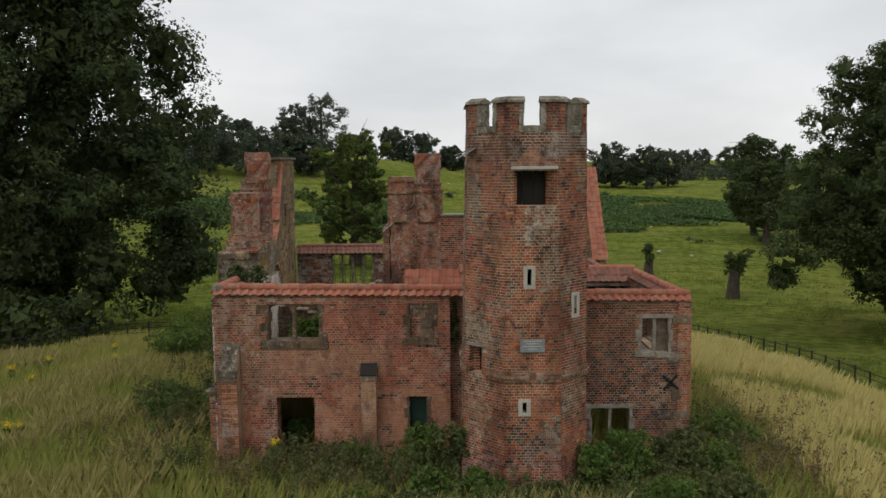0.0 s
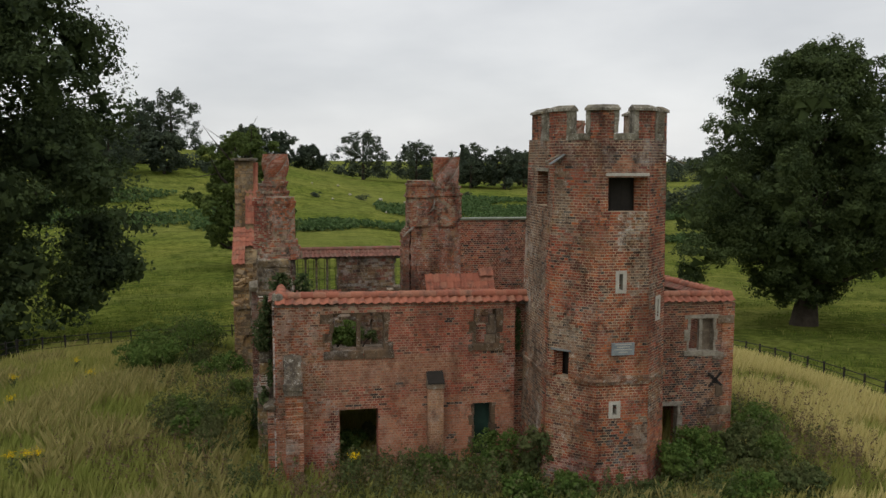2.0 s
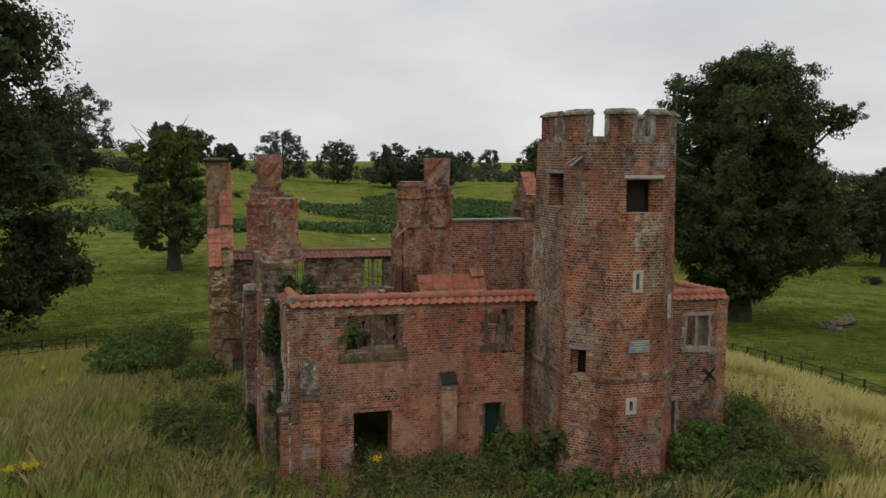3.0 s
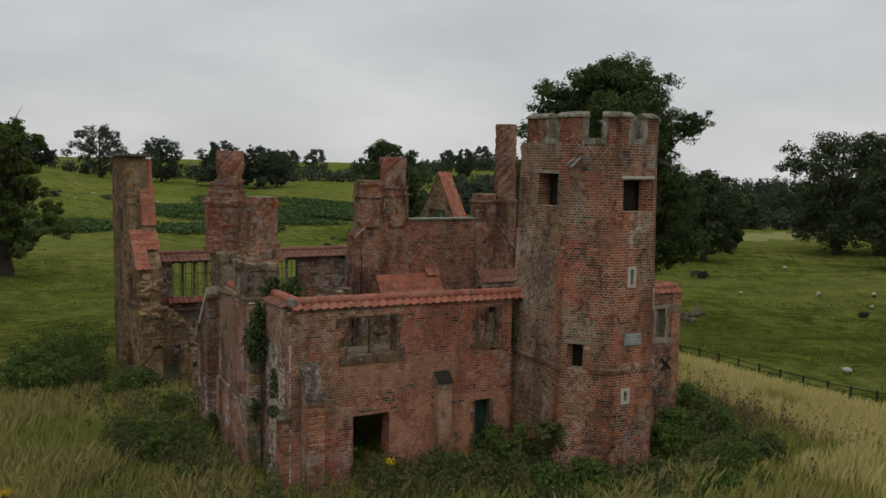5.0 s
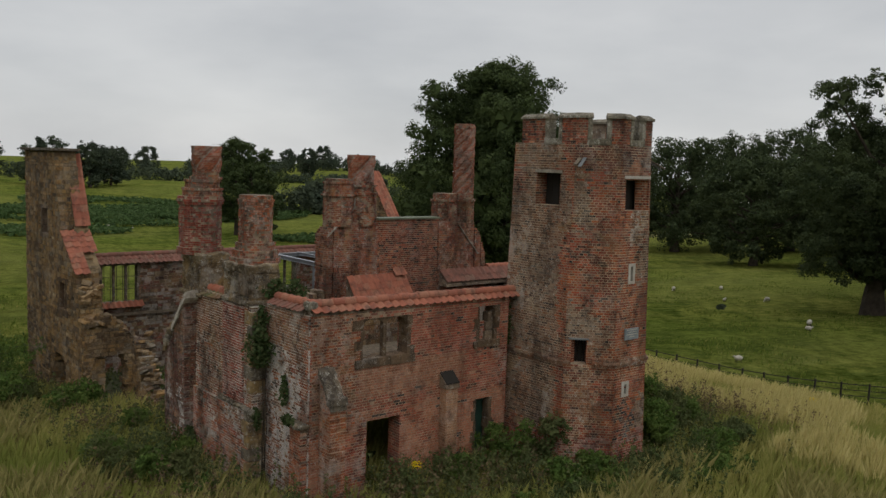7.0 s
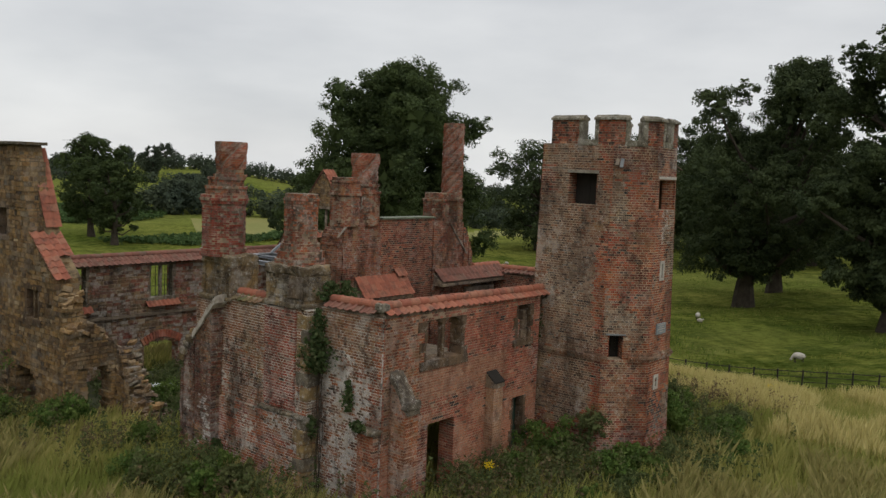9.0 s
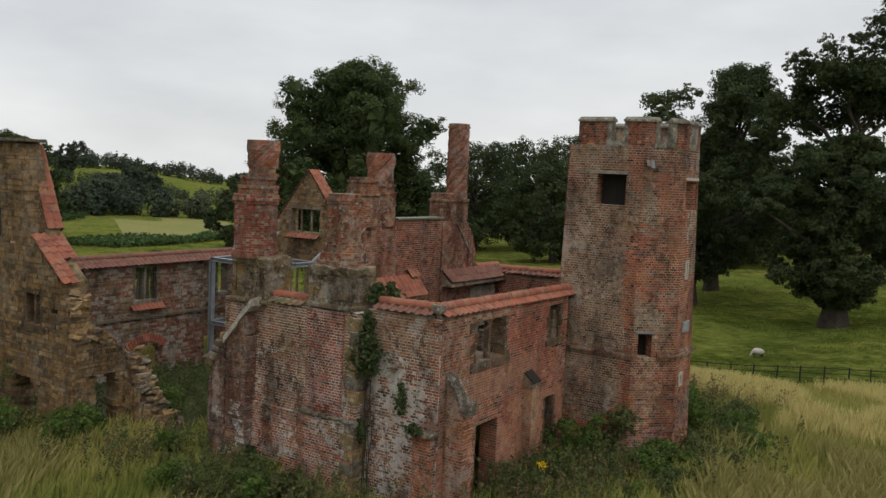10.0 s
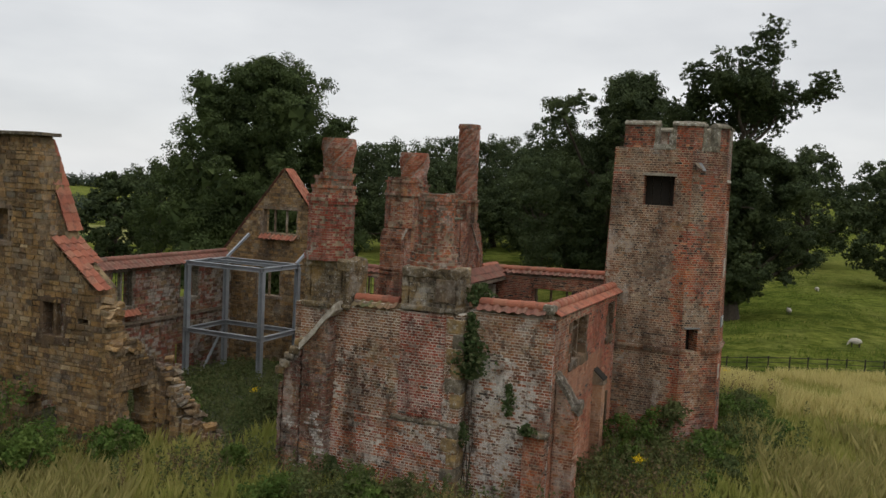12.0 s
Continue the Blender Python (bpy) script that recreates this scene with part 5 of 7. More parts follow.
wall("wall_spine_west", "low broken rubble cross wall", (0, 29.45, 0), X, SOUTH, -0.7, 4.1,
     profile([(-5.9, 3.3), (-4.5, 3.0), (-3.2, 3.5), (-2.4, 4.1), (-2.1, 4.1)]), 0.5, RUBBLE_STONE, MORTAR_DARK, piece="stone", course=0.14, ragged=0.08)
ch3 = thing("chimney_stack", (-1.1, 29.9, -0.6), "double brick chimney with a twisted stub and a lime roof scar", "chimney")
masonry(ch3, (0, 29.42, 0), X, Z, SOUTH, -0.7, 6.55, profile([(-2.2, 5.3), (-2.12, 5.95), (-1.85, 6.3), (-0.05, 6.3), (0.02, 5.1), (0.35, 4.7), (0.4, -0.7)]), 0.72, BRICK_STACK, MORTAR_DARK, ragged=0.04)
shaft(ch3, -1.45, 29.78, [(6.2, 7.2, 0.52), (7.2, 7.27, 0.58), (7.27, 7.34, 0.54), (7.34, 7.6, 0.5), (7.6, 7.67, 0.54), (7.67, 7.77, 0.47)], BRICK_STACK, 8, radians(22.5), pieces=3)
shaft(ch3, -0.52, 29.85, [(6.2, 7.25, 0.56), (7.25, 7.33, 0.6), (7.33, 7.5, 0.5), (7.5, 7.58, 0.54), (7.58, 7.7, 0.46)], BRICK_STACK, 8, radians(22.5), pieces=3)
twisted_shaft(ch3, -0.52, 29.85, 7.68, 8.58, (0.40, 0.42, 0.45, 0.44), BRICK_TWIST, 2.2, 4)


def fillet(parent, a, b, y, w=0.085):
    """A crumbling band of lime mortar, left by a lost roof."""
    a, b = Vector((a[0], y, a[1])), Vector((b[0], y, b[1]))
    d = (b - a).normalized()
    side = Vector((-d.z, 0, d.x))
    n, g = 14, Geo()
    rim = [(a.lerp(b, i / n), w * RNG.uniform(0.2, 0.6), w * RNG.uniform(0.2, 0.6)) for i in range(n + 1)]
    for p, up_, dn in rim:
        for off, yy in ((up_, 0.0), (up_ * 0.6, -0.03), (-dn * 0.6, -0.03), (-dn, 0.0)):
            g.v.append(tuple(p + side * off + Vector((0, yy, 0))))
    for i in range(n):
        for k in range(3):
            q = i * 4 + k
            g.f.append((q, q + 1, q + 5, q + 4))
    part("roof_scar", g, LIME, parent, "pale lime scar of a lost roof")


fillet(ch3, (-2.1, 5.85), (-1.0, 6.85), 29.42)
fillet(ch3, (-1.0, 6.85), (-0.98, 7.15), 29.5, 0.07)
red1 = thing("tile_pentice", (-0.2, 29.2, 4.0), "bright red clay tile strip over the cross wall", "roof tiles")
tile_slope(red1, (-1.35, 29.40, 4.52), (1.05, 29.40, 4.52), (0, -0.42, -0.52), 3, TERRACOTTA, 0.26)
tile_slope(red1, (0.55, 29.42, 4.70), (1.05, 29.42, 4.70), (0, -0.42, -0.52), 1, TERRACOTTA, 0.26)
g = Geo()
g.hexa([(-1.3, 28.9, 3.75), (1.0, 28.9, 3.75), (1.0, 29.46, 3.75), (-1.3, 29.46, 3.75), (-1.3, 28.95, 3.9), (1.0, 28.95, 3.9), (1.0, 29.46, 4.48), (-1.3, 29.46, 4.48)])
part("mortar_bed", g, MORTAR_DARK, red1)
ledge_w = wall("wall_ledge", "rubble ledge below the tile strip", (0, 28.95, 0), X, SOUTH, -0.7, 3.8, profile([(-2.0, 3.5), (-1.4, 3.85), (1.1, 3.85), (1.3, 3.2)]), 0.5, RUBBLE_STONE, MORTAR_DARK, piece="stone", course=0.15)
ch4 = thing("chimney_stack", (3.7, 29.9, -0.6), "tall spiral brick chimney beside a squat broken stack", "chimney")
masonry(ch4, (0, 29.40, 0), X, Z, SOUTH, -0.7, 6.3, profile([(2.6, 6.3), (4.35, 6.2), (4.7, 5.7), (4.95, 5.0), (5.0, -0.7)]), 1.0, BRICK_STACK, MORTAR_DARK, ragged=0.04)
shaft(ch4, 3.22, 29.85, [(6.2, 7.0, 0.50), (7.0, 7.08, 0.55), (7.08, 7.3, 0.46)], BRICK_STACK, 8, radians(22.5), pieces=3)
shaft(ch4, 4.12, 29.9, [(6.1, 7.0, 0.48), (7.0, 7.1, 0.52), (7.1, 7.3, 0.44)], BRICK_STACK, 8, radians(22.5), pieces=3)
twisted_shaft(ch4, 4.14, 29.9, 7.28, 9.74, (0.38, 0.375, 0.37), BRICK_TWIST, 2.6, 6, 0.08, 4)
shaft(ch4, 4.14, 29.9, [(9.72, 9.8, 0.42), (9.8, 9.88, 0.40)], BRICK_STACK, 8, radians(22.5), pieces=2)
fillet(ch4, (3.5, 6.2), (4.55, 5.05), 29.38)
wall_sp_e = wall("wall_spine_east", "limewashed cross wall under a tile lean-to", (0, 29.5, 0), X, SOUTH, -1.2, 4.1, profile([(4.9, 4.1), (6.7, 4.1)]), 0.4, RUBBLE_STONE, MORTAR_WEST, piece="stone", course=0.15)
part("limewash", block(4.5, 6.3, 29.3, 29.5, 2.2, 3.75, 0.02, 0.03), LIME, wall_sp_e, "patch of old lime render")
red2 = thing("tile_pentice", (4.6, 29.2, 4.0), "clay tile pentice against the east chimney", "roof tiles")
tile_slope(red2, (2.7, 29.42, 4.52), (6.6, 29.42, 4.50), (0, -0.42, -0.40), 2, TILE_OLD, 0.28)
ridge_run(red2, (5.1, 29.5, 4.5), (6.7, 29.5, 4.5), TERRACOTTA)
g = Geo()
g.hexa([(2.7, 28.95, 3.95), (6.6, 28.95, 3.95), (6.6, 29.5, 3.95), (2.7, 29.5, 3.95), (2.7, 28.97, 4.04), (6.6, 28.97, 4.04), (6.6, 29.5, 4.48), (2.7, 29.5, 4.48)])
part("mortar_bed", g, MORTAR_DARK, red2)

# ---- west gable ----
gable_open = [(36.72, 37.62, 2.76, 3.78), (35.86, 36.2, 3.2, 3.4), (38.95, 39.8, 5.3, 6.3), (37.1, 38.4, -2, 1.1, 0.4)]
wall_g = wall("wall_gable_west", "ruined ironstone gable with mullioned windows", (-8.15, 0, 0), Y, WEST, -2.0, 8.4,
              pierced(profile([(35.0, 2.6), (35.35, 3.5), (35.55, 4.1), (37.25, 5.45), (37.26, 5.8), (37.55, 6.6), (37.75, 7.5), (38.05, 8.4), (42.15, 8.4)]), gable_open), 0.75, IRONSTONE, MORTAR_EARTH, sides="oi", nearest=(35.7, 38.4, 1.5, 2.6), piece="stone", course=0.135, ragged=0.12)
part("cap_slab", block(-8.28, -7.3, 37.9, 42.25, 8.4, 8.5, 0.015, 0.01), STONE_GREY, wall_g, "dark flat stone cap")
stone_window("window_8", "two-light stone mullioned window in the gable", (-8.15, 36.72, 2.76), Y, WEST, 0.90, 1.02, 2, 0.2, 0.3, mat=STONE_BROWN, arched=True, mull=0.12)
stone_window("window_9", "small stone window high in the gable", (-8.15, 38.95, 5.3), Y, WEST, 0.85, 1.0, 1, 0.12, 0.25, mat=STONE)
verge = thing("tile_verge", (-7.6, 37.0, 4.5), "bright red clay tiles on the gable slope", "roof tiles")
sl = Vector((0, 37.18 - 38.35, 5.72 - 8.3))
tile_slope(verge, (-7.72, 38.35, 8.3), (-7.2, 38.35, 8.3), sl, 10, TERRACOTTA, 0.275)
sl2 = Vector((0, 35.6 - 37.3, 4.25 - 5.55))
tile_slope(verge, (-8.22, 37.3, 5.58), (-7.2, 37.3, 5.58), sl2, 4, TERRACOTTA, 0.28)
tile_slope(verge, (-8.22, 36.44, 4.93), (-7.72, 36.44, 4.93), sl2, 4, TERRACOTTA, 0.28)
g = Geo()
g.hexa([(-7.74, 37.15, 5.5), (-7.25, 37.15, 5.5), (-7.25, 38.6, 5.5), (-7.74, 38.6, 5.5), (-7.74, 38.3, 8.25), (-7.25, 38.3, 8.25), (-7.25, 38.6, 8.3), (-7.74, 38.6, 8.3)])
part("mortar_bed", g, MORTAR_EARTH, verge)
g = Geo()
g.hexa([(-8.14, 35.7, 4.0), (-7.25, 35.7, 4.0), (-7.25, 37.5, 4.0), (-8.14, 37.5, 4.0), (-8.14, 35.75, 4.25), (-7.25, 35.75, 4.25), (-7.25, 37.35, 5.5), (-8.14, 37.35, 5.5)])
part("slope_bed", g, MORTAR_EARTH, verge)
wall_gs = wall("wall_gable_south", "low ironstone wall with an arched opening", (0, 35.0, 0), X, SOUTH, -1.2, 2.85,
               pierced(profile([(-8.15, 2.8), (-7.1, 2.85), (-6.75, 2.3), (-6.3, 1.9), (-6.2, -1.2)]), [(-7.75, -6.75, -2, 1.5, 0.35)]), 0.6, IRONSTONE, MORTAR_EARTH, piece="stone", course=0.105, ragged=0.14)
rem = wall("wall_remnant", "tumbled brown rubble end of a broken wall", (-6.5, 0, 0), Y, WEST, -1.2, 2.3,
           profile([(32.6, -0.6), (33.1, 0.1), (33.6, 0.5), (34.0, 1.0), (34.5, 1.7), (34.98, 2.1)]), 0.5, IRONSTONE, MORTAR_DARK, piece="stone", course=0.13, ragged=0.12)


def rubble_stone(x, y, z, r, seed, parent, mat):
    bm = block(-r * RNG.uniform(0.7, 1.4), r, -r * RNG.uniform(0.6, 1.1), r * 0.8, -r * 0.45, r * RNG.uniform(0.2, 0.5), r * 0.12)
    for v in bm.verts:
        v.co += noise.noise_vector(v.co * 4 + Vector((seed, 0, 0))) * r * 0.35
    bm.transform(pose(x, y, z, RNG.uniform(-25, 25), RNG.uniform(-25, 25), RNG.uniform(0, 360)))
    part("loose_stone", bm, mat, parent)


for i in range(110):
    y = RNG.uniform(32.2, 35.0)
    z = max(ground_z(-6.3, y), (y - 33.05) * 1.1 + RNG.uniform(-0.3, 0.06))
    rubble_stone(-6.2 + RNG.uniform(-0.24, 0.34) * (1 if z > 0.3 else 1.8), y, z, RNG.uniform(0.06, 0.15), i, rem, (IRONSTONE, STONE, RUBBLE_STONE, IRONSTONE, STONE_GREY)[i % 5])
for i in range(26):
    y = RNG.uniform(35.0, 35.6)
    z = 2.55 + (y - 35.0) * 2.5 + RNG.uniform(-0.1, 0.1)
    rubble_stone(RNG.uniform(-8.1, -7.45), y, z, RNG.uniform(0.1, 0.2), 100 + i, wall_g, IRONSTONE)
for i in range(24):
    x = RNG.uniform(-7.3, -6.25)
    rubble_stone(x, 35.3 + RNG.uniform(-0.25, 0.25), 2.75 - (x + 7.3) * 0.85 + RNG.uniform(-0.05, 0.1), RNG.uniform(0.09, 0.18), 140 + i, wall_gs, IRONSTONE)

# ---- north wall and east gable ----
n_open = [(-5.65, -3.54, 1.95, 3.62), (-0.75, 0.40, 2.1, 3.58), (3.1, 4.3, 2.1, 3.6), (-0.99, 0.69, -3, 0.2, 0.3), (2.94, 3.6, -0.9, 0.12)]
wall_n = wall("wall_north", "long rubble wall with patches of red brick and plaster", (0, 42.5, 0), X, SOUTH, -3.0, 3.72,
              pierced(profile([(-7.4, 3.72), (6.6, 3.72)]), n_open), 0.5, masonry_material("patched_rubble", RUBBLE, 0.65, 0.6, 0.45, 0.1, (0.34, 0.085, 0.06), (0.5, 0.47, 0.42), 0.7), MORTAR_DARK, piece="stone", course=0.13)
tile_coping("coping_north", "weathered clay tile coping with a ridge", (-7.4, 42.75, 3.98), (6.4, 42.75, 3.98), SOUTH, TILE_OLD, TILE_OLD, spread=0.42, fall=0.26, rows=2)
stone_window("window_10", "four-light stone window with iron bars", (-5.65, 42.5, 1.95), X, SOUTH, 2.11, 1.65, 4, 0.12, 0.3, arched=True, bars=8, mull=0.11, mat=STONE_GREY)
stone_window("window_11", "two-light stone window with iron bars", (-0.75, 42.5, 2.1), X, SOUTH, 1.15, 1.48, 2, 0.12, 0.3, arched=True, bars=5, mull=0.11, mat=STONE_GREY)
stone_window("window_12", "two-light stone window", (3.1, 42.5, 2.1), X, SOUTH, 1.2, 1.5, 2, 0.12, 0.3, arched=True, mull=0.1, mat=STONE_GREY)
part("timber_band", block(-6.9, 6.5, 42.38, 42.49, 1.38, 1.5, 0.01, 0.01), OAK, wall_n, "weathered timber band")
for i, (a, b) in enumerate(((-5.8, -3.4), (-0.95, 0.6))):
    t_sill = thing("tile_sill", ((a + b) / 2, 42.4, 1.7), "red tile window sill", "sill")
    tile_slope(t_sill, (a, 42.5, 1.98), (b, 42.5, 1.98), (0, -0.25, -0.25), 1, TERRACOTTA)
for i in range(15):
    f = i / 14
    bm = block(-0.06, 0.06, -0.07, 0.1, -0.16, 0.16, 0.008, 0.006, i)
    bm.transform(pose(-1.05 + 1.8 * f, 42.5, 0.22 + 0.30 * math.sin(math.pi * f), 0, (f - 0.5) * 60, 0))
    part("arch_brick", bm, BRICK_SOUTH, wall_n)
sheet = thing("metal_sheet", (-3.0, 37.3, -0.9), "discarded pale metal sheet lying in the weeds", "metal sheet")
bm = bmesh.new()
bmesh.ops.create_grid(bm, x_segments=24, y_segments=2, size=0.5)
for v in bm.verts:
    v.co = Vector((v.co.x * 1.3, v.co.y * 0.8, 0.03 * math.sin(v.co.x * 38)))
bm.transform(pose(-3.0, 37.4, -0.45, 25, 8, 20))
part("sheet", bm, plain_material("galvanised_sheet", (0.55, 0.57, 0.58), (0.42, 0.44, 0.45), 4, 0.5, 0.3), sheet)
g2 = wall("wall_gable_east", "ironstone gable with a mullioned window and tile verge", (6.6, 0, 0), Y, WEST, -3.0, 7.9,
          pierced(profile([(36.4, 3.8), (39.75, 7.85), (43.1, 3.85)]), [(38.95, 40.85, 4.95, 6.1), (39.75, 41.1, 2.1, 3.45)]), 0.5, IRONSTONE, MORTAR_EARTH, piece="stone", course=0.13)
stone_window("window_13", "three-light stone window in the gable", (6.6, 38.95, 4.95), Y, WEST, 1.9, 1.15, 3, 0.14, 0.25, mull=0.07)
stone_window("window_14", "dark lower gable window", (6.6, 39.75, 2.1), Y, WEST, 1.35, 1.35, 2, 0.12, 0.25, mull=0.08)
g2v = thing("tile_verge", (6.8, 38.0, 5.8), "bright red clay tiles on the east gable slope", "roof tiles")
tile_slope(g2v, (6.52, 39.72, 7.92), (7.15, 39.72, 7.92), (0, -3.35, -4.05), 18, TERRACOTTA, 0.285)
tile_slope(g2v, (6.65, 39.78, 7.92), (7.15, 39.78, 7.92), (0, 3.35, -4.0), 18, TILE_OLD, 0.285)
tsl = thing("tile_sill", (6.5, 39.9, 4.8), "red tile window sill", "sill")
tile_slope(tsl, (6.6, 38.95, 4.93), (6.6, 40.85, 4.93), (-0.25, 0, -0.22), 1, TERRACOTTA)

# ---- steel propping frame in the yard ----
frame_ob = thing("propping_frame", (3.9, 39.8, -2.5), "galvanised steel propping frame in the yard", "steel frame")


def steel(name, p, q, w=0.1):
    p, q = Vector(p), Vector(q)
    d = (q - p).normalized()
    side = d.cross(Vector((0, 0, 1)) if abs(d.z) < 0.9 else Vector((0, 1, 0))).normalized()
    upv = side.cross(d)
    g = Geo()
    for a0, a1, b0, b1 in ((-w, w, -w, -w * 0.8), (-w, w, w * 0.8, w), (-w * 0.1, w * 0.1, -w * 0.8, w * 0.8)):
        pts = []
        for e in (p, q):
            for a, b in ((a0, b0), (a1, b0), (a1, b1), (a0, b1)):
                pts.append(tuple(e + side * a + upv * b))
        g.hexa(pts)
    part(name, g, STEEL, frame_ob)


for x in (2.62, 5.15):
    for y in (37.9, 41.65):
        steel("post", (x, y, -3.0), (x, y, 3.74))
for z in (0.98, 3.8):
    for y in (37.9, 41.65):
        steel("beam", (2.5, y, z), (5.3, y, z), 0.09)
    for x in (2.62, 5.15):
        steel("beam", (x, 37.8, z), (x, 41.75, z), 0.09)
steel("beam", (3.9, 37.8, 3.86), (3.9, 41.75, 3.86), 0.06)
for y in (37.95, 41.6):
    steel("brace", (5.1, y, 3.9), (6.4, y - 0.2, 4.9), 0.05)
steel("brace", (2.62, 41.65, -2.4), (5.15, 41.65, 0.9), 0.04)

lin = thing("stone_lintel", (TX, TY, 3.68), "pale weathered board over the tower window", "lintel")
for k, a, b, z in ((7, -0.58, -0.02, 3.67), (6, -0.8, 0.22, 8.21)):
    ang = radians(-90 + 45 * k)
    n_ = Vector((math.cos(ang), math.sin(ang), 0))
    u_ = Vector((-math.sin(ang), math.cos(ang), 0))
    m = Matrix((u_, -n_, Vector((0, 0, 1)))).transposed().to_4x4()
    m.translation = Vector((TX, TY, 0)) + n_ * flat_radius(z)
    bm = block(a, b, -0.03, 0.2, z, z + (0.05 if k == 7 else 0.09), 0.008, 0.004)
    bm.transform(m)
    part("lintel", bm, STONE_WORN if k == 6 else LEAD, lin)
# near-black panels added behind the openings, in place of the tower's dark interior
for k, a, b, z0, z1 in ((0, -0.5, 0.64, 7.2, 8.2), (6, -0.8, 0.22, 7.3, 8.25), (7, -0.56, -0.02, 2.9, 3.7)):
    ang = radians(-90 + 45 * k)
    n_ = Vector((math.cos(ang), math.sin(ang), 0))
    m = Matrix((Vector((-math.sin(ang), math.cos(ang), 0)), -n_, Vector((0, 0, 1)))).transposed().to_4x4()
    m.translation = Vector((TX, TY, 0)) + n_ * flat_radius(z1)
    for i in range(4):
        w = (b - a) / 4
        bm = block(a + w * i + 0.004, a + w * (i + 1) - 0.004, 0.44, 0.47, z0, z1, 0.003)
        bm.transform(m)
        part("board", bm, GLASSY_DARK, tower, "near-black panel for the unlit tower interior")

# ---- trees ----
def quad_mesh(name, quads, mat):
    """A mesh of loose faces, from an array n x corners x 3."""
    n, c = quads.shape[:2]
    me = bpy.data.meshes.new(name)
    me.vertices.add(c * n)
    me.vertices.foreach_set("co", quads.reshape(-1).astype(np.float32))
    me.loops.add(c * n)
    me.loops.foreach_set("vertex_index", np.arange(c * n, dtype=np.int32))
    me.polygons.add(n)
    me.polygons.foreach_set("loop_start", np.arange(0, c * n, c, dtype=np.int32))
    me.polygons.foreach_set("loop_total", np.full(n, c, dtype=np.int32))
    me.update(calc_edges=True)
    me.materials.append(mat)
    return me


def leaf_frame(rng, n, outward, flat, wild):
    d = rng.normal(size=(n, 3)) * wild + outward * flat
    d /= np.linalg.norm(d, axis=1, keepdims=True)
    a = np.cross(d, rng.normal(size=(n, 3)))
    a /= np.linalg.norm(a, axis=1, keepdims=True)
    return d, a, np.cross(d, a)


def leaf_quads(rng, points, outward, size, flat=0.5):
    """Leaf sprays: pointed quads at points, turned at random but facing out a little."""
    n = len(points)
    d, a, b = leaf_frame(rng, n, outward, flat, 1.0)
    s = size * rng.uniform(0.55, 1.25, (n, 1))
    k = rng.uniform(0.5, 0.85, (n, 1))
    return np.stack([points - a * s, points - b * s * k + d * s * 0.2, points + a * s, points + b * s * k - d * s * 0.15], axis=1)


def leaf_tips(rng, points, outward, size, wild=0.5):
    """Small three-cornered leaf sprays that lie along the skin of their clump."""
    n = len(points)
    d, a, b = leaf_frame(rng, n, outward, 1.0, wild)
    s = size * rng.uniform(0.55, 1.3, (n, 1))
    k = rng.uniform(0.5, 0.95, (n, 1))
    return np.stack([points + a * s * 1.15, points - a * s * 0.65 + b * s * k, points - a * s * 0.65 - b * s * k], axis=1)


def crown_points(rng, lobes, leaves, tufts=15):
    """Points and outward ways in the tufts that gather on the skin of each lobe (cx, cy, cz, r), more above than below."""
    lobes = np.array(lobes)
    m = len(lobes)
    share = lobes[:, 3] ** 2
    pick = rng.choice(m, leaves, p=share / share.sum())
    way = rng.normal(size=(m, tufts, 3))
    way[:, :, 2] = way[:, :, 2] * 0.9 + 0.2
    way /= np.linalg.norm(way, axis=2, keepdims=True)
    reach_ = rng.uniform(0.5, 1.02, (m, tufts, 1))
    wide = rng.uniform(0.2, 0.42, (m, tufts, 1))
    j = rng.integers(0, tufts, leaves)
    r = lobes[pick, 3:4]
    o = rng.normal(size=(leaves, 3))
    o /= np.linalg.norm(o, axis=1, keepdims=True)
    o *= rng.random((leaves, 1)) ** 0.45
    p = lobes[pick, :3] + way[pick, j] * reach_[pick, j] * r * np.array([1, 1, 0.85]) + o * wide[pick, j] * r * np.array([1.1, 1.1, 0.8])
    d = o * 0.9 + way[pick, j] * 0.35 + np.array([0, 0, 0.35])
    return p, d


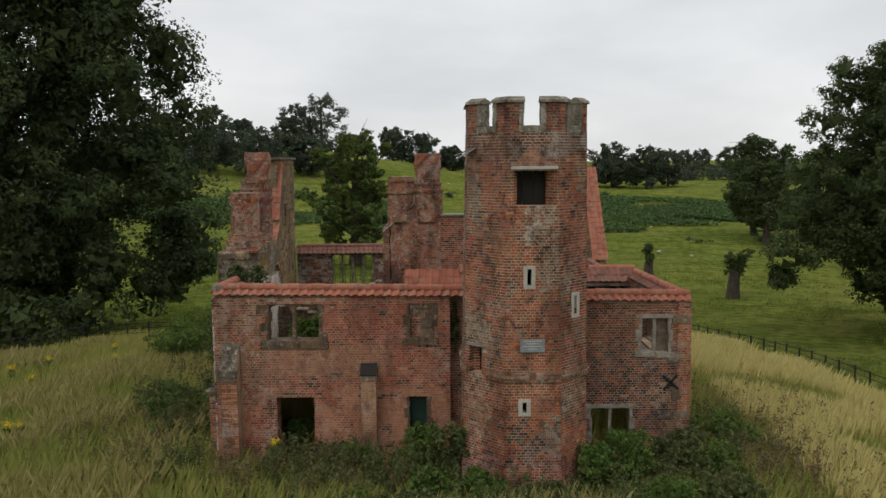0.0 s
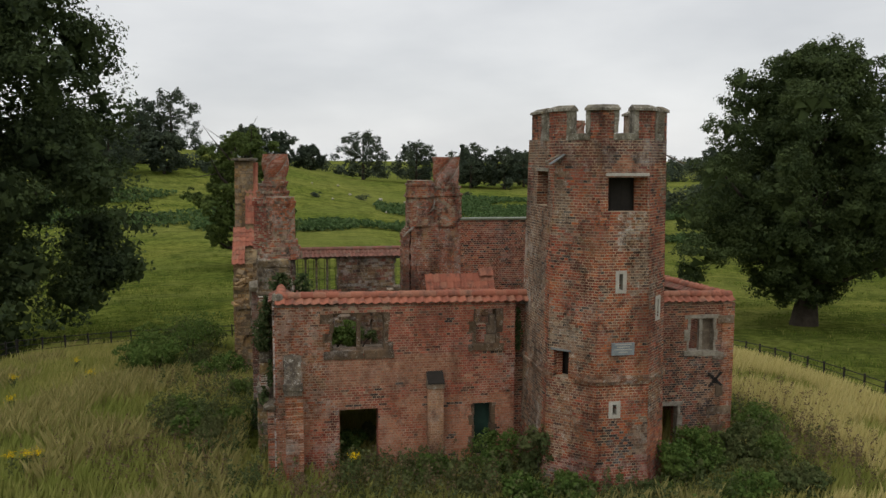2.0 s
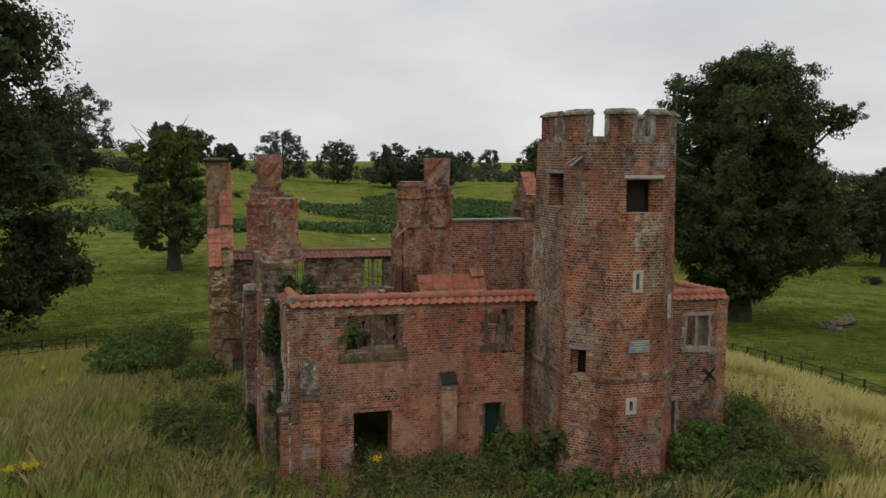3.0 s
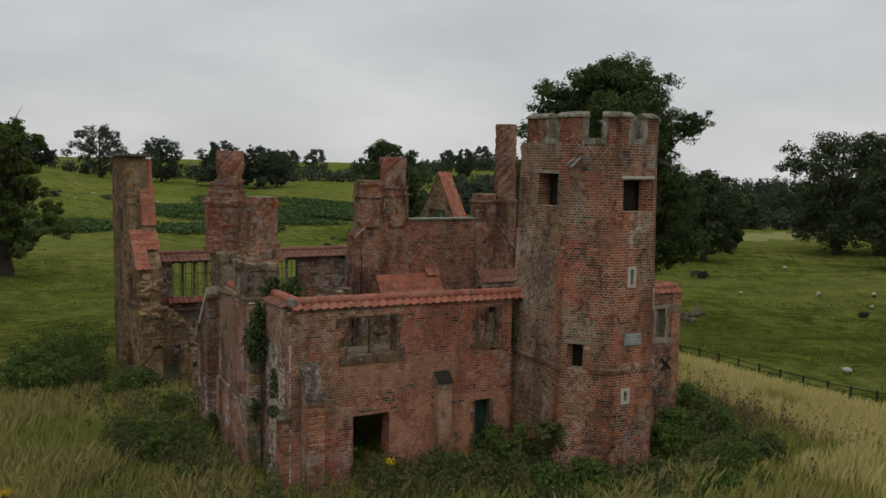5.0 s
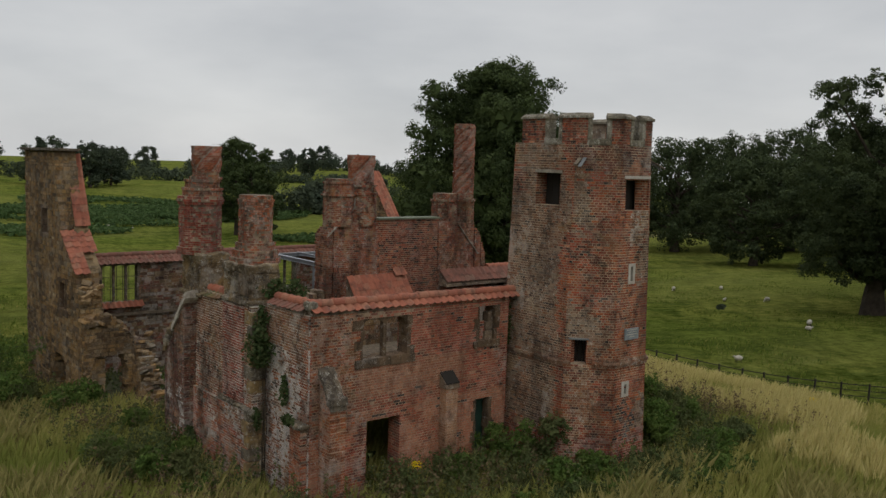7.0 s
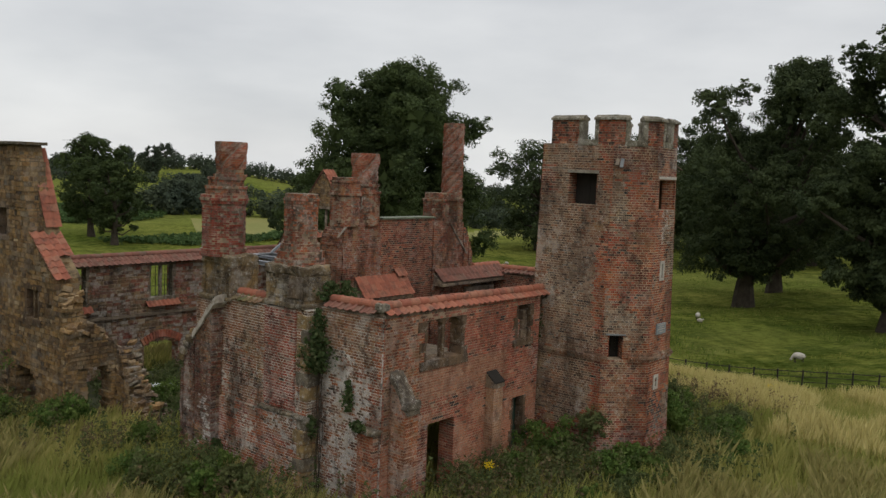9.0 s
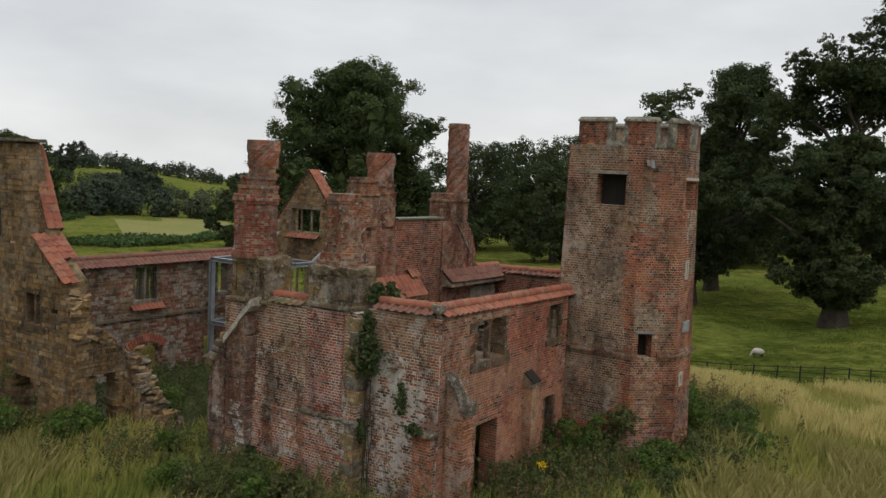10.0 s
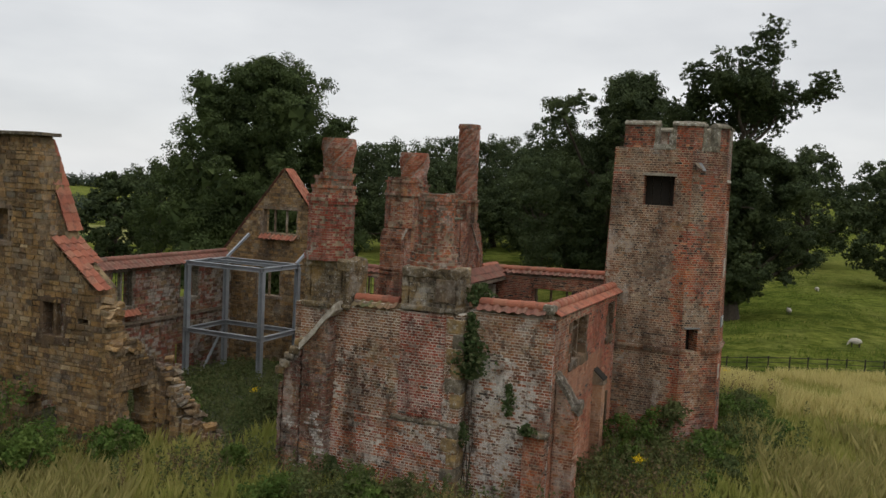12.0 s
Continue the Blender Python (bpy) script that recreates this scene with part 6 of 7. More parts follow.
def tree(name, label, x, y, height, radius, seed, leaves=9000, size=0.3, mat=None, low=0.14, dead=0, trunk=0.0, lobes=34, lean=(0, 0), top=1.0, group="", thin=False, skirt=2.6, fill=10, boughs=(), rough=0.72):
    rng = np.random.default_rng(seed)
    z = ground_z(x, y) - 0.15
    ob = thing(name, (x, y, z), label, "tree", group)
    cz = z + height * (0.5 + low / 2)
    half = height * (1 - low) / 2
    made = []
    for i in range(lobes):
        f = (i + 0.5) / lobes
        v = -1 + 2 * f
        wide = math.sqrt(max(0.0, 1 - abs(v) ** (skirt if v < 0 else 2.0 * top)))
        a = i * 2.399963 + rng.uniform(-0.5, 0.5)
        q = rng.uniform(0.3, 0.9) * (0.88 + rough * noise.noise(Vector((math.cos(a) * 1.5 + seed, math.sin(a) * 1.5, v * 2.2))))
        r = radius * rng.uniform(0.12, 0.27) * (0.75 if thin else 1.0)
        made.append((x + lean[0] * f + math.cos(a) * radius * wide * q, y + lean[1] * f + math.sin(a) * radius * wide * q, cz + v * (half - r * 0.7), r))
    made.extend((x + dx, y + dy, z + dz, r) for dx, dy, dz, r in boughs)
    p, d = crown_points(rng, made, leaves)
    q = leaf_tips(rng, p, d, size)
    # coarse sprays deep inside close the crown
    if fill:
        deep = np.repeat(np.array(made), fill, axis=0)
        o = rng.normal(size=(len(deep), 3))
        o *= (deep[:, 3:4] * 0.6 * rng.random((len(deep), 1)) ** 0.5) / np.linalg.norm(o, axis=1, keepdims=True)
        q = np.concatenate([q, leaf_tips(rng, deep[:, :3] + o, o, min(radius * 0.075, 0.34 if fill > 30 else 0.46), 1.0)])
    q[:, :, 2] = np.maximum(q[:, :, 2], z + height * low * 0.6)
    part("crown", quad_mesh("crown", q, mat or LEAF_OAK), None, ob)["kind"] = "stuff"
    tr = trunk or height * 0.032
    bole = [(x, y, z - 0.3), (x + 0.02 * height * rng.normal() * 0.3, y, z + height * 0.1), (x + lean[0] * 0.2, y + lean[1] * 0.2, z + height * 0.28), (x + lean[0] * 0.5, y + lean[1] * 0.5, z + height * 0.55), (x + lean[0] * 0.8, y + lean[1] * 0.8, z + height * 0.84)]
    part("trunk", tube(bole, [tr * 1.45, tr, tr * 0.82, tr * 0.45, tr * 0.1], 10), BARK, ob)
    for i, (lx, ly, lz, lr) in enumerate(made[:lobes:max(2, lobes // (22 if leaves > 20000 else 8))]):
        f = min(0.75, max(0.16, (lz - z) / height * 0.62))
        s = Vector((x + lean[0] * f, y + lean[1] * f, z + height * f))
        e = Vector((lx, ly, lz))
        m = s.lerp(e, 0.5) + Vector((rng.normal() * 0.4, rng.normal() * 0.4, -0.04 * height + 0.3 * rng.normal()))
        part("limb", tube([s, s.lerp(m, 0.6), m, m.lerp(e, 0.6), e], [tr * 0.36, tr * 0.28, tr * 0.2, tr * 0.12, tr * 0.04], 6), BARK, ob)
    for i in range(dead):
        a = rng.uniform(0, 6.28)
        s = Vector((x + lean[0] * 0.8, y + lean[1] * 0.8, z + height * rng.uniform(0.55, 0.8)))
        pts, dirv = [s], Vector((math.cos(a), math.sin(a), rng.uniform(0.15, 0.7))).normalized()
        for k in range(5):
            dirv = (dirv + Vector((rng.normal() * 0.3, rng.normal() * 0.3, rng.normal() * 0.3))).normalized()
            pts.append(pts[-1] + dirv * radius * 0.17)
        part("dead_limb", tube(pts, [tr * 0.22, tr * 0.17, tr * 0.12, tr * 0.08, tr * 0.05, tr * 0.02], 5), BARK, ob, "bare grey dead limb")
    return ob


tree("oak_tree", "huge dark oak overhanging the paddock corner", -28.8, 54.0, 33.0, 14.1, 11, 270000, 0.13, LEAF_SHADE, 0.03, lobes=260, trunk=1.3, skirt=8, top=1.9, fill=130, rough=0.45,
     boughs=((10.2, -1, 3.4, 2.4), (8.5, -7, 3.0, 2.4), (6.5, -10, 2.9, 2.6), (3, -12, 3.0, 2.6), (-2, -13, 3.0, 2.6), (10.8, 1, 6, 2.5), (9.0, -5, 6, 2.7), (13.6, -0.5, 5.0, 1.4), (12.3, 0, 4.6, 1.5), (11.2, 0.5, 4.4, 2.2), (10.6, 2, 3.2, 2.2), (11.3, 1.5, 7.5, 2.2), (11.3, 2.5, 10, 2.6), (11.7, 2.8, 14, 2.6), (9.5, -2, 12, 2.8), (11.0, 2.5, 18, 2.7), (9.0, -1, 20, 2.8), (10, 2, 23, 2.8), (8.0, -2, 25, 2.8), (8.5, 1, 28, 2.8), (4, -9, 6, 2.8), (0, -11, 7, 3.0)))
tree("oak_tree", "broad rounded oak standing alone in the pasture", 35.0, 61.5, 22.8, 10.6, 5, 210000, 0.115, LEAF_OAK, 0.07, fill=30, rough=0.32, lobes=135, trunk=0.85,
     boughs=((-10.2, -2, 6.5, 2.2), (-9.5, 1, 9, 2.2), (-9.3, -3, 12, 2.0), (-10.4, -1, 4.6, 1.6), (-3, 9.8, 9, 2.2), (-1, 10.5, 6.5, 2.2)))
stag = tree("oak_tree", "tall stag-headed oak with bare upper limbs", 55.7, 24.7, 16.8, 7.6, 3, 120000, 0.125, LEAF_DARK, 0.09, 2, 1.0, lobes=100, skirt=4, fill=40, top=1.6)
tree("oak_tree", "broad dark oak beside the stag-headed tree", 66.0, 40.8, 25.5, 11.2, 8, 140000, 0.135, LEAF_DARK, 0.09, 0, 0.9, lobes=84, fill=16, rough=0.95, lean=(1.2, -4.5))
tree("oak_tree", "dark oak behind the broad one", 82.0, 43.0, 20.0, 9.0, 28, 40000, 0.19, LEAF_DARK, 0.09, 0, 0.8, lobes=60, fill=16)
tree("oak_tree", "half-dead parkland oak with bare top twigs", -11.2, 108.5, 17.5, 8.8, 14, 60000, 0.15, LEAF_PALE, 0.12, 5, 0.8, lobes=56, thin=True, skirt=4, fill=4, rough=0.9)
tree("oak_tree", "spreading tree below the bracken slope", 61.5, 166.0, 20.0, 9.0, 21, 36000, 0.2, LEAF_OAK, 0.14, 2, 0.6, lobes=60, skirt=4)
tree("oak_tree", "smaller oak beside the spreading tree", 58.5, 152.0, 15.5, 6.6, 22, 26000, 0.18, LEAF_OAK, 0.14, 1, 0.6, lobes=40, skirt=4)


def stag_top():
    """The open leafy head of the tall oak: forking limbs with small tufts along their ends."""
    rng = np.random.default_rng(41)
    x, y = 55.7, 24.7
    z = ground_z(x, y)
    tufts, tubes = [], []

    def fork(s, d, length, r, depth):
        pts, radii = [s], [r]
        for k in range(4):
            d = (d + Vector(rng.normal(size=3) * 0.2) + Vector((0, 0, 0.05))).normalized()
            pts.append(pts[-1] + d * length / 4)
            radii.append(r * (1 - 0.15 * (k + 1)))
            if depth < 2:
                for _ in range(3 if depth else 5):
                    o = rng.normal(size=3) * np.array([0.55, 0.55, 0.4])
                    tufts.append((*(np.array(pts[-1]) + o), rng.uniform(0.4, 0.75)))
        tubes.append((depth, tube(pts, radii, 6)))
        if depth:
            for _ in range(3):
                o = Vector(rng.normal(size=3) * 0.75)
                fork(pts[-1 - int(rng.integers(0, 2))], (d + o).normalized(), length * rng.uniform(0.6, 0.85), r * 0.45, depth - 1)

    fork(Vector((x, y, z + 11)), Vector((0.3, 0.25, 0.92)), 6.2, 0.42, 3)
    fork(Vector((x, y, z + 13)), Vector((0.2, -0.15, 1.0)).normalized(), 4.6, 0.3, 2)
    fork(Vector((x, y, z + 14)), Vector((0.25, 0.6, 0.85)).normalized(), 4.6, 0.3, 2)
    fork(Vector((x, y, z + 15)), Vector((0.5, 0.2, 1)).normalized(), 4.5, 0.3, 2)
    for depth, g in tubes:
        if depth:
            part("limb", g, BARK, stag)
    part("twig_spray", merge([g for depth, g in tubes if depth == 0]), BARK, stag)["kind"] = "stuff"
    p, d = crown_points(rng, tufts, 80000, 6)
    part("upper_crown", quad_mesh("upper_crown", leaf_tips(rng, p, d, 0.115, 0.7), LEAF_DARK), None, stag)["kind"] = "stuff"


stag_top()

# woods and hill trees far off: (x, y, height, radius)
FAR = [(-50, 353, 25, 11), (-60, 350, 20, 9), (-53, 297, 13, 6), (-68, 292, 12, 5), (-83, 309, 17, 8), (-51, 234, 15, 10), (-66, 240, 14, 9), (-38, 240, 12, 7), (-19, 330, 14, 8), (-8, 335, 14, 8), (4, 340, 11, 7),
       (24, 330, 20, 10.5), (43, 318, 17, 9), (59, 294, 17, 9), (70, 290, 16, 8), (80, 300, 14, 7), (165, 577, 16, 9), (176, 574, 17, 8), (192, 567, 18, 9), (276, 529, 15, 8), (297, 517, 17, 9), (240, 540, 13, 9),
       (103, 128, 11, 7), (113, 121, 9, 5), (122, 136, 10, 6), (183, 190, 11, 11), (205, 185, 12, 11), (225, 200, 12, 11), (245, 209, 11, 12), (265, 190, 12, 11), (104, 204, 9, 8), (118, 215, 9, 9),
       (68, 111, 15, 5.6), (88, 121, 17, 8), (95, 108, 16, 8), (125, 19, 20, 9), (135, 30, 19, 9), (95, 8, 17, 8), (110, -4, 18, 8), (195, 8, 12, 3), (198, 369, 15, 6), (155, 262, 11, 7), (140, 250, 8, 6), (170, 275, 9, 7),
       (144, 104, 25, 12), (150, 94, 26, 12), (153, 84, 25, 12), (146, 72, 24, 11), (130, 108, 24, 11), (118, 62, 20, 9), (128, 52, 20, 9), (160, 60, 24, 12), (112, 80, 19, 9), (60, 300, 13, 9)]
# the far ones take the leaf colour with haze mixed in
for i, (x, y, h, r) in enumerate(FAR):
    far_off = math.hypot(x, y) > 210
    wood = x > 110 and 50 < y < 112
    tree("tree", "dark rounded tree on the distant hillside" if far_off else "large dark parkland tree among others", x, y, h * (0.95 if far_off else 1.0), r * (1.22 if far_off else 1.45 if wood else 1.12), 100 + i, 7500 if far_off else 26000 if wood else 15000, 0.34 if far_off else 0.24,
         LEAF_HAZED if far_off else LEAF_DARK, 0.02 if far_off or wood else 0.07, 0, skirt=7 if far_off else 5, lobes=40 if far_off else 52, group="distant trees" if far_off else "parkland trees", top=1.1, fill=60 if wood else 24, rough=0.4)


def hedge_line(points, height, seed, per=150, size=0.5):
    rng = np.random.default_rng(seed)
    out, dirs = [], []
    for (x0, y0), (x1, y1) in zip(points, points[1:]):
        n = int(math.hypot(x1 - x0, y1 - y0) / 2.6)
        for k in range(n):
            f = k / n
            x, y = x0 + (x1 - x0) * f + rng.normal() * 1.5, y0 + (y1 - y0) * f + rng.normal() * 1.5
            h = height * rng.uniform(0.75, 1.1) * (0.85 + 0.5 * noise.noise(Vector((x * 0.05, y * 0.05, seed))))
            z = ground_z(x, y)
            d = rng.normal(size=(per, 3))
            d /= np.linalg.norm(d, axis=1, keepdims=True)
            out.append(np.array([x, y, z + h * 0.45]) + d * np.array([2.8, 2.8, h * 0.55]) * rng.uniform(0.6, 1.0, (per, 1)))
            dirs.append(d + np.array([0, 0, 0.4]))
    p, d = np.concatenate(out), np.concatenate(dirs)
    ob = part("hedgerow", quad_mesh("hedgerow", leaf_tips(rng, p, d, size), LEAF_HAZED), None)
    tagged(ob, "long dark hedgerow and copse on far hills", "hedge", kind="stuff")


hedge_line([(-140, 330), (-60, 372), (20, 380), (110, 360), (180, 330), (250, 260)], 7, 51)
hedge_line([(90, 420), (200, 420), (300, 340), (380, 240), (400, 120), (330, 20)], 9, 52, 150, 0.6)
hedge_line([(-110, 250), (-60, 262), (-20, 250)], 5, 53)
hedge_line([(88, 206), (150, 180), (205, 156), (270, 130)], 8, 54, 300)
hedge_line([(240, 620), (400, 560), (520, 400), (600, 200), (560, 0)], 12, 55, 120, 0.8)


def bracken_patch(centres, seed, name="bracken"):
    """Waist-high fern beds on the slope."""
    rng = np.random.default_rng(seed)
    out = []
    for cx, cy, rx, ry, n in centres:
        a, r = rng.uniform(0, 6.283, n), np.sqrt(rng.random(n))
        x, y = cx + np.cos(a) * r * rx, cy + np.sin(a) * r * ry
        keep = np.array([noise.noise(Vector((p * 0.05, q * 0.05, 3))) > -0.25 for p, q in zip(x, y)])
        x, y = x[keep], y[keep]
        z = np.array([ground_z(p, q) for p, q in zip(x, y)]) + rng.uniform(0.2, 1.0, len(x))
        out.append(np.stack([x, y, z], 1))
    p = np.concatenate(out)
    d = np.tile(np.array([[0, 0, 1.0]]), (len(p), 1))
    ob = part(name, quad_mesh(name, leaf_quads(rng, p, d, 0.42, 1.5), BRACKEN), None)
    tagged(ob, "dark green bracken beds on the slope", "bracken", kind="stuff")


bracken_patch([(50, 215, 34, 34, 18000), (74, 206, 26, 20, 14000), (-40, 190, 36, 22, 10000), (-8, 165, 16, 8, 3000), (20, 172, 22, 8, 3600), (74, 152, 30, 7, 6000)], 61)

# ---- paddock growth ----
FENCE_EAST = [(14.5, 51), (16.6, 43), (17.6, 34), (19.3, 24.5), (21.8, 18.5), (25, 13), (30, 5)]
FENCE_NORTH = [(14.5, 51), (4, 49.5), (-8, 47.6), (-14, 46), (-18.5, 42.5)]
FENCE_WEST = [(-18.5, 42.5), (-19.5, 36), (-22.5, 28), (-29, 17)]


def in_paddock(x, y):
    def along(line):
        return np.interp(y, [q for _, q in reversed(line)], [p for p, _ in reversed(line)])
    return (x < along(FENCE_EAST) - 1.2) & (x > along(FENCE_WEST) + 0.2) & (y < 47.5)


def on_walls(x, y, pad=0.1):
    s = (np.abs(x - 0.3) < 6.9 + pad) & (y > 23.1 - pad) & (y < 43.1)
    yard = (x > -6.3) & (x < 6.2) & (y > 30.2) & (y < 42.3)
    room = (x > -5.9) & (x < 6.4) & (y > 23.9) & (y < 29.0)
    t = np.hypot(x - TX, y - TY) < 1.85
    gab = (x > -8.3 - pad) & (x < -6.5) & (y > 34.9 - pad) & (y < 42.4)
    w2 = (x > -7.3 - pad) & (x < -6.2) & (y > 25) & (y < 30.4)
    return (s & ~yard & ~room) | t | gab | w2


def heights(x, y):
    return np.array([ground_z(p, q) for p, q in zip(x, y)])


def blades(name, label, x, y, tall, width, mat, seed, bend=0.35, heads=0.0):
    """Grass stalks: a bent, pointed blade each, some heavy-headed."""
    rng = np.random.default_rng(seed)
    n = len(x)
    z = heights(x, y)
    h = tall * rng.uniform(0.55, 1.25, n)
    a = rng.uniform(0, 6.283, n)
    lean = rng.uniform(0.05, bend, n) * h
    wind = np.stack([np.cos(a) * lean + 0.08 * h, np.sin(a) * lean], 1)
    b = rng.uniform(0, 6.283, n)
    side = np.stack([np.cos(b), np.sin(b), np.zeros(n)], 1) * (width * rng.uniform(0.6, 1.4, n))[:, None]
    p0 = np.stack([x, y, z - 0.05], 1)
    p1 = np.stack([x + wind[:, 0] * 0.35, y + wind[:, 1] * 0.35, z + h * 0.6], 1)
    p2 = np.stack([x + wind[:, 0], y + wind[:, 1], z + h], 1)
    up = np.where(rng.random(n) < heads, 0.5, 0.0)[:, None]
    wide = np.where(up > 0, 1.5, 1.0)
    p1 = p1 + (p2 - p1) * up
    q = np.stack([p0 - side * 0.5, p1 + side * wide, p2], 1)
    me = quad_mesh(name, q, mat)
    ob = new(name, me)
    return tagged(ob, label, "grass", kind="stuff")


def scatter(rng, n, x0, x1, y0, y1):
    return rng.uniform(x0, x1, n), rng.uniform(y0, y1, n)


def field(seed, n, x0, x1, y0, y1, clump=0.0, scale=0.5, threshold=0.0):
    rng = np.random.default_rng(seed)
    x, y = scatter(rng, n, x0, x1, y0, y1)
    if clump:
        x, y = x + np.sin(x * 7.1 + y * 3.3) * clump, y + np.sin(y * 6.3 - x * 2.7) * clump
    # the sward thins out away from the house
    k = in_paddock(x, y) & ~on_walls(x, y) & (rng.random(n) < np.clip((y - 1.0 + 3 * np.sin(x * 0.7)) / 11.0, 0.0, 1.0))
    x, y = x[k], y[k]
    k = ~((x > -8.2) & (x < 6.4) & (y > 30) & (y < 42.6) & (y > 35.5 - (x > -6.2) * 3))
    x, y = x[k], y[k]
    if threshold:
        m = np.array([noise.noise(Vector((p * scale, q * scale, seed * 3.1))) > threshold for p, q in zip(x, y)])
        x, y = x[m], y[m]
    return x, y


def near_house(x, y, pad):
    return (np.abs(x - 0.4) < 7.0 + pad) & (y > 20.5 - pad * 0.9) & (y < 44)


gx, gy = field(1, 600000, -30, 28, 0, 47.5, 0.12)
blades("meadow_grass", "tall seeding meadow grass, olive and straw", gx, gy, 0.66, 0.008, GRASS_DRY, 71, 0.4, 0.3)
gx, gy = field(2, 330000, 6.5, 28, 1, 47.5, 0.1, 0.22, -0.1)
k = ~near_house(gx, gy, 2.2)
blades("straw_grass", "dry golden straw grass beside the railings", gx[k], gy[k], 0.88, 0.007, GRASS_STRAW, 72, 0.32, 0.6)
gx, gy = field(3, 340000, -30, 5, 2, 45, 0.14, 0.3, 0.18)
k = ~near_house(gx, gy, 1.0)
blades("straw_tussocks", "pale bleached grass tussocks", gx[k], gy[k], 0.85, 0.007, GRASS_OLIVE, 73, 0.55, 0.35)


def bush(x, y, h, r, seed, mat=None, leaves=1400, size=0.085, name="bush", label="leafy green elder bush against the ruin", z=None, stems=True, category="bush"):
    rng = np.random.default_rng(seed)
    z = ground_z(x, y) if z is None else z
    ob = thing(name, (x, y, z), label, category)
    lobes = []
    for i in range(9):
        a = rng.uniform(0, 6.283)
        q = rng.uniform(0.1, 0.72) * r
        lr = r * rng.uniform(0.3, 0.5)
        lobes.append((x + math.cos(a) * q, y + math.sin(a) * q, z + rng.uniform(0.25, 1.0) * max(0.1, h - lr), lr))
    p, d = crown_points(rng, lobes, leaves * 2, 22)
    p[:, 2] = np.maximum(p[:, 2], z + 0.02)
    part("foliage", quad_mesh("foliage", leaf_tips(rng, p, d, size * 0.72, 0.7), mat or LEAF_BUSH), None, ob)["kind"] = "stuff"
    if stems:
        part("stem", merge([tube([(x, y, z - 0.1), ((x + lx) / 2, (y + ly) / 2, z + (lz - z) * 0.6), (lx, ly, lz)], [0.03, 0.02, 0.01], 5) for lx, ly, lz, lr in lobes[:5]]), BARK, ob)["kind"] = "stuff"
    return ob


BUSHES = [(-9.5, 27.6, 1.5, 1.25), (-8.7, 26.6, 1.1, 1.0), (-0.7, 22.3, 1.6, 0.9), (0.35, 21.5, 2.0, 1.0), (-2.3, 21.9, 1.1, 0.8), (1.0, 20.0, 1.0, 0.8), (2.4, 19.7, 0.8, 0.8), (3.9, 20.5, 1.5, 0.9),
          (4.7, 21.2, 1.7, 1.0), (6.0, 21.6, 1.6, 1.0), (7.6, 21.6, 1.2, 1.0), (8.2, 23.8, 1.3, 1.1), (-1.4, 20.8, 1.0, 0.9), (0.0, 20.3, 1.0, 0.9), (5.4, 19.8, 1.1, 1.0), (6.8, 20.0, 0.9, 1.0),
          (-10.2, 38.2, 2.5, 1.8), (-11.6, 37.4, 2.1, 1.5), (-9.6, 36.2, 1.4, 1.0), (-11.2, 34.8, 1.9, 1.5), (-11.9, 35.9, 1.4, 1.2), (-10.4, 40.5, 2.2, 1.7), (-9.2, 28.9, 1.2, 1.0), (-8.6, 34.0, 1.2, 1.0), (-2.5, 33.6, 1.3, 1.2), (-0.6, 33.2, 1.7, 1.3), (-4.4, 35.8, 0.8, 1.0), (1.2, 35.0, 1.2, 1.1),
          (-8.0, 31.3, 0.9, 0.8), (-8.3, 24.6, 0.7, 0.8)]
BUSHES += [(2.2, 18.9, 0.7, 1.0), (3.6, 18.6, 0.8, 1.0), (0.4, 19.2, 0.7, 1.0), (-1.0, 19.6, 0.7, 0.9), (5.0, 18.7, 0.7, 1.0), (-2.4, 20.2, 0.6, 0.8), (-8.4, 26.0, 1.2, 0.9), (-7.9, 27.4, 0.9, 0.8), (-4.3, 24.6, 0.9, 0.7), (-3.6, 25.2, 0.8, 0.6)]
for i, (x, y, h, r) in enumerate(BUSHES):
    bush(x, y, h + 0.25, r, 300 + i, LEAF_BUSH if i % 3 else LEAF_NETTLE, 1900, 0.075 if i % 2 else 0.06)

def weeds(name, label, spots, tall, n, mat, seed, leaf=0.05):
    """Upright leafy stems: nettles, docks and willowherb."""
    rng = np.random.default_rng(seed)
    pts, dirs = [], []
    for cx, cy, rr, count in spots:
        for _ in range(count):
            x, y = cx + rng.normal() * rr, cy + rng.normal() * rr
            if on_walls(np.array([x]), np.array([y]), 0.0)[0]:
                continue
            z, h = ground_z(x, y), tall * rng.uniform(0.6, 1.25)
            k = rng.random(n)
            a = rng.uniform(0, 6.283, n)
            w = 0.13 * (1.1 - k * 0.7)
            pts.append(np.stack([x + np.cos(a) * w, y + np.sin(a) * w, z + 0.1 + k * h], 1))
            dirs.append(np.stack([np.cos(a), np.sin(a), np.full(n, 0.8)], 1))
    p, d = np.concatenate(pts), np.concatenate(dirs)
    ob = part(name, quad_mesh(name, leaf_tips(rng, p, d, leaf * 0.9, 0.8), mat), None)
    tagged(ob, label, "weeds", kind="stuff")


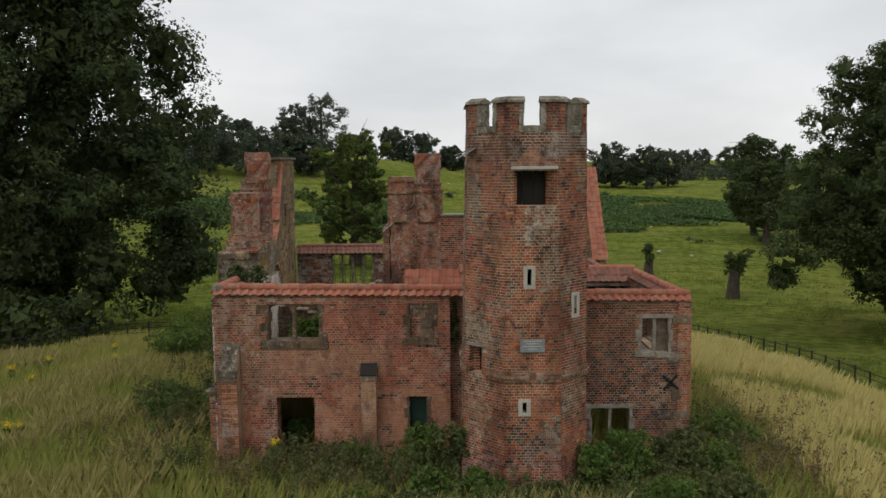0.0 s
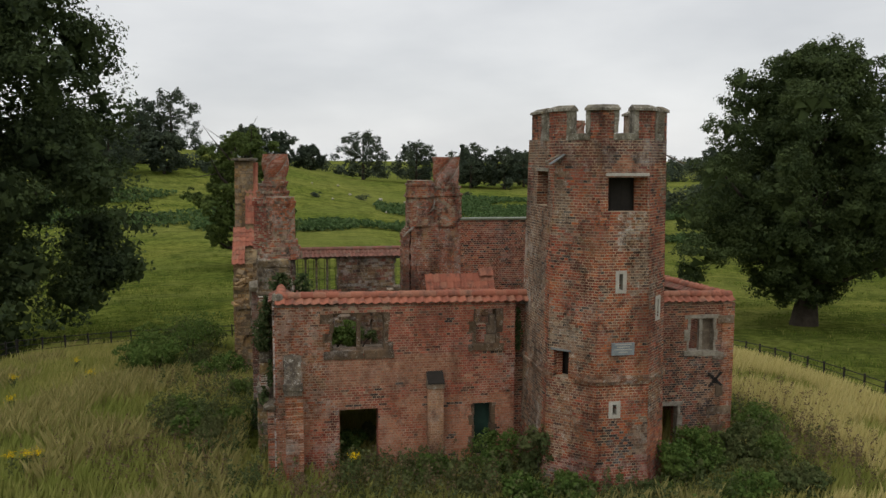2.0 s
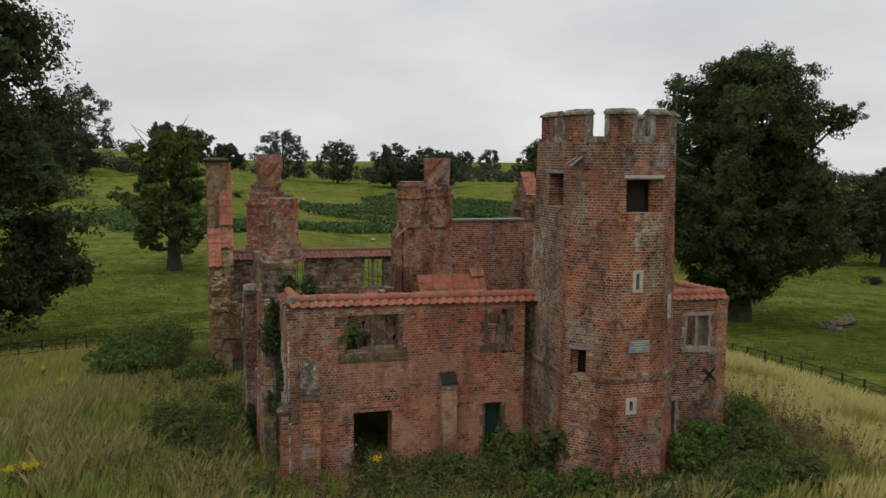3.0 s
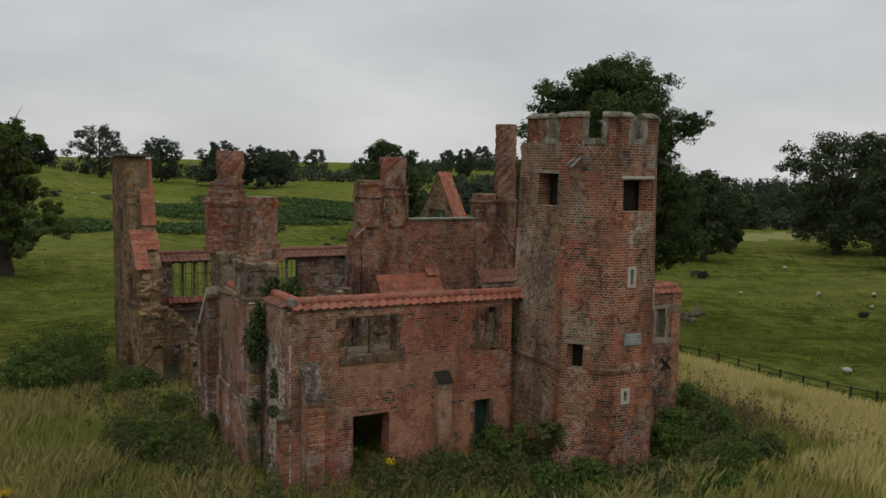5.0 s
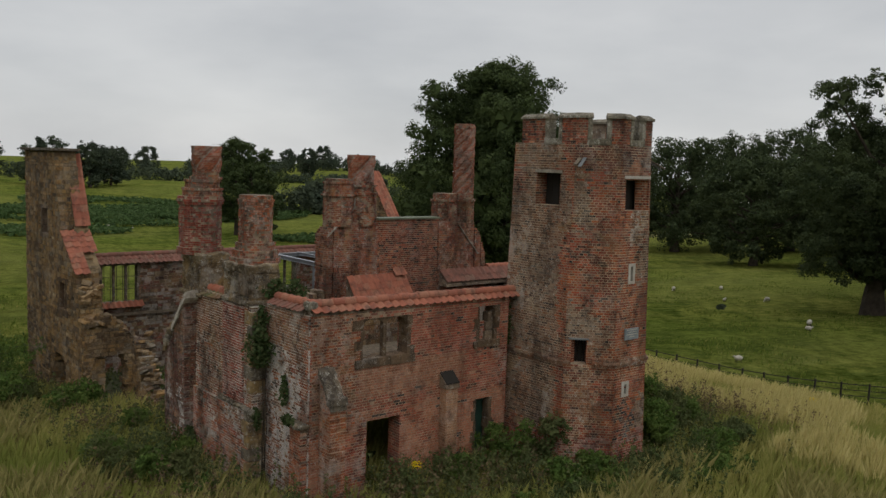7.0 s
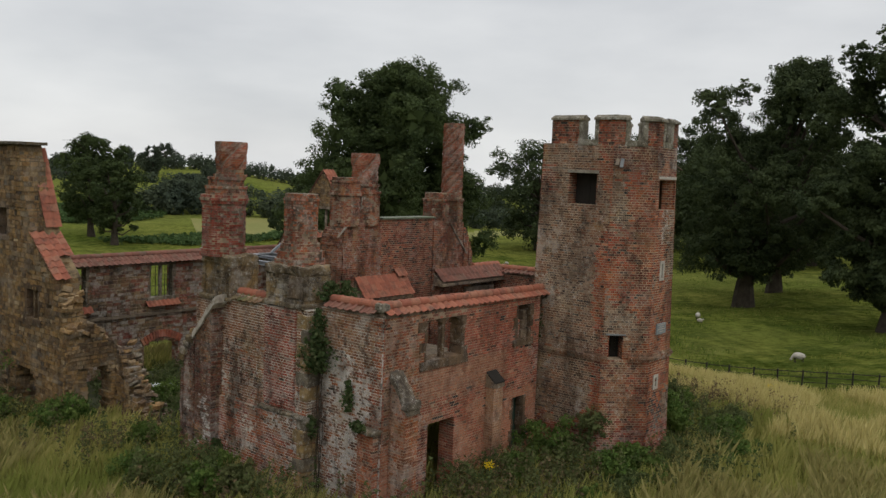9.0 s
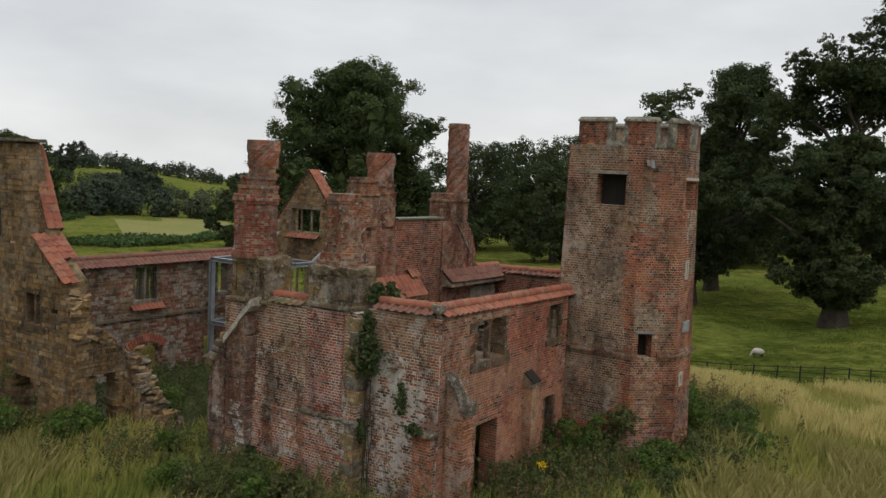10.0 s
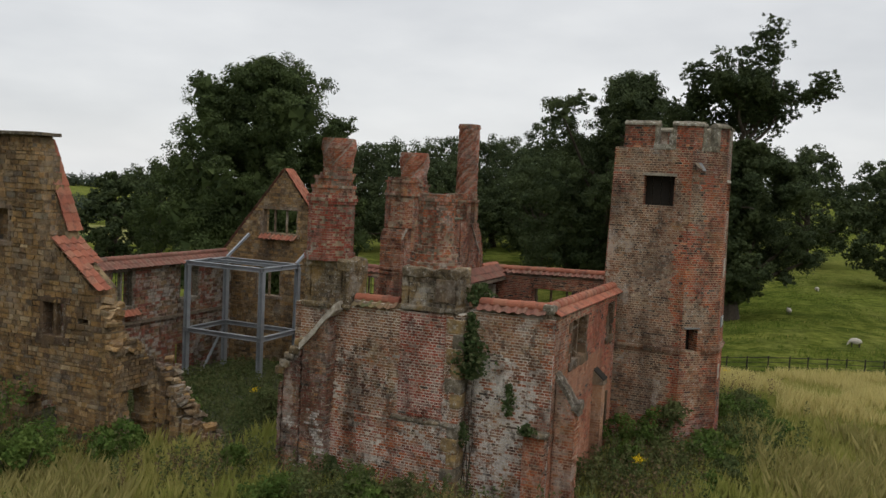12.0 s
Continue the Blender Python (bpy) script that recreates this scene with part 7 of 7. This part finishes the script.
weeds("nettles", "dark nettle bed along the foot of the walls", [(-4.5, 21.6, 0.8, 60), (-3.2, 22.2, 0.6, 60), (-2.0, 21.3, 0.9, 70), (-0.4, 20.9, 0.9, 60), (1.5, 19.4, 0.8, 60), (3.5, 19.6, 0.9, 60), (5.2, 20.6, 1.0, 70), (7.5, 22.5, 0.9, 60), (8.4, 25.5, 0.9, 60), (-7.8, 25.2, 0.6, 50), (-8.0, 28.5, 0.7, 60), (-8.2, 30.8, 0.9, 60), (-9.5, 35.5, 1.0, 60), (-4.6, 33.6, 0.7, 30), (0.5, 33.0, 1.2, 60), (-4.2, 22.9, 0.4, 30), (-7.4, 22.3, 0.6, 40)], 1.0, 46, LEAF_NETTLE, 81, 0.05)
weeds("low_nettles", "low dark weeds over the floor of the ruined yard", [(-3.5, 34.5, 1.4, 130), (-1.0, 36.5, 1.8, 200), (1.5, 38.0, 1.8, 160), (-3.5, 38.5, 1.6, 150), (3.5, 39.5, 1.3, 110), (0.0, 40.5, 1.6, 120), (4.0, 34.0, 1.5, 100)], 0.42, 34, LEAF_NETTLE, 83, 0.05)
weeds("dry_docks", "brown dry dock and thistle stalks", [(-3.4, 21.7, 0.9, 60), (-5.5, 21.4, 0.7, 40), (-1.6, 21.6, 0.7, 30), (8.8, 22.6, 1.0, 80), (9.3, 25.0, 1.0, 80), (9.6, 21.0, 1.2, 80), (-8.6, 31.8, 0.8, 40), (-8.8, 23.3, 0.9, 50), (-10.5, 25.0, 1.2, 60), (11.0, 27.5, 1.2, 60)], 1.0, 40, STEM_DRY, 82, 0.04)


def ragwort(x, y, h, seed):
    rng = np.random.default_rng(seed)
    z = ground_z(x, y)
    ob = thing("ragwort", (x, y, z), "yellow ragwort in flower among the grass", "flower", "ragwort plants")
    part("stem", tube([(x, y, z - 0.05), (x + 0.03, y, z + h * 0.5), (x + 0.02, y, z + h)], [0.012, 0.009, 0.006], 5), LEAF_NETTLE, ob)
    n = 130
    p = np.stack([x + rng.normal(size=n) * 0.07, y + rng.normal(size=n) * 0.07, z + h + rng.normal(size=n) * 0.05], 1)
    part("flower_head", quad_mesh("flower_head", leaf_quads(rng, p, np.tile([[0, 0, 1.0]], (n, 1)), 0.02, 1.5), PETAL), None, ob)["kind"] = "stuff"
    n = 120
    k = rng.random(n)
    p = np.stack([x + rng.normal(size=n) * 0.07, y + rng.normal(size=n) * 0.07, z + k * h * 0.9], 1)
    part("leaves", quad_mesh("leaves", leaf_quads(rng, p, rng.normal(size=(n, 3)), 0.05), LEAF_NETTLE), None, ob)["kind"] = "stuff"


for i, (x, y, h) in enumerate([(-4.45, 21.4, 1.45), (-13.0, 24.4, 1.0), (-13.3, 24.0, 1.1), (-12.8, 24.7, 0.9), (-16.5, 31.5, 1.0), (-15.2, 30.4, 0.9), (-16.0, 33.5, 0.9), (-13.4, 33.8, 0.9), (-17.0, 29.5, 1.0), (-14.5, 36.5, 0.9), (14.5, 21.0, 0.9), (-3.0, 34.0, 1.1)]):
    ragwort(x, y, h, 500 + i)


def ivy(x, y, z0, z1, ry, rx, seed, n=900):
    rng = np.random.default_rng(seed)
    ob = thing("ivy", (x, y, z0), "dark ivy tuft growing from the brickwork", "ivy")
    k = rng.random(n)
    w = 0.35 + 0.65 * np.sin(np.pi * np.clip(k * 1.1, 0, 1))
    p = np.stack([x + rng.normal(size=n) * rx * 0.5 * w, y + rng.normal(size=n) * ry * 0.45 * w, z0 + k * (z1 - z0)], 1)
    part("foliage", quad_mesh("foliage", leaf_quads(rng, p, np.tile([[-0.7, -0.4, 0.5]], (n, 1)), 0.055, 1.0), LEAF_IVY), None, ob)["kind"] = "stuff"


ivy(-6.74, 25.08, 3.05, 4.1, 0.5, 0.34, 601, 1000)
ivy(-6.66, 25.16, 3.9, 4.6, 0.22, 0.2, 609, 260)
ivy(-6.75, 25.2, 1.35, 1.95, 0.22, 0.12, 602, 130)
ivy(-6.55, 24.15, 2.2, 3.0, 0.2, 0.12, 603, 150)
dead_ivy = thing("dead_ivy", (-6.6, 25.15, -0.5), "bare dark ivy stems clinging to the wall", "ivy")
for i in range(5):
    yy = 25.05 + 0.04 * i
    pts = [(-6.56 - 0.02 * (i % 2), yy + 0.06 * math.sin(3.1 * z + i * 1.7), z) for z in (-0.5, 0.2, 0.9, 1.5, 2.1, 2.7, 3.3)]
    part("stem", tube(pts, [0.014, 0.013, 0.011, 0.01, 0.008, 0.006, 0.004], 5), BARK, dead_ivy)
ivy(-6.75, 23.6, 1.9, 2.15, 0.25, 0.12, 604, 160)
ivy(-6.2, 25.25, 4.75, 5.25, 0.22, 0.4, 605, 320)
ivy(-5.6, 25.3, 4.6, 5.2, 0.3, 0.3, 606, 400)
ivy(0.3, 23.3, 3.2, 4.4, 0.12, 0.12, 607, 250)
ivy(-7.1, 28.6, -0.4, 0.6, 0.5, 0.3, 608, 500)


def pasture_tufts():
    """Short tussocks that roughen the grazed ground beyond the railings."""
    rng = np.random.default_rng(90)
    n = 130000
    a, r = rng.uniform(-0.75, 2.1, n), 16 + 95 * rng.random(n) ** 0.8
    x, y = r * np.sin(a), 25 + r * np.cos(a)
    k = ~in_paddock(x, y)
    x, y = x[k], y[k]
    m = np.array([noise.noise(Vector((p * 0.22, q * 0.22, 4.4))) + 0.5 * noise.noise(Vector((p * 0.9, q * 0.9, 1.2))) > 0.08 for p, q in zip(x, y)])
    blades("pasture_tufts", "short rough tufts across the grazed pasture", x[m], y[m], 0.2, 0.055, TUFT, 91, 0.8)


pasture_tufts()

bush(-4.6, 27.6, 1.1, 0.75, 360, LEAF_BUSH, 1300, 0.07, "elder_seedling", "young elder growing on the assumed boarded floor", 2.36)
bush(-3.7, 28.0, 0.8, 0.6, 361, LEAF_NETTLE, 900, 0.06, "elder_seedling", "young elder growing on the assumed boarded floor", 2.36)

def yard_floor():
    """Trodden earth and rubble inside the roofless ranges."""
    g = Geo()
    nx, ny = 44, 40
    for i in range(nx + 1):
        for k in range(ny + 1):
            x, y = -7.35 + 13.4 * i / nx, 30.1 + 12.35 * k / ny
            g.v.append((x, y, ground_z(x, y) + 0.05 + 0.06 * noise.noise(Vector((x * 1.3, y * 1.3, 2)))))
    for i in range(nx):
        for k in range(ny):
            a = i * (ny + 1) + k
            g.f.append((a, a + ny + 1, a + ny + 2, a + 1))
    ob = part("yard_floor", g, plain_material("dark_weedy_earth", (0.060, 0.058, 0.028), (0.035, 0.046, 0.018), 1.4, 1.0, 0, 0.9, 9))
    tagged(ob, "dark weedy earth floor of the ruined yard", "floor", kind="structure")


yard_floor()

# ---- estate railings, sheep and fallen timber ----
def railing(name, label, line, h=1.25, rails=5, step=1.08):
    ob = thing(name, (line[0][0], line[0][1], ground_z(*line[0])), label, "fence")
    pts = []
    for (x0, y0), (x1, y1) in zip(line, line[1:]):
        n = max(1, round(math.hypot(x1 - x0, y1 - y0) / step))
        pts += [(x0 + (x1 - x0) * k / n, y0 + (y1 - y0) * k / n) for k in range(n)]
    pts.append(line[-1])
    g = Geo()
    g.box(-0.032, 0.032, -0.032, 0.032, -0.3, h)
    g.box(-0.034, 0.034, -0.034, 0.034, h, h + 0.03)
    post = g.mesh("post")
    post.materials.append(IRON_BLACK)
    for x, y in pts:
        part("post", post, None, ob, m=pose(x, y, ground_z(x, y), RNG.uniform(-2, 2), RNG.uniform(-2, 2), 0))
    for r in range(rails):
        zz = 0.2 + (h - 0.25) * r / (rails - 1)
        part("rail", tube([(x, y, ground_z(x, y) + zz) for x, y in pts], [0.016 if r < rails - 1 else 0.022] * len(pts), 5), IRON_BLACK, ob)


railing("iron_railing", "black iron estate railing beside golden grass", FENCE_EAST)
railing("iron_railing", "black iron estate railing behind the ruin", FENCE_NORTH)
railing("iron_railing", "black iron estate railing under the oak", FENCE_WEST)


def sheep_model(graze):
    ob = thing("sheep", (0, 0, 0), "pale woolly sheep grazing the pasture" if graze else "pale woolly sheep standing in pasture", "sheep", "grazing flock")
    bm = bmesh.new()
    bmesh.ops.create_icosphere(bm, subdivisions=3, radius=1)
    for v in bm.verts:
        v.co = Vector((v.co.x * 0.56, v.co.y * 0.29, v.co.z * 0.30 + 0.58 + 0.03 * v.co.x))
        v.co += noise.noise_vector(v.co * 9) * 0.03
    part("fleece", bm, WOOL, ob)
    bm = bmesh.new()
    bmesh.ops.create_icosphere(bm, subdivisions=2, radius=1)
    bm.transform(pose(0.64, 0, 0.30 if graze else 0.82, 0, 50 if graze else 20, 0) @ Matrix.Diagonal((0.17, 0.085, 0.095, 1)))
    head = part("head", bm, WOOL, ob)
    for sgn in (-1, 1):
        bm = block(-0.03, 0.03, -0.07, 0.07, -0.02, 0.02, 0.01)
        bm.transform(pose(0.56, sgn * 0.12, 0.40 if graze else 0.88))
        part("ear", bm, BLACKISH, head, "dark ear")
    part("neck", tube([(0.38, 0, 0.62), (0.52, 0, 0.5 if graze else 0.74), (0.6, 0, 0.38 if graze else 0.82)], [0.16, 0.12, 0.09], 8), WOOL, ob)
    for x in (-0.34, 0.32):
        for y in (-0.14, 0.14):
            part("leg", tube([(x, y, 0.45), (x, y, 0.2), (x, y, 0.0)], [0.055, 0.035, 0.04], 6), BLACKISH, ob)
    return ob


FLOCK = [(20, 235, 20), (58.6, 19.4, 20), (28.3, 32.3, 160), (33.6, 25.5, 127), (49.9, 38.9, 20), (47.0, 37.5, 260), (37.7, 14.7, 100), (68.5, 53, 170), (65, 56, 10), (70, 66, 200), (75.5, 63, 30), (62, 70, 190), (96, 92, 90), (84, 17, 200), (92, 30, 20),
         (26, 228, 160), (30, 215, 70), (34, 206, 190), (12, 240, 10), (40, 180, 170), (44, 178, 20), (6, 220, 60), (-8, 245, 180), (-20, 262, 20), (22, 150, 160), (34, 132, 30), (38, 128, 200), (15, 170, 20), (30, 160, 100), (26, 196, 240), (18, 204, 60), (10, 262, 20), (2, 258, 170)]
SMALL = Matrix.Scale(0.72, 4)
first = sheep_model(True)
x, y, a = FLOCK[0]
first.matrix_basis = pose(x, y, ground_z(x, y) - 0.02, 0, 0, a)
other = sheep_model(False)
x, y, a = FLOCK[1]
other.matrix_basis = pose(x, y, ground_z(x, y) - 0.02, 0, 0, a) @ SMALL
for i, (x, y, a) in enumerate(FLOCK[2:]):
    copy_thing(first if i % 3 else other, pose(x, y, ground_z(x, y) - 0.02, 0, 0, a) @ SMALL)


def log(x, y, length, r, turn, seed):
    rng = np.random.default_rng(seed)
    z = ground_z(x, y) + r * 0.75
    ob = thing("fallen_log", (x, y, z - r), "bleached fallen oak limb on the grass", "log", "fallen limbs")
    d = Vector((math.cos(turn), math.sin(turn), 0))
    pts = [Vector((x, y, z)) + d * length * (k / 6 - 0.5) + Vector((rng.normal() * 0.08, rng.normal() * 0.08, rng.normal() * 0.06)) for k in range(7)]
    part("bole", tube(pts, [r * (1.1 - 0.1 * k) for k in range(7)], 8), STONE_GREY, ob)
    for i in range(2):
        s = pts[3 + i]
        part("branch", tube([s, s + d * 0.5 + Vector((0.2, 0.3, 0.3)), s + d * 1.0 + Vector((0.3, 0.7, 0.5))], [r * 0.4, r * 0.3, r * 0.1], 6), STONE_GREY, ob)


log(41.5, 57.0, 3.2, 0.32, 0.3, 1)
log(44.0, 58.5, 2.4, 0.25, 1.0, 2)
log(39.0, 55.5, 1.6, 0.22, 2.0, 3)


def pollard(x, y, h, r, seed):
    """An old stump with a mop of young growth."""
    z = ground_z(x, y)
    ob = bush(x, y, h, r, seed, LEAF_OAK, 700, 0.22, "pollard_stump", "old tree stump with a mop of young leaves", z + h * 0.45, False, "tree")
    part("trunk", tube([(x, y, z - 0.2), (x, y, z + h * 0.3), (x + 0.1, y, z + h * 0.75)], [0.75, 0.6, 0.5], 9), BARK, ob)


pollard(28.5, 82.0, 3.6, 1.6, 701)
pollard(26.0, 106.0, 3.0, 1.2, 702)
for i, (x, y, r) in enumerate(((15, 232, 2.2), (48, 250, 2.0), (2, 225, 1.6), (58, 52, 0.5), (74, 88, 1.2), (110, 70, 1.0))):
    bush(x, y, r * 1.1, r, 720 + i, LEAF_HAZED, 500, 0.16, "scrub_bush", "dark thorn scrub on the pasture")

# ---- pieces that are objects of their own ----
def set_pieces():
    shared = {}
    for parent, piece, mat, at, U, V, N, w, h in PIECES:
        key = (mat.name, round(w, 3), round(h, 3))
        if key not in shared:
            me = bpy.data.meshes.new(piece)
            x, z, e = w / 2, h / 2, 0.004
            me.from_pydata([(-x, -z, -0.03), (x, -z, -0.03), (x, z, -0.03), (-x, z, -0.03), (-x, -z, -e), (x, -z, -e), (x, z, -e), (-x, z, -e), (-x + e, -z + e, 0), (x - e, -z + e, 0), (x - e, z - e, 0), (-x + e, z - e, 0)], [],
                           [(8, 9, 10, 11), (0, 1, 5, 4), (1, 2, 6, 5), (2, 3, 7, 6), (3, 0, 4, 7), (4, 5, 9, 8), (5, 6, 10, 9), (6, 7, 11, 10), (7, 4, 8, 11)])
            me.materials.append(mat)
            shared[key] = me
        m = Matrix((U, V, N)).transposed().to_4x4()
        m.translation = at
        part(piece, shared[key], None, parent, m=m)


set_pieces()
